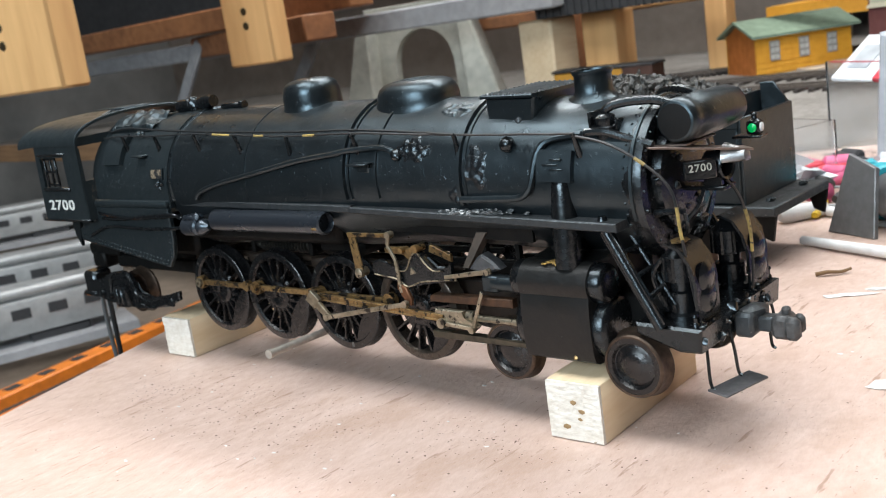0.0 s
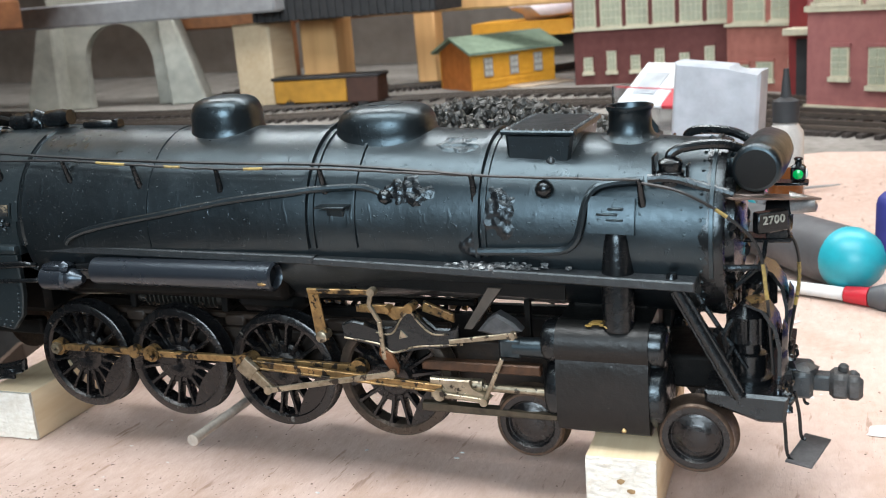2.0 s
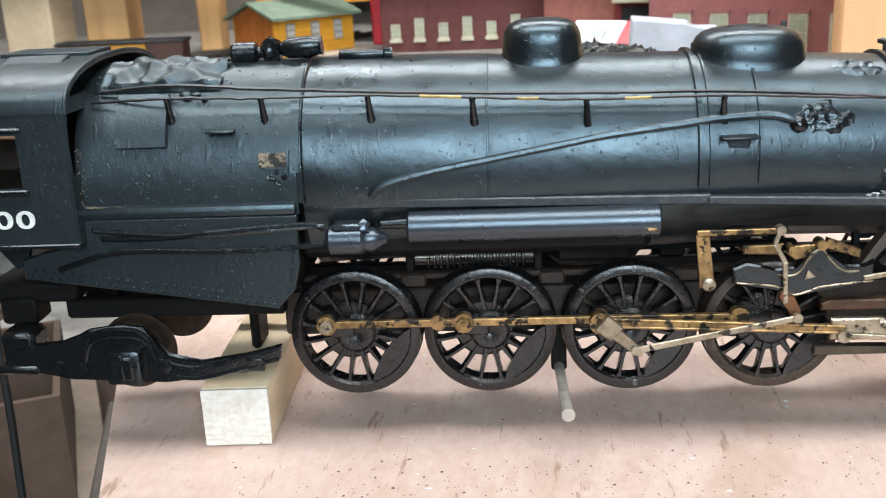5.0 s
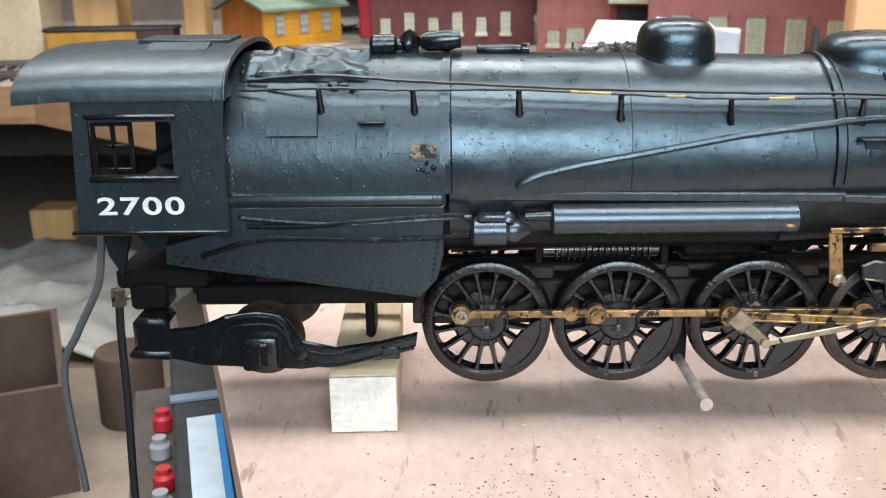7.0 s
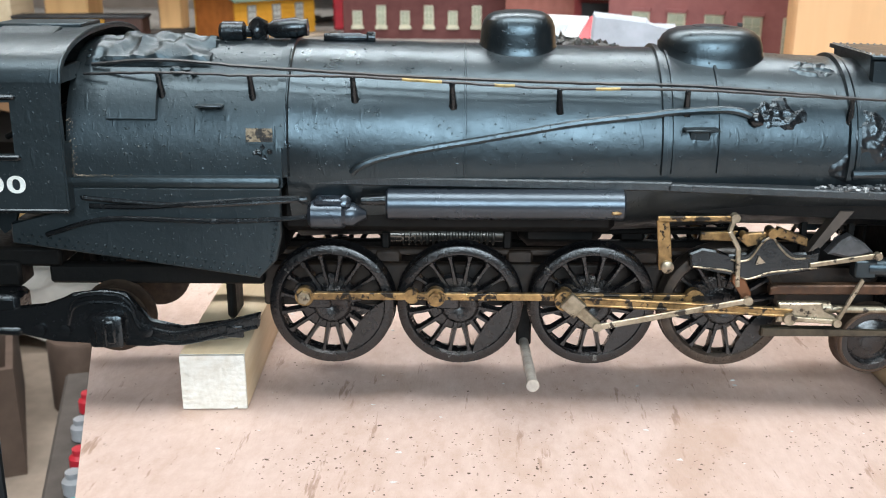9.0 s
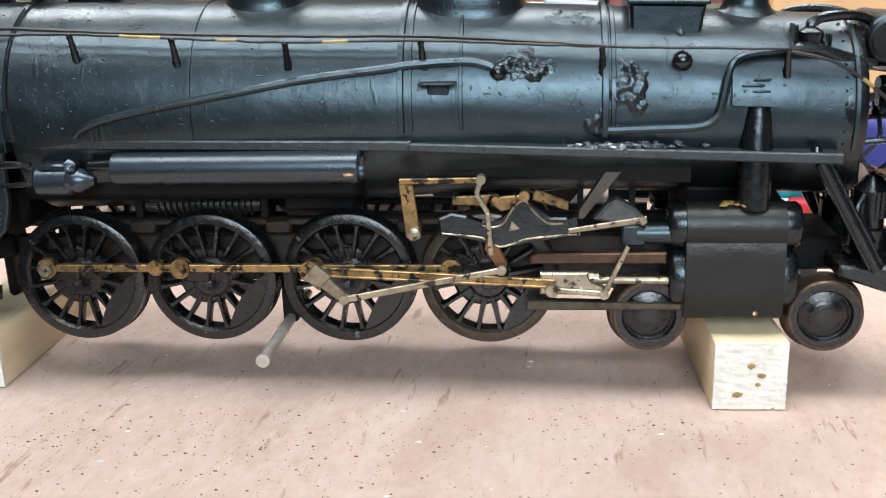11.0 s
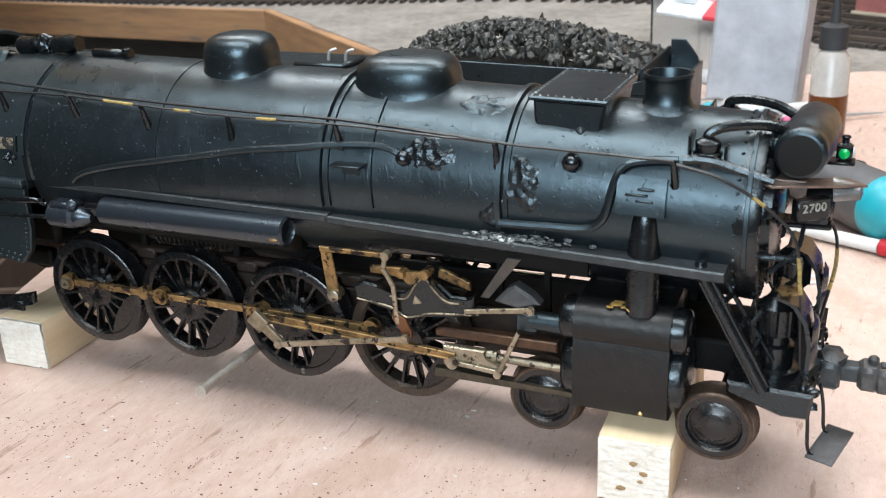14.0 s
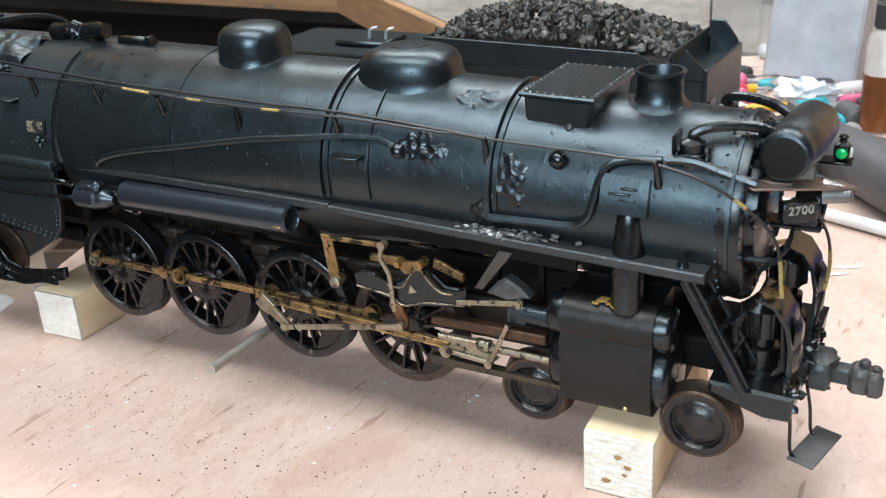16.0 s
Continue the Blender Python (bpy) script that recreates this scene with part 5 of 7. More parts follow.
part("injector", bm, TANK, loco)
part("injector_rod", cone(B(), (-0.040, -0.0290, 0.0672), (-0.033, -0.0290, 0.0674), 0.0013, 0.0016, 10), BLACK2, loco)
for pts in (((-0.1165, -0.0325, 0.0690), (-0.1145, -0.0325, 0.0683), (-0.0910, -0.0330, 0.0667), (-0.0700, -0.0330, 0.0674), (-0.0546, -0.0318, 0.0682)),
            ((-0.1150, -0.0325, 0.0662), (-0.1000, -0.0330, 0.0662), (-0.0800, -0.0332, 0.0676), (-0.0600, -0.0325, 0.0686), (-0.0546, -0.0312, 0.0668)),
            ((-0.1280, -0.0325, 0.0578), (-0.1251, -0.0328, 0.0588), (-0.1095, -0.0332, 0.0627), (-0.0800, -0.0332, 0.0622), (-0.0576, -0.0318, 0.0628), (-0.0546, -0.0300, 0.0632))):
    part("injector_feed_pipe", tube(B(), pts, 0.00075, 7), BLACK2, loco)
# ash pan skirts with rivets
for s in (-1, 1):
    bm = B()
    prism(bm, [(-0.1215, 0.0715), (-0.0618, 0.0713), (-0.0622, 0.0575), (-0.0640, 0.0505), (-0.0690, 0.0452), (-0.1381, 0.0553), (-0.1378, 0.0610), (-0.1215, 0.0645)], s * 0.0312 - 0.0012, s * 0.0312 + 0.0012, 0.0004)
    hop = part("ash_pan_skirt", bm, CAB_BLACK, loco)
    bm = B()
    for i in range(27):
        t = i / 26
        x, z = -0.1360 + 0.066 * t, 0.0562 - 0.0097 * t
        rivets(bm, [(x, s * 0.0325, z), (x + 0.0012, s * 0.0325, z + 0.0017)], 0.00058, (0, s, 0))
    for i in range(8):
        rivets(bm, [(-0.0655 + 0.0022 * i / 8, s * 0.0325, 0.0500 + 0.0016 * i)], 0.00058, (0, s, 0))
    part("skirt_rivets", bm, CAB_BLACK, hop)

# cab
bm = B()
SIDE = 0.0365
for s in (-1, 1):
    y0, y1 = s * SIDE, s * (SIDE - 0.0012)
    lo, hi = min(y0, y1), max(y0, y1)
    bm = B()
    prism(bm, [(-0.1592, 0.0660), (-0.1196, 0.0664), (-0.1194, 0.0815), (-0.1584, 0.0815)], lo, hi)
    prism(bm, [(-0.1584, 0.0815), (-0.1540, 0.0815), (-0.1535, 0.0955), (-0.1576, 0.0955)], lo, hi)
    prism(bm, [(-0.1322, 0.0815), (-0.1194, 0.0815), (-0.1185, 0.0955), (-0.1320, 0.0955)], lo, hi)
    prism(bm, [(-0.1576, 0.0955), (-0.1185, 0.0955), (-0.1180, 0.1010), (-0.1574, 0.1010)], lo, hi)
    bmesh.ops.remove_doubles(bm, verts=bm.verts, dist=1e-5)
    cs = part("cab_side", bm, CAB_BLACK, loco)
    bm = B()
    box(bm, (-0.1545, s * SIDE - 0.0012, 0.0798), (-0.1305, s * SIDE + 0.0012, 0.0814), 0.0005)
    box(bm, (-0.1545, s * SIDE - 0.0010, 0.0962), (-0.1300, s * SIDE + 0.0010, 0.0976), 0.0006)
    box(bm, (-0.1610, s * SIDE - 0.0008, 0.0652), (-0.1190, s * SIDE + 0.0009, 0.0664), 0.0004)
    part("window_sill", bm, BLACK2, cs)
    bm = B()
    fy = s * (SIDE - 0.0018)
    for x in (-0.1530, -0.1478, -0.1432):
        box(bm, (x - 0.0006, fy - 0.0005, 0.0815), (x + 0.0006, fy + 0.0005, 0.0955), 0.0002)
    for z in (0.0826, 0.0888, 0.0948):
        box(bm, (-0.1530, fy - 0.0005, z - 0.0006), (-0.1432, fy + 0.0005, z + 0.0006), 0.0002)
    part("window_frame", bm, BLACK2, cs)
# roof
bm = B()
prev = None
for x, dz in ((-0.1725, -0.0008), (-0.160, 0), (-0.15, 0), (-0.13, 0), (-0.1172, 0)):
    ring = []
    for o in (0, 1):
        row = []
        for i in range(37):
            a = math.pi * i / 36
            y = -(0.0368 - o * 0.001) * math.copysign(abs(math.cos(a)) ** 0.86, math.cos(a))
            z = 0.1008 + dz + (0.0116 - o * 0.001) * math.sin(a) ** 0.86
            row.append(bm.verts.new((x, y, z)))
        ring += row if o == 0 else row[::-1]
    if prev:
        m_ = len(ring)
        for i in range(m_):
            bm.faces.new((prev[i], prev[(i + 1) % m_], ring[(i + 1) % m_], ring[i]))
    else:
        bm.faces.new(ring)
    prev = ring
bm.faces.new(prev[::-1])
roof = part("cab_roof", bm, CAB_BLACK, loco)
part("roof_rib", tube(B(), [(-0.1176, -0.0369 * math.copysign(abs(math.cos(a)) ** 0.86, math.cos(a)), 0.1008 + 0.0117 * math.sin(a) ** 0.86) for a in [math.pi * i / 24 for i in range(25)]], 0.0005, 7, 2), CAB_BLACK, roof)
bm = B()
m_ = pose(-0.1345, -0.017, 0.1106, 14, 0, 0)
box(bm, (-0.0085, -0.0075, -0.0006), (0.0085, 0.0075, 0.0008), 0.0003, m_)
part("roof_hatch", bm, CAB_BLACK, roof)
bm = B()
box(bm, (-0.148, -0.006, 0.1118), (-0.122, 0.010, 0.1134), 0.0003)
part("roof_hatch", bm, CAB_BLACK, roof)
# cab front wall round the firebox, floor, boiler back head
for s in (-1, 1):
    bm = B()
    box(bm, (-0.1205, s * 0.0290, 0.0660), (-0.1190, s * 0.0362, 0.0840))
    box(bm, (-0.1205, s * 0.0345, 0.0840), (-0.1190, s * 0.0362, 0.0990))
    box(bm, (-0.1205, s * 0.0150, 0.1000), (-0.1190, s * 0.0350, 0.1040))
    part("cab_front_wall", bm, CAB_BLACK, loco)
part("cab_floor", box(B(), (-0.158, -0.0350, 0.0668), (-0.120, 0.0350, 0.0690)), UNDER, loco)
bm = B()
box(bm, (-0.128, -0.020, 0.0690), (-0.1205, 0.020, 0.0830), 0.002)
box(bm, (-0.1262, -0.013, 0.0830), (-0.1210, 0.013, 0.0900), 0.002)
part("back_head", bm, UNDER, loco)
bm = B()
cone(bm, (-0.146, -0.010, 0.0810), (-0.122, -0.012, 0.0930), 0.0009, n=8)
cone(bm, (-0.130, 0.012, 0.0690), (-0.130, 0.012, 0.0960), 0.0010, n=8)
part("cab_lever", bm, UNDER, loco)
# Added dark block that darkens the right half of the cab window.
part("window_dark_block", box(B(), (-0.1415, 0.012, 0.0690), (-0.1215, 0.030, 0.0985), 0.001), UNDER, loco)
# Added filler box that keeps the space below the running boards dark.
part("under_boiler_filler", box(B(), (-0.0640, -0.0230, 0.0560), (0.0320, 0.0230, 0.0720), 0.002), UNDER, loco)
# numbers on the cab side and head lamp
def lettering(name, text, size, m, parent, depth=0.00012, sx=1.0, paint=WHITE):
    cu = bpy.data.curves.new(name, "FONT")
    cu.body, cu.size, cu.align_x, cu.align_y, cu.extrude, cu.offset = text, size, "CENTER", "CENTER", depth, size * 0.018
    cu.space_character = 1.12
    tmp = new(name, cu)
    me = bpy.data.meshes.new_from_object(tmp.evaluated_get(bpy.context.evaluated_depsgraph_get()))
    bpy.data.objects.remove(tmp)
    me.materials.clear()
    me.materials.append(paint)
    ob = new(name, me)
    ob.parent = parent
    ob.matrix_local = m @ Matrix.Diagonal((sx, 1, 1, 1))
    return ob
bpy.context.view_layer.update()
lettering("cab_lettering", "2700", 0.0066, pose(-0.1418, -SIDE - 0.0001, 0.0729, 90, 0, 0), loco, sx=1.62)

# frames, motor and gear under the boiler
for s in (-1, 1):
    bm = B()
    box(bm, (-0.072, s * 0.0105, 0.0300), (0.118, s * 0.0135, 0.0435), 0.0006)
    for x in (-0.034, 0.0055, 0.043):
        box(bm, (x - 0.004, s * 0.0105, 0.0435), (x + 0.004, s * 0.0135, 0.0478), 0.0008)
    box(bm, (-0.069, s * 0.0100, 0.0460), (0.080, s * 0.0130, 0.0480), 0.0005)
    part("main_frame", bm, mat("brown_black_frame", (0.030, 0.018, 0.011), 0.5, 0.2, dark=(0.007, 0.005, 0.004), scale=300, bump=0.3) if s < 0 else UNDER, loco)
bm = B()
box(bm, (0.1175, -0.012, 0.0194), (0.1395, 0.012, 0.0580), 0.001)
part("cylinder_saddle", bm, UNDER, loco)
part("keel_bar", box(B(), (-0.0880, 0.004, 0.0183), (-0.0850, 0.016, 0.0480), 0.001), UNDER, loco)
bm = B()
box(bm, (-0.1346, -0.0190, 0.0385), (-0.0705, -0.0150, 0.0445), 0.0008)
box(bm, (-0.1346, 0.0150, 0.0385), (-0.0705, 0.0190, 0.0445), 0.0008)
box(bm, (-0.120, -0.020, 0.0470), (-0.064, 0.020, 0.0600), 0.002)
part("rear_frame", bm, UNDER, loco)
bm = B()
cone(bm, (-0.034, -0.009, 0.0515), (0.003, -0.009, 0.0515), 0.0022, n=12)
for i in range(16):
    x = -0.030 + 0.0018 * i
    lathe(bm, (x, -0.009, 0.0515), (1, 0, 0), [(0, 0.0024), (0.0003, 0.0033), (0.0007, 0.0033), (0.0010, 0.0024)], 12)
part("worm_gear", bm, mat("oily_gear_steel", (0.10, 0.095, 0.085), 0.3, 0.8, scale=400), loco)
bm = B()
box(bm, (-0.036, -0.0125, 0.0480), (-0.0335, -0.004, 0.0560), 0.0004)
box(bm, (0.0005, -0.0125, 0.0480), (0.0030, -0.004, 0.0560), 0.0004)
box(bm, (-0.055, -0.012, 0.0560), (0.036, 0.012, 0.0600), 0.001)
box(bm, (0.005, -0.012, 0.0480), (0.030, 0.012, 0.0570), 0.003)
part("motor_mount", bm, UNDER, loco)
for x in (0.090, 0.104):
    part("frame_stay", box(B(), (x - 0.0008, -0.011, 0.043), (x + 0.0008, -0.009, 0.058)), UNDER, loco)
part("frame_stay", box(B(), (0.078, 0.0190, 0.0520), (0.120, 0.0205, 0.0535)), UNDER, loco)

# wheels
def spoked_wheel(parent, x, y, s, steel=False, spokes=16):
    """s is -1 for the wheel that faces the open bench."""
    R = 0.0184
    hold = part("driving_wheel", lathe(B(), (x, y, AZ), (0, s, 0), [(-0.0055, 0.0152), (-0.0055, 0.0187), (-0.0046, 0.0190), (-0.0038, 0.0185), (0.0, R), (0.0003, R - 0.0004), (0.0003, 0.0158), (-0.0006, 0.0151)], 56, True), mat("worn_brown_rim", (0.085, 0.065, 0.05), 0.32, 0.5, dark=(0.018, 0.015, 0.013), scale=420, bump=0.2) if steel else SPOKE, parent)
    bm = B()
    for i in range(spokes):
        a = 2 * math.pi * (i + 0.5) / spokes
        d = Vector((math.cos(a), 0, math.sin(a)))
        p = d.cross(Vector((0, 1, 0)))
        q0, q1 = Vector((x, y, AZ)) + d * 0.0038, Vector((x, y, AZ)) + d * 0.0160
        vs = []
        for q, w in ((q0, 0.00120), (q0.lerp(q1, 0.50), 0.00075), (q0.lerp(q1, 0.82), 0.00070), (q1, 0.00170)):
            for u, t in ((-w, -s * 0.0004), (-w * 0.5, s * 0.0008), (w * 0.5, s * 0.0008), (w, -s * 0.0004), (w, -s * 0.002), (-w, -s * 0.002)):
                vs.append(bm.verts.new(q + p * u + Vector((0, t - s * 0.0012, 0))))
        for r6 in (0, 6, 12):
            for j in range(6):
                bm.faces.new((vs[r6 + j], vs[r6 + (j + 1) % 6], vs[r6 + 6 + (j + 1) % 6], vs[r6 + 6 + j]))
    part("spokes", bm, SPOKE, hold)
    bm = B()
    lathe(bm, (x, y, AZ), (0, s, 0), [(-0.003, 0.0058), (-0.0004, 0.0058), (0.0006, 0.0048), (0.0008, 0.0022), (0.0002, 0.0012)], 24)
    lathe(bm, (x - 0.0015, y, AZ + 0.0005), (0, s, 0), [(-0.0034, 0.0086), (-0.0018, 0.0086), (-0.0010, 0.0078), (-0.0008, 0.0050)], 28)
    cone(bm, (x - 0.0076, y - s * 0.003, AZ + 0.0041), (x - 0.0076, y + s * 0.0007, AZ + 0.0041), 0.0036, 0.0032, 20)
    box(bm, (x - 0.0072, y - 0.0012, AZ - 0.0010), (x, y + 0.0008, AZ + 0.0046), 0.0006)
    part("hub", bm, SPOKE, hold)
    bm = B()
    out, inn = [], []
    for i in range(15):
        a = radians(-78 + 84 * i / 14)
        out.append((x + 0.0160 * math.cos(a), AZ + 0.0160 * math.sin(a)))
    c0, c1 = out[0], out[-1]
    ins = [(c1[0] * (1 - t) + c0[0] * t - 0.0035 * math.sin(math.pi * t) * 0.4, c1[1] * (1 - t) + c0[1] * t + 0.0015 * math.sin(math.pi * t)) for t in (0.15, 0.35, 0.5, 0.65, 0.85)]
    prism(bm, out + ins, min(y - s * 0.0026, y - s * 0.0001), max(y - s * 0.0026, y - s * 0.0001), 0.0003)
    part("counterweight", bm, SPOKE, hold)
    return hold


for i, x in enumerate(AXLES):
    spoked_wheel(loco, x, -0.0215, -1, steel=(i == 3))
    spoked_wheel(loco, x, 0.0215, 1)
    part("axle", cone(B(), (x, -0.0185, AZ), (x, 0.0185, AZ), 0.0022, n=14), UNDER, loco)


def disc_wheel(x, z, s, r=0.0098, face=0.0262):
    w = part("truck_wheel", lathe(B(), (x, s * (face - 0.0055), z), (0, s, 0), [(0, 0.003), (0, r + 0.0006), (0.0008, r + 0.0009), (0.0016, r + 0.0001), (0.0052, r - 0.0002), (0.0056, r - 0.0006), (0.0056, r - 0.0026), (0.0046, r - 0.0032), (0.0042, 0.0050), (0.0046, 0.0042), (0.0050, 0.0040), (0.0052, 0.0032), (0.0058, 0.0030), (0.0060, 0.0022)], 40), SPOKE, loco)
    part("tyre", lathe(B(), (x, s * (face - 0.0055), z), (0, s, 0), [(0.0002, r - 0.0006), (0.0002, r + 0.0008), (0.0008, r + 0.0011), (0.0018, r + 0.0003), (0.0053, r), (0.0058, r - 0.0005), (0.0058, r - 0.0010), (0.0050, r - 0.0012)], 40, True), RIM, w, "worn brown steel tyre")
    part("wheel_disc", lathe(B(), (x, s * (face - 0.0012), z), (0, s, 0), [(0, r - 0.0028), (0.0002, r - 0.0030), (0.0004, 0.0052), (0.0009, 0.0042), (0.0013, 0.0036), (0.0014, 0.0028)], 32), SPOKE, w)
for x, z in ((0.1531, 0.0248), (0.1078, 0.0246)):
    for s in (-1, 1):
        disc_wheel(x, z, s)
    part("axle", cone(B(), (x, -0.021, z), (x, 0.021, z), 0.0016, n=12), UNDER, loco)
bm = B()
box(bm, (0.104, -0.0165, 0.0245), (0.158, -0.0130, 0.0285), 0.0006)
box(bm, (0.104, 0.0130, 0.0245), (0.158, 0.0165, 0.0285), 0.0006)
part("leading_truck_frame", bm, mat("rust_brown_truck", (0.10, 0.045, 0.025), 0.7, dark=(0.03, 0.018, 0.012), scale=300, bump=0.3), loco)

# rods
PIN = [(x, 0.0374) for x in (-0.0576, -0.0194, 0.0178, 0.0554)]
def bar(bm, p, q, y0, y1, w0, w1=None, bev=0.0002):
    """A flat bar in the x-z plane from p to q."""
    w1 = w1 or w0
    d = Vector((q[0] - p[0], q[1] - p[1])).normalized()
    n = Vector((-d.y, d.x))
    o = [(p[0] + n.x * w0 / 2, p[1] + n.y * w0 / 2), (p[0] - n.x * w0 / 2, p[1] - n.y * w0 / 2), (q[0] - n.x * w1 / 2, q[1] - n.y * w1 / 2), (q[0] + n.x * w1 / 2, q[1] + n.y * w1 / 2)]
    return prism(bm, o, min(y0, y1), max(y0, y1), bev)
for s in (-1, 1):
    bm = B()
    bar(bm, PIN[0], PIN[3], s * 0.0240, s * 0.0258, 0.0021)
    for p in PIN:
        cone(bm, (p[0], s * 0.0236, p[1]), (p[0], s * 0.0262, p[1]), 0.0028, n=18)
    cone(bm, (-0.0264, s * 0.0238, 0.0376), (-0.0264, s * 0.0261, 0.0376), 0.0022, n=16)
    side = part("side_rod", bm, BRASS, loco)
    for p in PIN[:2]:
        bm = B()
        hexnut(bm, (p[0], s * 0.0260, p[1]), 0.0021, 0.0016, (0, s, 0))
        cone(bm, (p[0], s * 0.0276, p[1]), (p[0], s * 0.0282, p[1]), 0.0010, n=10)
        part("rod_nut", bm, STEEL if p == PIN[0] else BRASS, side)
    bm = B()
    a, b = (PIN[2][0], PIN[2][1] + 0.0002), (0.083, 0.0342)
    bar(bm, (a[0], a[1] + 0.0011), (b[0], b[1] + 0.0009), s * 0.0272, s * 0.0288, 0.0007)
    bar(bm, (a[0], a[1] - 0.0011), (b[0], b[1] - 0.0009), s * 0.0272, s * 0.0288, 0.0007)
    bar(bm, a, b, s * 0.0276, s * 0.0284, 0.0022)
    cone(bm, (a[0], s * 0.0268, a[1]), (a[0], s * 0.0292, a[1]), 0.0030, n=18)
    part("main_rod", bm, BRASS, loco)
    bm = B()
    c0, c1 = (0.0195, 0.0372), (0.0270, 0.0307)
    bar(bm, (c0[0] - 0.0016, c0[1] + 0.0014), (c0[0] + 0.0025, c0[1] - 0.0022), s * 0.0292, s * 0.0312, 0.0052)
    bar(bm, c0, c1, s * 0.0296, s * 0.0310, 0.0036, 0.0028)
    cone(bm, (c1[0], s * 0.0294, c1[1]), (c1[0], s * 0.0322, c1[1]), 0.0013, n=14)
    part("eccentric_crank", bm, STEEL, loco)
    bm = B()
    bar(bm, c1, (0.0691, 0.0391), s * 0.0312, s * 0.0320, 0.0018, 0.0016)
    cone(bm, (0.0691, s * 0.0308, 0.0391), (0.0691, s * 0.0324, 0.0391), 0.0013, n=12)
    part("eccentric_rod", bm, STEEL, loco)
    # crosshead, guides, piston rod
    bm = B()
    prism(bm, [(0.0765, 0.0392), (0.1118, 0.0394), (0.1118, 0.0424), (0.0785, 0.0421), (0.0765, 0.0412)], s * 0.0255 - 0.0016, s * 0.0255 + 0.0016, 0.0004)
    part("upper_guide_bar", bm, mat("oily_brown_guide", (0.11, 0.055, 0.03), 0.4, 0.5, dark=(0.03, 0.018, 0.012), scale=300, bump=0.25) if s < 0 else UNDER, loco)
    part("piston_rod", cone(B(), (0.086, s * 0.0255, 0.0346), (0.1165, s * 0.0255, 0.0343), 0.0012, n=12), STEEL, loco)
    bm = B()
    prism(bm, [(0.0752, 0.0262), (0.1162, 0.0264), (0.1162, 0.0285), (0.0840, 0.0284), (0.0835, 0.0291), (0.0755, 0.0289)], s * 0.0255 - 0.0014, s * 0.0255 + 0.0014, 0.0004)
    part("lower_guide_bar", bm, mat("grey_oily_guide", (0.10, 0.085, 0.06), 0.4, 0.6, dark=(0.035, 0.028, 0.02), scale=300, bump=0.25) if s < 0 else UNDER, loco)
    bm = B()
    prism(bm, [(0.0790, 0.0312), (0.0960, 0.0310), (0.0975, 0.0325), (0.0915, 0.0345), (0.0915, 0.0372), (0.0790, 0.0372)], s * 0.0270 - 0.0012, s * 0.0270 + 0.0012, 0.0004)
    cone(bm, (0.0822, s * 0.0275, 0.0326), (0.0822, s * 0.0298, 0.0326), 0.0019, 0.0017, 16)
    cone(bm, (0.0905, s * 0.0255, 0.0350), (0.0945, s * 0.0255, 0.0350), 0.0019, n=12)
    bar(bm, (0.0835, 0.0326), (0.0957, 0.0317), s * 0.0284, s * 0.0292, 0.0014)
    part("crosshead", bm, STEEL, loco)
    bm = B()
    bar(bm, (0.1017, 0.0448), (0.0957, 0.0317), s * 0.0286, s * 0.0294, 0.0013)
    cone(bm, (0.0957, s * 0.0284, 0.0317), (0.0957, s * 0.0302, 0.0317), 0.0012, n=12)
    part("combination_lever", bm, STEEL, loco)
    # link bracket, hanger, casting
    bm = B()
    bar(bm, (0.0428, 0.0622), (0.0640, 0.0624), s * 0.0280, s * 0.0292, 0.0015)
    prism(bm, [(0.0426, 0.0615), (0.0462, 0.0612), (0.0480, 0.0470), (0.0440, 0.0470)], s * 0.0282 - 0.0004, s * 0.0282 + 0.0004, 0.0002)
    for z in (0.0590, 0.0560):
        cone(bm, (0.0448, s * 0.0280, z), (0.0448, s * 0.0289, z), 0.0004, n=8)
    part("link_bracket", bm, BRASS, loco)
    part("bracket_pin", lathe(B(), (0.0462, s * 0.0255, 0.0482), (0, s, 0), [(0, 0.0016), (0.0030, 0.0018), (0.0042, 0.0018), (0.0046, 0.0010)], 16), STEEL, loco)
    bm = B()
    for p, q in (((0.0640, 0.0630), (0.0628, 0.0590)), ((0.0628, 0.0590), (0.0656, 0.0540)), ((0.0656, 0.0540), (0.0663, 0.0425))):
        bar(bm, p, q, s * 0.0290, s * 0.0300, 0.0013)
    cone(bm, (0.0640, s * 0.0280, 0.0628), (0.0640, s * 0.0304, 0.0628), 0.0013, n=10)
    part("lifting_link", bm, STEEL, loco)
    bm = B()
    prism(bm, [(0.0525, 0.0520), (0.0560, 0.0535), (0.0600, 0.0528), (0.0640, 0.0505), (0.0690, 0.0512), (0.0722, 0.0556), (0.0750, 0.0575), (0.0775, 0.0545), (0.0815, 0.0512), (0.0860, 0.0512), (0.0890, 0.0535), (0.0890, 0.0475), (0.0830, 0.0462), (0.0760, 0.0462), (0.0720, 0.0448), (0.0680, 0.0440), (0.0640, 0.0465), (0.0530, 0.0476)], s * 0.0272 - 0.0013, s * 0.0272 + 0.0013, 0.0005)
    vg = part("valve_gear_frame", bm, BLACK2, loco)
    bm = B()
    tube(bm, [(x, s * 0.0287, z) for x, z in ((0.0640, 0.0503), (0.0668, 0.0499), (0.0695, 0.0508), (0.0722, 0.0550), (0.0750, 0.0570), (0.0775, 0.0540), (0.0812, 0.0509), (0.0860, 0.0509))], 0.00030, 6, 4)
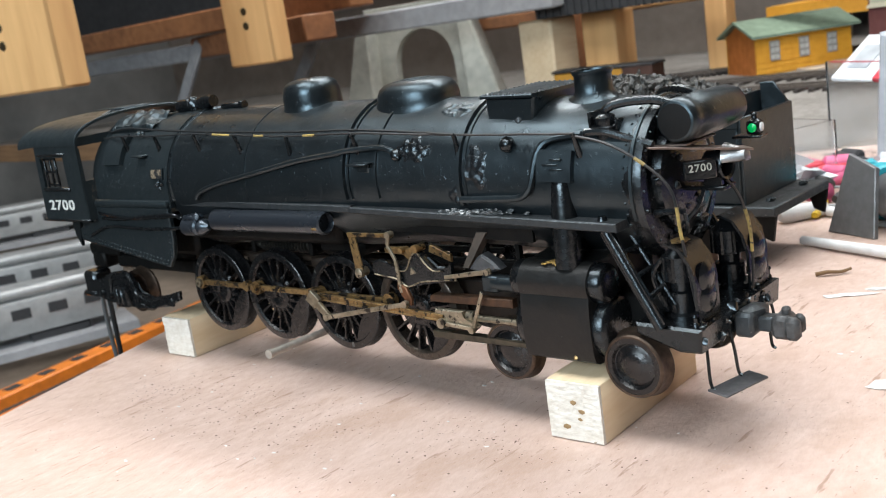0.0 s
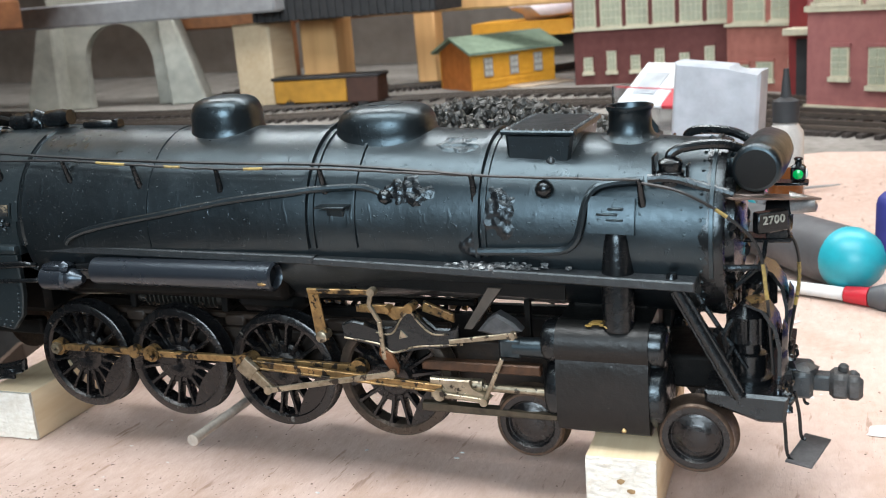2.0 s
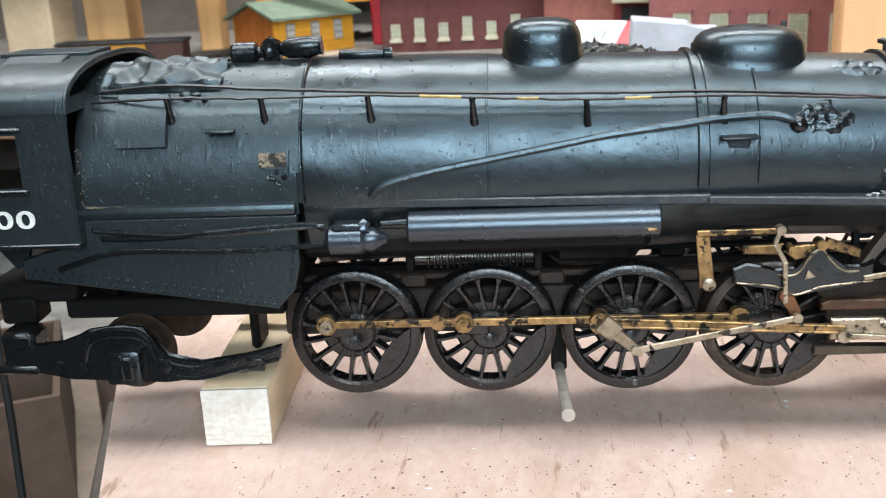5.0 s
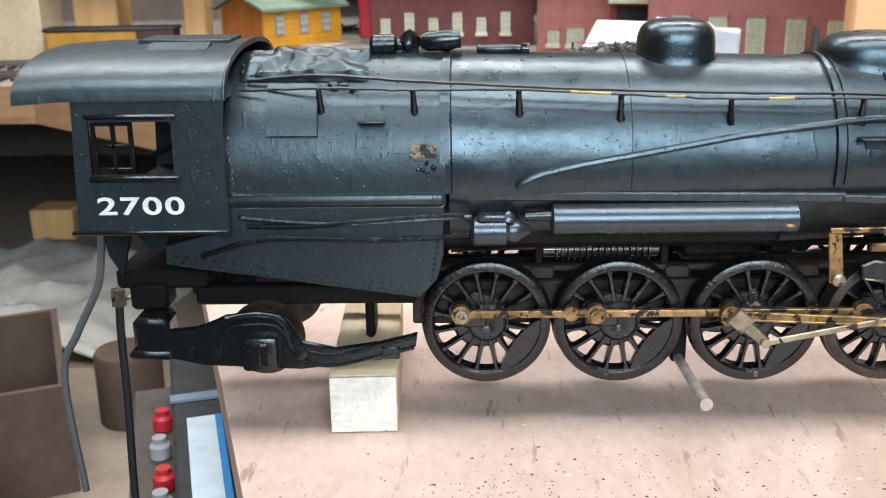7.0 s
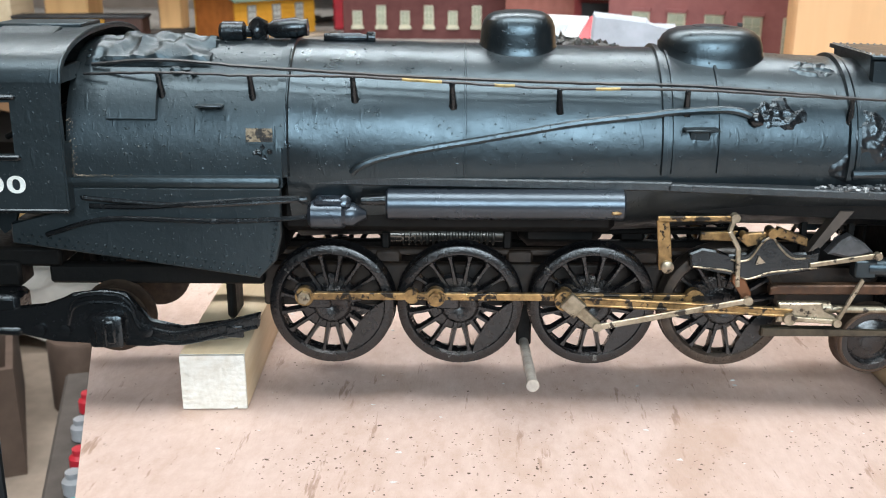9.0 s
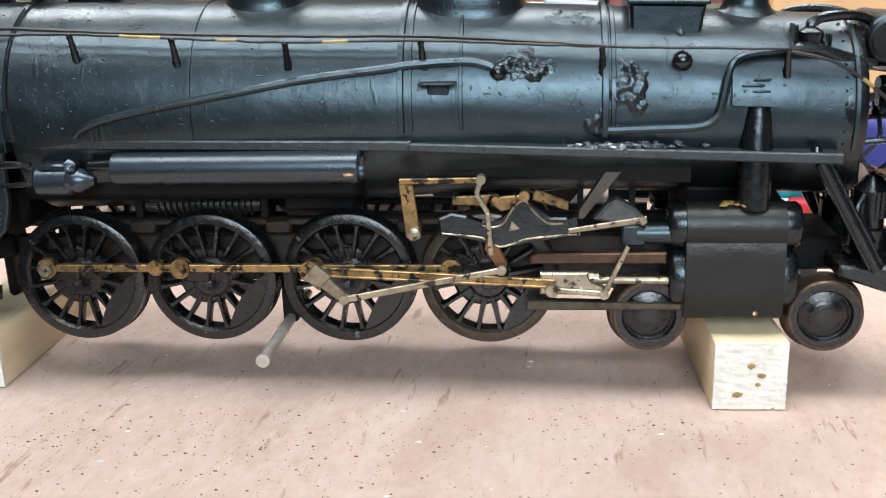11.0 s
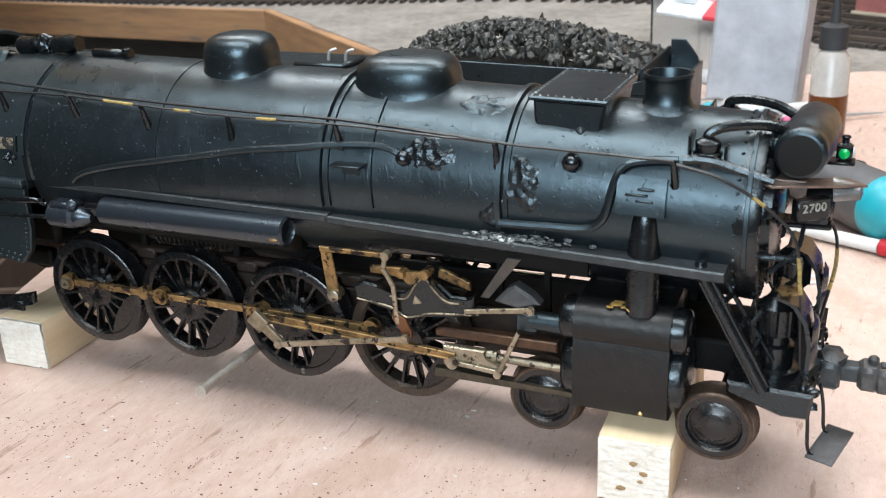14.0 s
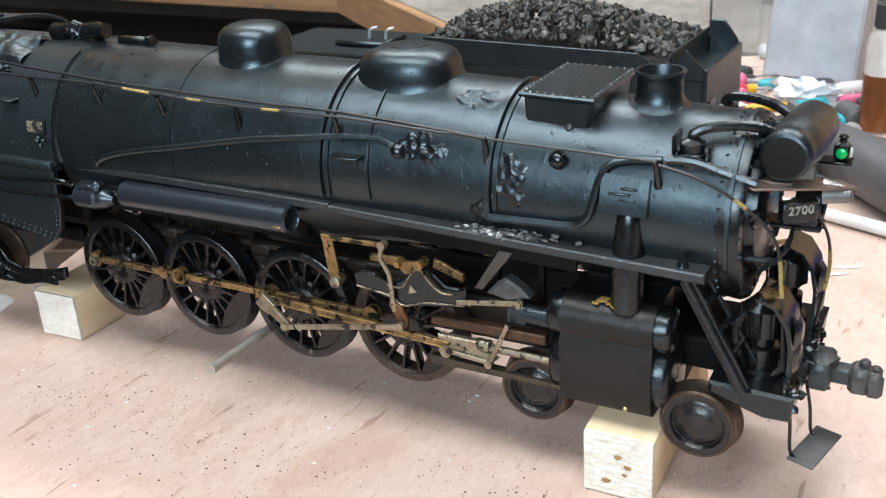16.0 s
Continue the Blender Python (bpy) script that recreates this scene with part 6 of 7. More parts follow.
    tube(bm, [(x, s * 0.0287, z) for x, z in ((0.0535, 0.0482), (0.0640, 0.0470), (0.0682, 0.0446), (0.0722, 0.0454), (0.0760, 0.0467), (0.0885, 0.0480))], 0.00030, 6, 4)
    cone(bm, (0.0722, s * 0.0284, 0.0500), (0.0722, s * 0.0290, 0.0500), 0.0016, n=3)
    part("worn_edges", bm, STEEL, vg, "bare metal showing on the worn edges")
    bm = B()
    prism(bm, [(0.0660, 0.0560), (0.0690, 0.0575), (0.0745, 0.0580), (0.0762, 0.0560), (0.0720, 0.0545), (0.0690, 0.0535)], s * 0.0262 - 0.0008, s * 0.0262 + 0.0008, 0.0003)
    cone(bm, (0.0750, s * 0.0250, 0.0582), (0.0750, s * 0.0296, 0.0582), 0.0014, n=12)
    cone(bm, (0.0676, s * 0.0250, 0.0570), (0.0676, s * 0.0288, 0.0570), 0.0010, n=10)
    prism(bm, [(0.0560, 0.0548), (0.0650, 0.0545), (0.0665, 0.0575), (0.0560, 0.0570)], s * 0.0240 - 0.0008, s * 0.0240 + 0.0008, 0.0003)
    prism(bm, [(0.0770, 0.0560), (0.0865, 0.0530), (0.0865, 0.0555), (0.0775, 0.0590)], s * 0.0240 - 0.0008, s * 0.0240 + 0.0008, 0.0003)
    part("expansion_link", bm, BRASS, loco)
    bm = B()
    prism(bm, [(0.0650, 0.0462), (0.0685, 0.0445), (0.0705, 0.0405), (0.0700, 0.0380), (0.0680, 0.0385), (0.0668, 0.0415), (0.0645, 0.0440)], s * 0.0290 - 0.0008, s * 0.0290 + 0.0008, 0.0003)
    part("link_foot", bm, mat("copper_brown_link", (0.20, 0.09, 0.045), 0.4, 0.7, scale=300) if s < 0 else BRASS, loco)
    part("radius_rod", bar(B(), (0.0705, 0.0455), (0.0895, 0.0478), s * 0.0262, s * 0.0270, 0.0014), STEEL, loco)
    bm = B()
    bar(bm, (0.0863, 0.0488), (0.1062, 0.0519), s * 0.0282, s * 0.0291, 0.0013, 0.0017)
    cone(bm, (0.1050, s * 0.0278, 0.0517), (0.1050, s * 0.0298, 0.0517), 0.0011, n=10)
    part("valve_rod", bm, STEEL, loco)
    bm = B()
    cone(bm, (0.1040, s * 0.0245, 0.0470), (0.1150, s * 0.0245, 0.0470), 0.0026, 0.0030, 16)
    box(bm, (0.1000, s * 0.0245 - 0.0022, 0.0440), (0.1065, s * 0.0245 + 0.0022, 0.0495), 0.0006)
    part("valve_spindle_guide", bm, BLACK, loco)
    bm = B()
    prism(bm, [(0.0930, 0.0505), (0.0965, 0.0545), (0.0990, 0.0560), (0.1035, 0.0535), (0.1060, 0.0510), (0.1000, 0.0490)], s * 0.0215 - 0.0025, s * 0.0215 + 0.0025, 0.0008)
    part("guide_yoke_cover", bm, mat("dark_grey_cast_cover", (0.11, 0.11, 0.115), 0.45, 0.3, dark=(0.05, 0.05, 0.05), scale=300, bump=0.4) if s < 0 else UNDER, loco)
    bm = B()
    prism(bm, [(0.0880, 0.0500), (0.0905, 0.0500), (0.1000, 0.0625), (0.0960, 0.0625)], s * 0.0190 - 0.0020, s * 0.0190 + 0.0020)
    part("guide_yoke", bm, mat("brown_grey_plate", (0.09, 0.07, 0.055), 0.6, scale=200) if s < 0 else UNDER, loco)
    # cylinder block
    bm = B()
    arc = [(0.0224 + 0.0066 * math.cos(radians(q)), 0.0486 + 0.0066 * math.sin(radians(q))) for q in range(110, -31, -10)]
    prof = [(0.0105, 0.0240), (0.0210, 0.0236), (0.0258, 0.0240), (0.0278, 0.0252), (0.0287, 0.0280), (0.0290, 0.0330), (0.0289, 0.0400), (0.0286, 0.0435)] + arc[::-1] + [(0.0105, 0.0556)]
    a = [bm.verts.new((0.1165, s * y, z)) for y, z in prof]
    b = [bm.verts.new((0.1415, s * y, z)) for y, z in prof]
    bm.faces.new(a), bm.faces.new(b[::-1])
    for i in range(len(a)):
        bm.faces.new((a[i], a[(i + 1) % len(a)], b[(i + 1) % len(a)], b[i]))
    cyl = part("cylinder_block", bm, MATT, loco, sharp=30)
    for x, d in ((0.1415, 1), (0.1165, -1)):
        bm = B()
        lathe(bm, (x, s * 0.0222, 0.0486), (d, 0, 0), [(0, 0.0061), (0.0030, 0.0061), (0.0040, 0.0055), (0.0046, 0.0040), (0.0048, 0.0015)], 28)
        part("valve_chest_cap", bm, BLACK2, cyl)
        bm = B()
        lathe(bm, (x, s * 0.0186, 0.0340), (d, 0, 0), [(0, 0.0097), (0.0024, 0.0097), (0.0036, 0.0090), (0.0044, 0.0072), (0.0046, 0.0030)], 34)
        part("cylinder_cap", bm, BLACK2, cyl)
    part("steam_pipe", lathe(B(), (0.1333, s * 0.0240, 0.0535), (0, s * -0.045, 1), [(0, 0.0043), (0.0145, 0.0043), (0.0165, 0.0041), (0.0240, 0.0034), (0.0262, 0.0030), (0.0275, 0.0020)], 26), BLACK2, loco)
bm = B()
for i in range(14):
    lump(bm, (rnd.uniform(0.1255, 0.1335), rnd.uniform(-0.0265, -0.0225), 0.0545 + rnd.uniform(-0.0002, 0.0005)), rnd.uniform(0.0005, 0.0014), i, 1, (1.5, 1, 0.4))
part("paint_chip", bm, mat("mustard_bare_paint", (0.42, 0.27, 0.06), 0.6, dark=(0.16, 0.09, 0.03), scale=500), loco, "mustard undercoat where paint chipped off")
for at in ((0.1346, -0.0284, 0.0262), (0.1440, -0.0262, 0.0480)):
    part("paint_chip", lump(B(), at, 0.0008, 2, 1, (1.1, 0.6, 0.9)), BRASS, loco)

# front deck, ladder braces, pumps, shields
bm = B()
prism(bm, [(0.1555, 0.0355), (0.1690, 0.0310), (0.1755, 0.0312), (0.1762, 0.0382), (0.1555, 0.0388)], -0.0268, 0.0268, 0.0008)
for i in range(46):
    lump(bm, (rnd.uniform(0.1735, 0.1765), rnd.uniform(-0.026, 0.026), rnd.uniform(0.032, 0.0392)), rnd.uniform(0.0006, 0.0017), i, 1, rough=0.7)
deck = part("pilot_deck", bm, BLACK2, loco)
part("frame_extension", box(B(), (0.1390, -0.0125, 0.0330), (0.1600, 0.0125, 0.0425), 0.001), UNDER, loco)
for s in (-1, 1):
    bm = B()
    d0, d1 = Vector((0.1490, s * 0.0268, 0.0660)), Vector((0.1645, s * 0.0272, 0.0380))
    cone(bm, d0, d1, 0.0015, 0.0017, 12)
    M = Matrix.Translation((d0 + d1) / 2) @ (d1 - d0).to_track_quat("Z", "Y").to_matrix().to_4x4()
    L_ = (d1 - d0).length / 2
    box(bm, (-0.0008, -0.0020, -L_), (0.0008, 0.0020, L_ * 0.96), 0.0003, M)
    lad = part("deck_brace", bm, BLACK2, loco)
    e0, e1 = Vector((0.1510, s * 0.0190, 0.0655)), Vector((0.1655, s * 0.0200, 0.0430))
    part("ladder_rail", cone(B(), e0, e1, 0.0007, n=8), BLACK2, lad)
    for t in (0.25, 0.5, 0.72):
        part("ladder_rung", cone(B(), d0.lerp(d1, t), e0.lerp(e1, t * 1.05), 0.0008, n=8), BLACK2, lad)
    # pump behind a curved shield
    bm = B()
    lathe(bm, (0.1655, s * 0.0155, 0.0385), (0, 0, 1), [(0, 0.0062), (0.0012, 0.0062), (0.0016, 0.0046), (0.0075, 0.0046), (0.0080, 0.0034), (0.0105, 0.0034), (0.0110, 0.0050), (0.0180, 0.0050), (0.0190, 0.0038), (0.0215, 0.0016)], 22)
    pump = part("air_pump", bm, BLACK2, loco)
    for i in range(8):
        a = i * 0.785
        part("pump_stud", cone(B(), (0.1655 + 0.0048 * math.cos(a), s * 0.0155 + 0.0048 * math.sin(a), 0.0495), (0.1655 + 0.0048 * math.cos(a), s * 0.0155 + 0.0048 * math.sin(a), 0.0565), 0.0008, n=6), BLACK2, pump)
    part("pump_pipe", tube(B(), [(0.1620, s * 0.020, 0.056), (0.1600, s * 0.0215, 0.052), (0.1615, s * 0.0215, 0.046), (0.1630, s * 0.020, 0.041)], 0.0007, 6, 4), BLACK2, pump)
    bm = B()
    prof = [(0.1742, 0.0388), (0.1742, 0.0500), (0.1730, 0.0555), (0.1700, 0.0600), (0.1655, 0.0618)]
    rows = []
    for off in (0, -0.0009):
        for y in (s * 0.0105, s * 0.0235):
            rows.append([bm.verts.new((x + off, y, z + off * 0.4)) for x, z in prof])
    quad = (rows[0], rows[1], rows[3], rows[2])
    for i in range(4):
        p, q = quad[i], quad[(i + 1) % 4]
        for j in range(len(prof) - 1):
            bm.faces.new((p[j], q[j], q[j + 1], p[j + 1]))
    for j in (0, -1):
        bm.faces.new([r[j] for r in quad])
    sh = part("pump_shield", bm, BLACK2, loco)
    bm = B()
    for z in (0.0450, 0.0510):
        lathe(bm, (0.1742, s * 0.017, z), (1, 0, 0), [(0, 0.0048), (0.0012, 0.0030), (0.0014, 0.0010)], 14)
    part("shield_boss", bm, BLACK2, sh)
    part("grab_post", lathe(B(), (0.1735, s * 0.0245, 0.0380), (0, 0, 1), [(0, 0.0012), (0.0014, 0.0010), (0.0018, 0.0006), (0.0030, 0.0006), (0.0034, 0.0010), (0.0042, 0.0008)], 10), BLACK2, loco)
    # foot step on bent wire
    bm = B()
    tube(bm, [(0.1745, s * 0.0215, 0.0340), (0.1752, s * 0.0225, 0.0280), (0.1758, s * 0.0232, 0.0215), (0.1775, s * 0.0235, 0.0196), (0.1810, s * 0.0235, 0.0194)], 0.0005, 6, 5)
    tube(bm, [(0.1770, s * 0.0120, 0.0340), (0.1782, s * 0.0120, 0.0280), (0.1788, s * 0.0118, 0.0215), (0.1800, s * 0.0118, 0.0203)], 0.0005, 6, 5)
    stp = part("step_wire", bm, BLACK2, loco)
    if s < 0:
        part("foot_step", box(B(), (-0.0034, -0.0090, -0.0003), (0.0034, 0.0090, 0.0003), 0.0001, pose(0.1808, -0.0168, 0.0197, 0, 4, -14)), mat("bare_grey_step", (0.12, 0.12, 0.125), 0.45, 0.6, scale=400), stp)
part("shield_edge", lump(B(), (0.1672, -0.0180, 0.0615), 0.0016, 2, 1, (2.0, 2.4, 0.35)), BRASS, loco, "bare brass edge of the pump shield")
# coupler
bm = B()
box(bm, (0.1755, -0.0065, 0.0295), (0.1815, 0.0065, 0.0368), 0.0010)
lump(bm, (0.1790, 0, 0.0360), 0.0035, 6, 2, (1, 1.5, 0.5))
box(bm, (0.1800, -0.0025, 0.0305), (0.1885, 0.0025, 0.0350), 0.0006)
cp = part("drawbar", bm, DUSTY_SHEEN, loco)
bm = B()
box(bm, (0.1855, -0.0042, 0.0290), (0.1910, 0.0036, 0.0360), 0.0012)
box(bm, (0.1895, -0.0046, 0.0290), (0.1940, -0.0010, 0.0358), 0.0012)
box(bm, (0.1900, 0.0018, 0.0295), (0.1932, 0.0040, 0.0352), 0.0010)
lathe(bm, (0.1890, 0.0, 0.0362), (0, 0, 1), [(0, 0.0014), (0.0012, 0.0014), (0.0018, 0.0008)], 10)
part("knuckle", bm, mat("grey_cast_knuckle", (0.10, 0.10, 0.10), 0.5, 0.4, dark=(0.03, 0.03, 0.03), scale=400, bump=0.5), cp)

# smokebox front: drum, shelf, head lamp, class lamp
bm = B()
lathe(bm, (0.1672, -0.0142, 0.0944), (0.06, 1, 0), [(0, 0.0055), (0.0004, 0.0060), (0.004, 0.0063), (0.006, 0.0060), (0.0075, 0.0065), (0.014, 0.0066), (0.022, 0.0064), (0.0300, 0.0060), (0.0315, 0.0052)], 32)
for v in bm.verts:
    v.co += (v.co - Vector((0.1680, v.co.y, 0.0944))).normalized() * 0.0004 * noise.noise(v.co * 260)
for y in (-0.006, 0.003, 0.010):
    box(bm, (0.1590, y - 0.001, 0.0900), (0.1640, y + 0.001, 0.0960), 0.0004)
drum = part("heater_drum", bm, BLACK, loco, sharp=60)
part("drum_end", lathe(B(), (0.1672, -0.0141, 0.0944), (0, -1, 0), [(0, 0.0050), (0.0005, 0.0050), (0.0006, 0.0040)], 28), mat("flat_black_disc", (0.007, 0.007, 0.007), 0.55, scale=500, spec=0.2), drum)
bm = B()
box(bm, (-0.0150, -0.0036, -0.0003), (0.0150, 0.0036, 0.0003), 0.0001, pose(0.1698, -0.0075, 0.0858, 0, 9, 46))
box(bm, (0.1590, -0.0120, 0.0870), (0.1690, 0.0060, 0.0876), 0.0001)
part("front_shelf", bm, mat("copper_shelf", (0.26, 0.20, 0.17), 0.4, 0.6, dark=(0.07, 0.05, 0.045), scale=300, bump=0.2), loco)
bm = B()
lathe(bm, (0.1690, -0.0004, 0.0795), (1, -0.05, 0), [(0, 0.0040), (0.0006, 0.0044), (0.0058, 0.0046), (0.0064, 0.0042), (0.0060, 0.0034), (0.0030, 0.0030)], 24)
box(bm, (-0.0046, -0.0014, -0.0028), (0.0046, 0.0014, 0.0028), 0.0004, pose(0.1705, -0.0088, 0.0797, 0, 0, 38))
box(bm, (0.1680, -0.0085, 0.0778), (0.1725, -0.0035, 0.0812), 0.0003)
box(bm, (0.1602, -0.0040, 0.0725), (0.1755, 0.0035, 0.0738), 0.0004)
for y in (-0.0030, 0.0026):
    box(bm, (0.1690, y - 0.0008, 0.0738), (0.1745, y + 0.0008, 0.0765), 0.0002)
hl = part("head_lamp", bm, BLACK2, loco)
bm = B()
lathe(bm, (0.1752, -0.0004, 0.0812), (1, 0, 0.12), [(0, 0.0046), (0.0060, 0.0020), (0.0066, 0.0002)], 16)
for v in bm.verts:
    v.co.z = max(v.co.z, 0.0806)
part("lamp_visor", bm, mat("silver_foil_visor", (0.40, 0.40, 0.40), 0.35, 0.8, dark=(0.12, 0.12, 0.12), scale=300, bump=0.4), hl)
lettering("lamp_lettering", "2700", 0.0030, pose(0.17142, -0.01000, 0.0803, 90, 0, 38), loco, sx=1.0, paint=mat("rubbed_cream_lettering", (0.40, 0.40, 0.35), 0.7, dark=(0.12, 0.12, 0.10), scale=900))
bm = B()
box(bm, (0.1742, 0.0148, 0.0852), (0.1782, 0.0188, 0.0892), 0.0005)
lathe(bm, (0.1762, 0.0168, 0.0890), (0, 0, 1), [(0, 0.0022), (0.0008, 0.0010), (0.0016, 0.0009), (0.0022, 0.0013), (0.0026, 0.0010)], 14)
box(bm, (0.1700, 0.0140, 0.0842), (0.1790, 0.0195, 0.0850), 0.0002)
cl = part("class_lamp", bm, BLACK2, loco)
gm = bpy.data.materials.new("green_jewel")
gm.use_nodes = True
gb = gm.node_tree.nodes["Principled BSDF"]
gb.inputs["Base Color"].default_value, gb.inputs["Roughness"].default_value = (0.0, 0.42, 0.09, 1), 0.15
part("green_lens", lathe(B(), (0.1762, 0.0148, 0.0872), (0, -1, 0), [(0, 0.0014), (0.0003, 0.0013), (0.0006, 0.0006)], 16), gm, cl)
part("clear_lens", lathe(B(), (0.1782, 0.0168, 0.0872), (1, 0, 0), [(0, 0.0014), (0.0003, 0.0013), (0.0006, 0.0006)], 16), PAPER, cl)
# door hinges, handles and lumps on the smokebox face
bm = B()
for i in range(40):
    a, r = rnd.uniform(0, 6.28), rnd.uniform(0.006, 0.020)
    lump(bm, (0.1612 + (0.0205 - r) * 0.16, r * math.cos(a), ax[2] + r * math.sin(a)), rnd.uniform(0.0006, 0.0020), i, 1, (0.8, 1.2, 1), 0.7)
tube(bm, [(0.1600, -0.0170, 0.0690), (0.1660, -0.0175, 0.0695), (0.1700, -0.0185, 0.0698)], 0.0009, 8, 4)
tube(bm, [(0.1620, -0.010, 0.062), (0.1680, -0.008, 0.068), (0.1690, -0.004, 0.073)], 0.0006, 6, 4)
tube(bm, [(0.1640, -0.012, 0.058), (0.1690, -0.016, 0.064), (0.1700, -0.0185, 0.0698)], 0.0006, 6, 4)
tagged(part("smokebox_glue", bm, LUMP, loco), kind="stuff")

# trailing truck
for s in (-1, 1):
    bm = B()
    prism(bm, [(-0.1485, 0.0300), (-0.1456, 0.0345), (-0.1324, 0.0350), (-0.1240, 0.0392), (-0.1148, 0.0404), (-0.1085, 0.0395), (-0.1055, 0.0350), (-0.1026, 0.0305), (-0.0932, 0.0283), (-0.0803, 0.0308), (-0.0699, 0.0336), (-0.0705, 0.0295), (-0.0805, 0.0255), (-0.1031, 0.0232), (-0.1304, 0.0246), (-0.1445, 0.0272)], s * 0.0290 - 0.0012, s * 0.0290 + 0.0012, 0.0006)
    tr = part("trailing_truck_frame", bm, BLACK2, loco)
    bm = B()
    arc = [(-0.1260, 0.0310), (-0.1240, 0.0370), (-0.1200, 0.0390), (-0.1148, 0.0394), (-0.1100, 0.0388), (-0.1070, 0.0360), (-0.1055, 0.0310), (-0.1010, 0.0285), (-0.0932, 0.0275), (-0.0820, 0.0300), (-0.0710, 0.0328)]
    tube(bm, [(x, s * 0.0303, z) for x, z in arc], 0.0006, 6, 4)
    tube(bm, [(x, s * 0.0303, z - 0.0032 if x > -0.104 else z * 0.86 + 0.0032) for x, z in arc], 0.0006, 6, 4)
    box(bm, (-0.0800, s * 0.0302 - 0.0006, 0.0262), (-0.0750, s * 0.0302 + 0.0006, 0.0298), 0.0003)
    part("frame_ribs", bm, BLACK2, tr)
    bm = B()
    box(bm, (-0.1195, s * 0.0305 - 0.0030, 0.0235), (-0.1090, s * 0.0305 + 0.0030, 0.0340), 0.0016, seg=2)
    box(bm, (-0.1175, s * 0.0330 - 0.0010, 0.0250), (-0.1110, s * 0.0330 + 0.0010, 0.0325), 0.0008)
    box(bm, (-0.1148, s * 0.0340 - 0.0006, 0.0245), (-0.1137, s * 0.0340 + 0.0006, 0.0330), 0.0003)
    for x in (-0.1270, -0.1030, -0.1345):
        lathe(bm, (x, s * 0.0300, 0.0282), (0, s, 0), [(0, 0.0020), (0.0012, 0.0018), (0.0014, 0.0008)], 12)
    part("axle_box", bm, BLACK2, tr)
    part("truck_wheel", lathe(B(), (-0.1145, s * 0.0180, 0.0288), (0, s, 0), [(0, 0.003), (0, 0.0110), (0.0010, 0.0112), (0.0020, 0.0103), (0.0054, 0.0100), (0.0056, 0.0080), (0.0046, 0.0070), (0.0046, 0.003)], 32), RIM, loco)
bm = B()
box(bm, (-0.1505, -0.0300, 0.0275), (-0.1400, -0.0200, 0.0385), 0.0014)
box(bm, (-0.1520, -0.0310, 0.0262), (-0.1395, -0.0190, 0.0290), 0.0010)
part("truck_end_box", bm, BLACK2, loco)
bm = B()
box(bm, (-0.1570, -0.0200, 0.0440), (-0.1300, 0.0200, 0.0500), 0.0010)
box(bm, (-0.1530, -0.0215, 0.0380), (-0.1420, -0.0120, 0.0460), 0.0010)
box(bm, (-0.1470, 0.0200, 0.0270), (-0.1380, 0.0300, 0.0385), 0.0014)
part("rear_beam", bm, UNDER, loco)
for s in (-1, 1):
    bm = B()
    prism(bm, [(-0.1575, 0.0665), (-0.1370, 0.0665), (-0.1400, 0.0580), (-0.1430, 0.0560), (-0.1490, 0.0640), (-0.1525, 0.0500), (-0.1560, 0.0560)], s * 0.0250 - 0.0008, s * 0.0250 + 0.0008)
    part("cab_bracket", bm, BLACK, loco)
# rod that sticks out under the frame, draw pin and trailing leads
bm = B()
cone(bm, (0.0068, 0.0100, 0.0178), (0.0079, -0.0462, 0.0192), 0.0015, n=14)
cone(bm, (0.0078, -0.0448, 0.0191), (0.0079, -0.0464, 0.0192), 0.0018, n=14)
part("rod_hanger", box(B(), (0.0050, -0.0135, 0.0172), (0.0095, -0.0105, 0.0320), 0.0006), UNDER, loco)
part("dangling_rod", bm, mat("dull_zinc_rod", (0.52, 0.48, 0.43), 0.45, 0.5, dark=(0.20, 0.17, 0.14), scale=250, bump=0.3), loco, "bare dull metal rod sticking out underneath")
bm = B()
tube(bm, [(-0.1490, -0.012, 0.0405), (-0.1560, -0.014, 0.0395), (-0.1600, -0.015, 0.0390)], 0.0008, 6, 3)
hexnut(bm, (-0.1588, -0.0145, 0.0372), 0.0024, 0.0050, (0, 0, 1))
part("draw_pin", bm, STEEL, loco)
part("trailing_lead", tube(B(), [(-0.1588, -0.0145, 0.0380), (-0.1595, -0.0142, 0.0280), (-0.1600, -0.0140, 0.0050), (-0.1612, -0.0140, -0.0250), (-0.1615, -0.0140, -0.0600)], 0.0013, 8), WIRE, loco)
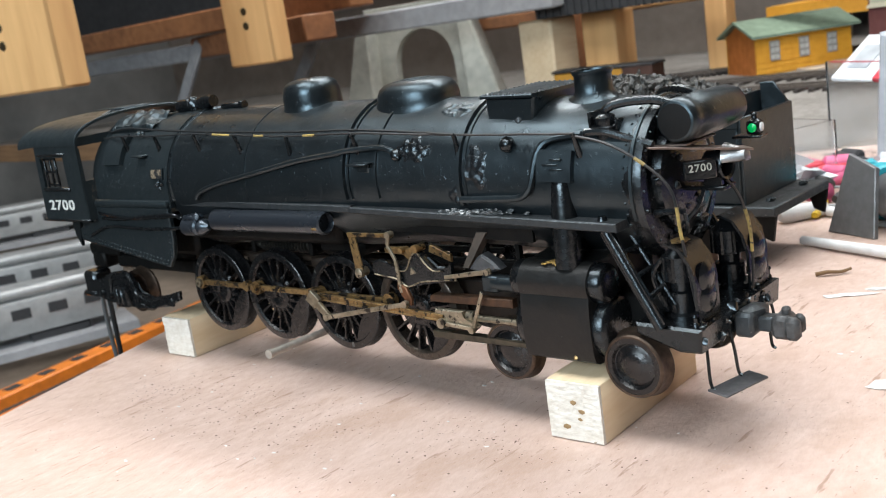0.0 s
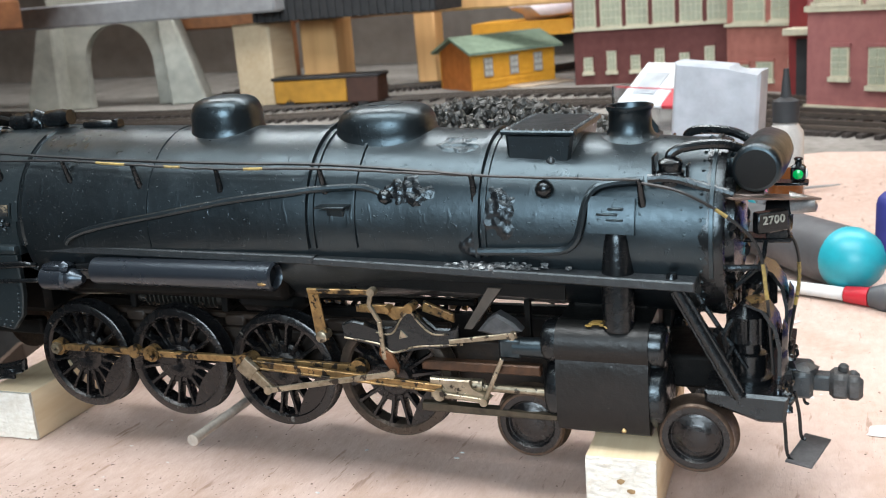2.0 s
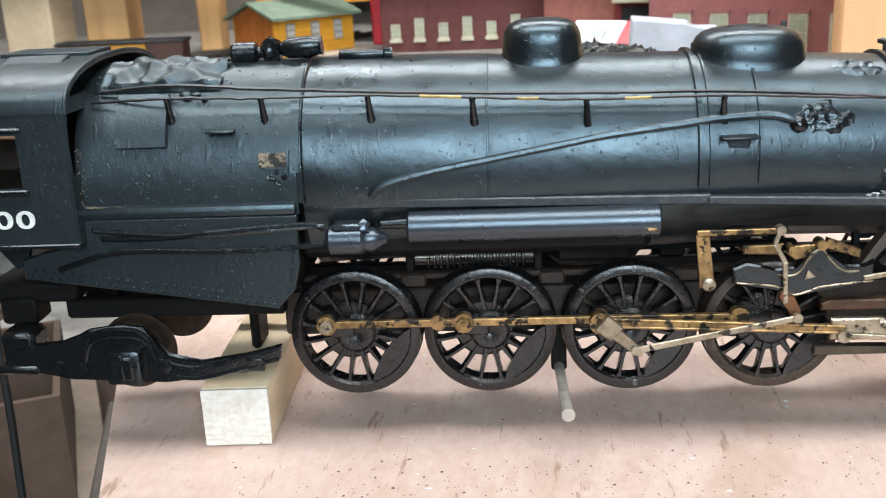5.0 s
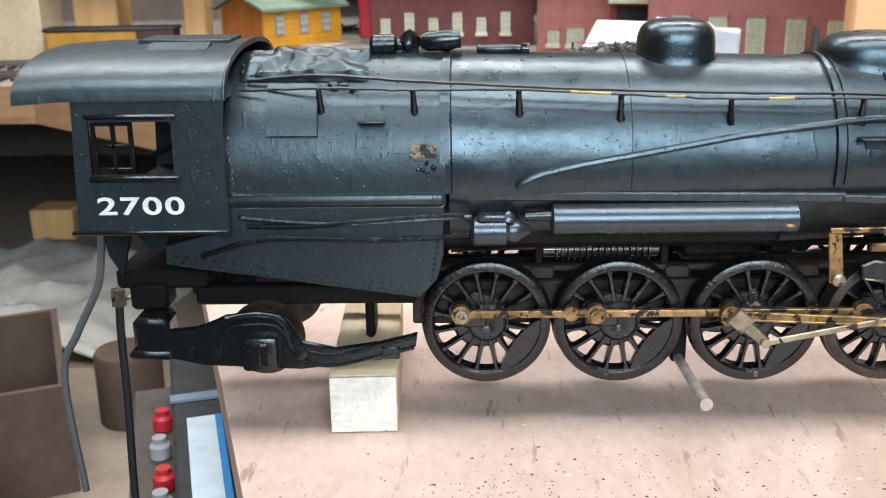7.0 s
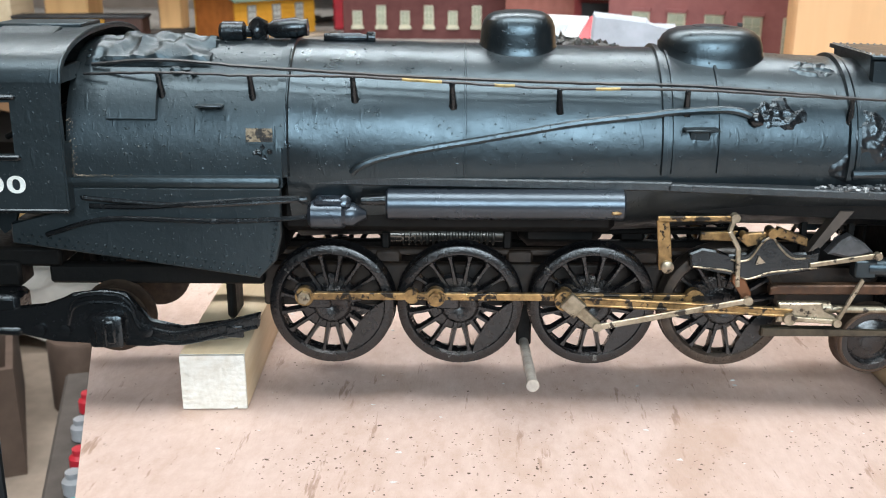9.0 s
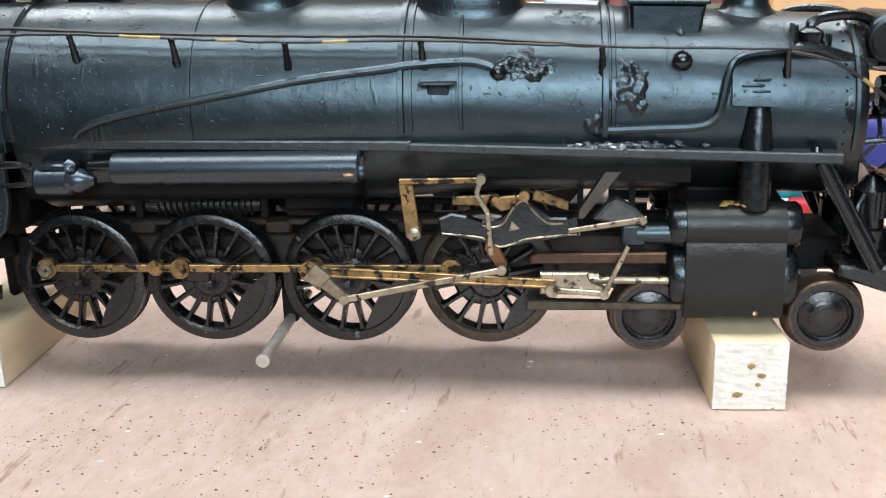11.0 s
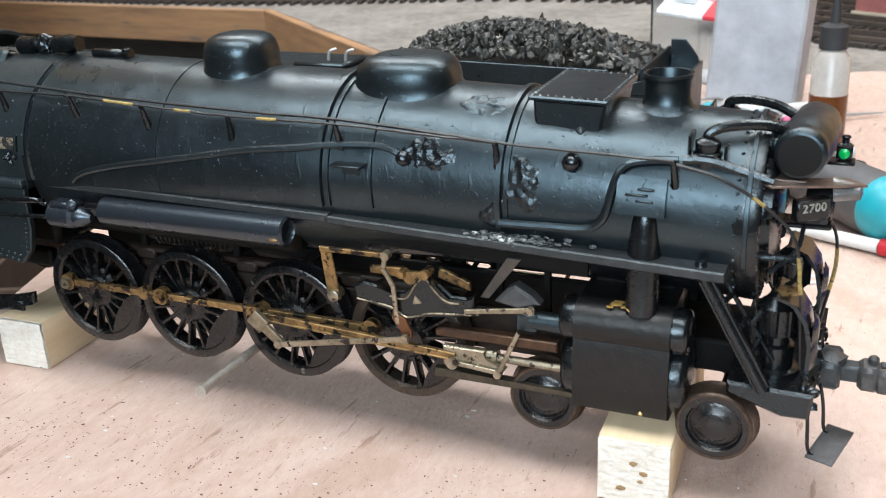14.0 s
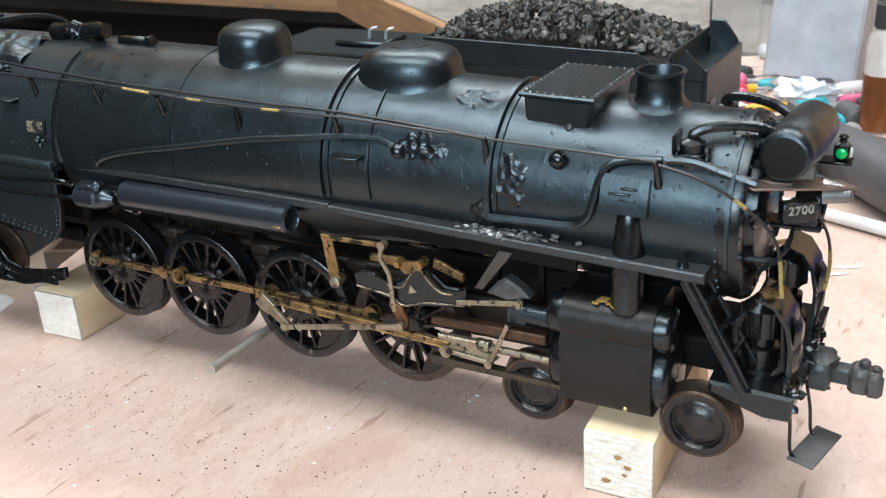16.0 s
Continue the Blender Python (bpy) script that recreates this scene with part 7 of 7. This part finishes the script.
part("trailing_lead", tube(B(), [(-0.1560, -0.0050, 0.0665), (-0.1640, -0.0060, 0.0620), (-0.1655, -0.0060, 0.0520), (-0.1680, -0.0060, 0.0400), (-0.1760, -0.0060, 0.0250), (-0.1820, -0.0060, 0.0100), (-0.1800, -0.0060, -0.0300)], 0.0012, 8), mat("grey_lead", (0.10, 0.10, 0.10), 0.5, scale=300), loco)

# ---- the two wood blocks ----
def wood_block(x0, x1, y0, y1, h, holes, rz):
    blk = thing("wood_block", "short sawn pale pine block with a rough end on the bench", "wood block", ((x0 + x1) / 2, y0, 0), rz, "blocks under the locomotive")
    w = (x1 - x0) / 2
    part("timber", box(B(), (-w, 0.0008, 0), (w, y1 - y0, h), 0.0007, seg=2), WOOD, blk)
    bm = B()
    n, m_ = 46, 44
    saw = lambda i, j: noise.noise(Vector((i * 0.10, j * 0.55, x0 * 90))) + 0.7 * noise.noise(Vector((i * 0.5, j * 0.4, x0 * 50 + 7))) - 0.8 * (noise.noise(Vector((i * 0.2, j * 0.05, x0 * 30))) > 0.42)
    g = [[bm.verts.new((-w + 0.0002 + (2 * w - 0.0004) * i / n, -0.0002 * (1.2 + saw(i, j)), 0.0004 + (h - 0.0008) * j / m_)) for i in range(n + 1)] for j in range(m_ + 1)]
    for j in range(m_):
        for i in range(n):
            bm.faces.new((g[j][i], g[j][i + 1], g[j + 1][i + 1], g[j + 1][i]))
    rim = [e for e in bm.edges if e.is_boundary]
    ex = bmesh.ops.extrude_edge_only(bm, edges=rim)
    for v in [q for q in ex["geom"] if isinstance(q, bmesh.types.BMVert)]:
        v.co.y = 0.0012
    part("sawn_end", bm, WOOD_END, blk, "chalky white sawn end grain")
    bm = B()
    for dx, z, r in holes:
        lump(bm, (dx, -0.0004, z), r, int(z * 1e4), 1, (1.2, 0.25, 0.8))
    if holes:
        part("worm_holes", bm, mat("brown_hole", (0.36, 0.23, 0.11), 0.9, scale=400), blk)
    return blk
wood_block(-0.0958, -0.0760, 0.0020, 0.0680, 0.0183, [], 3)
wood_block(0.1250, 0.1443, 0.0005, 0.0640, 0.0194, [(0.0000, 0.0128, 0.0011), (0.0028, 0.0102, 0.0011), (0.0020, 0.0076, 0.0007), (-0.0032, 0.0046, 0.0012)], 3)
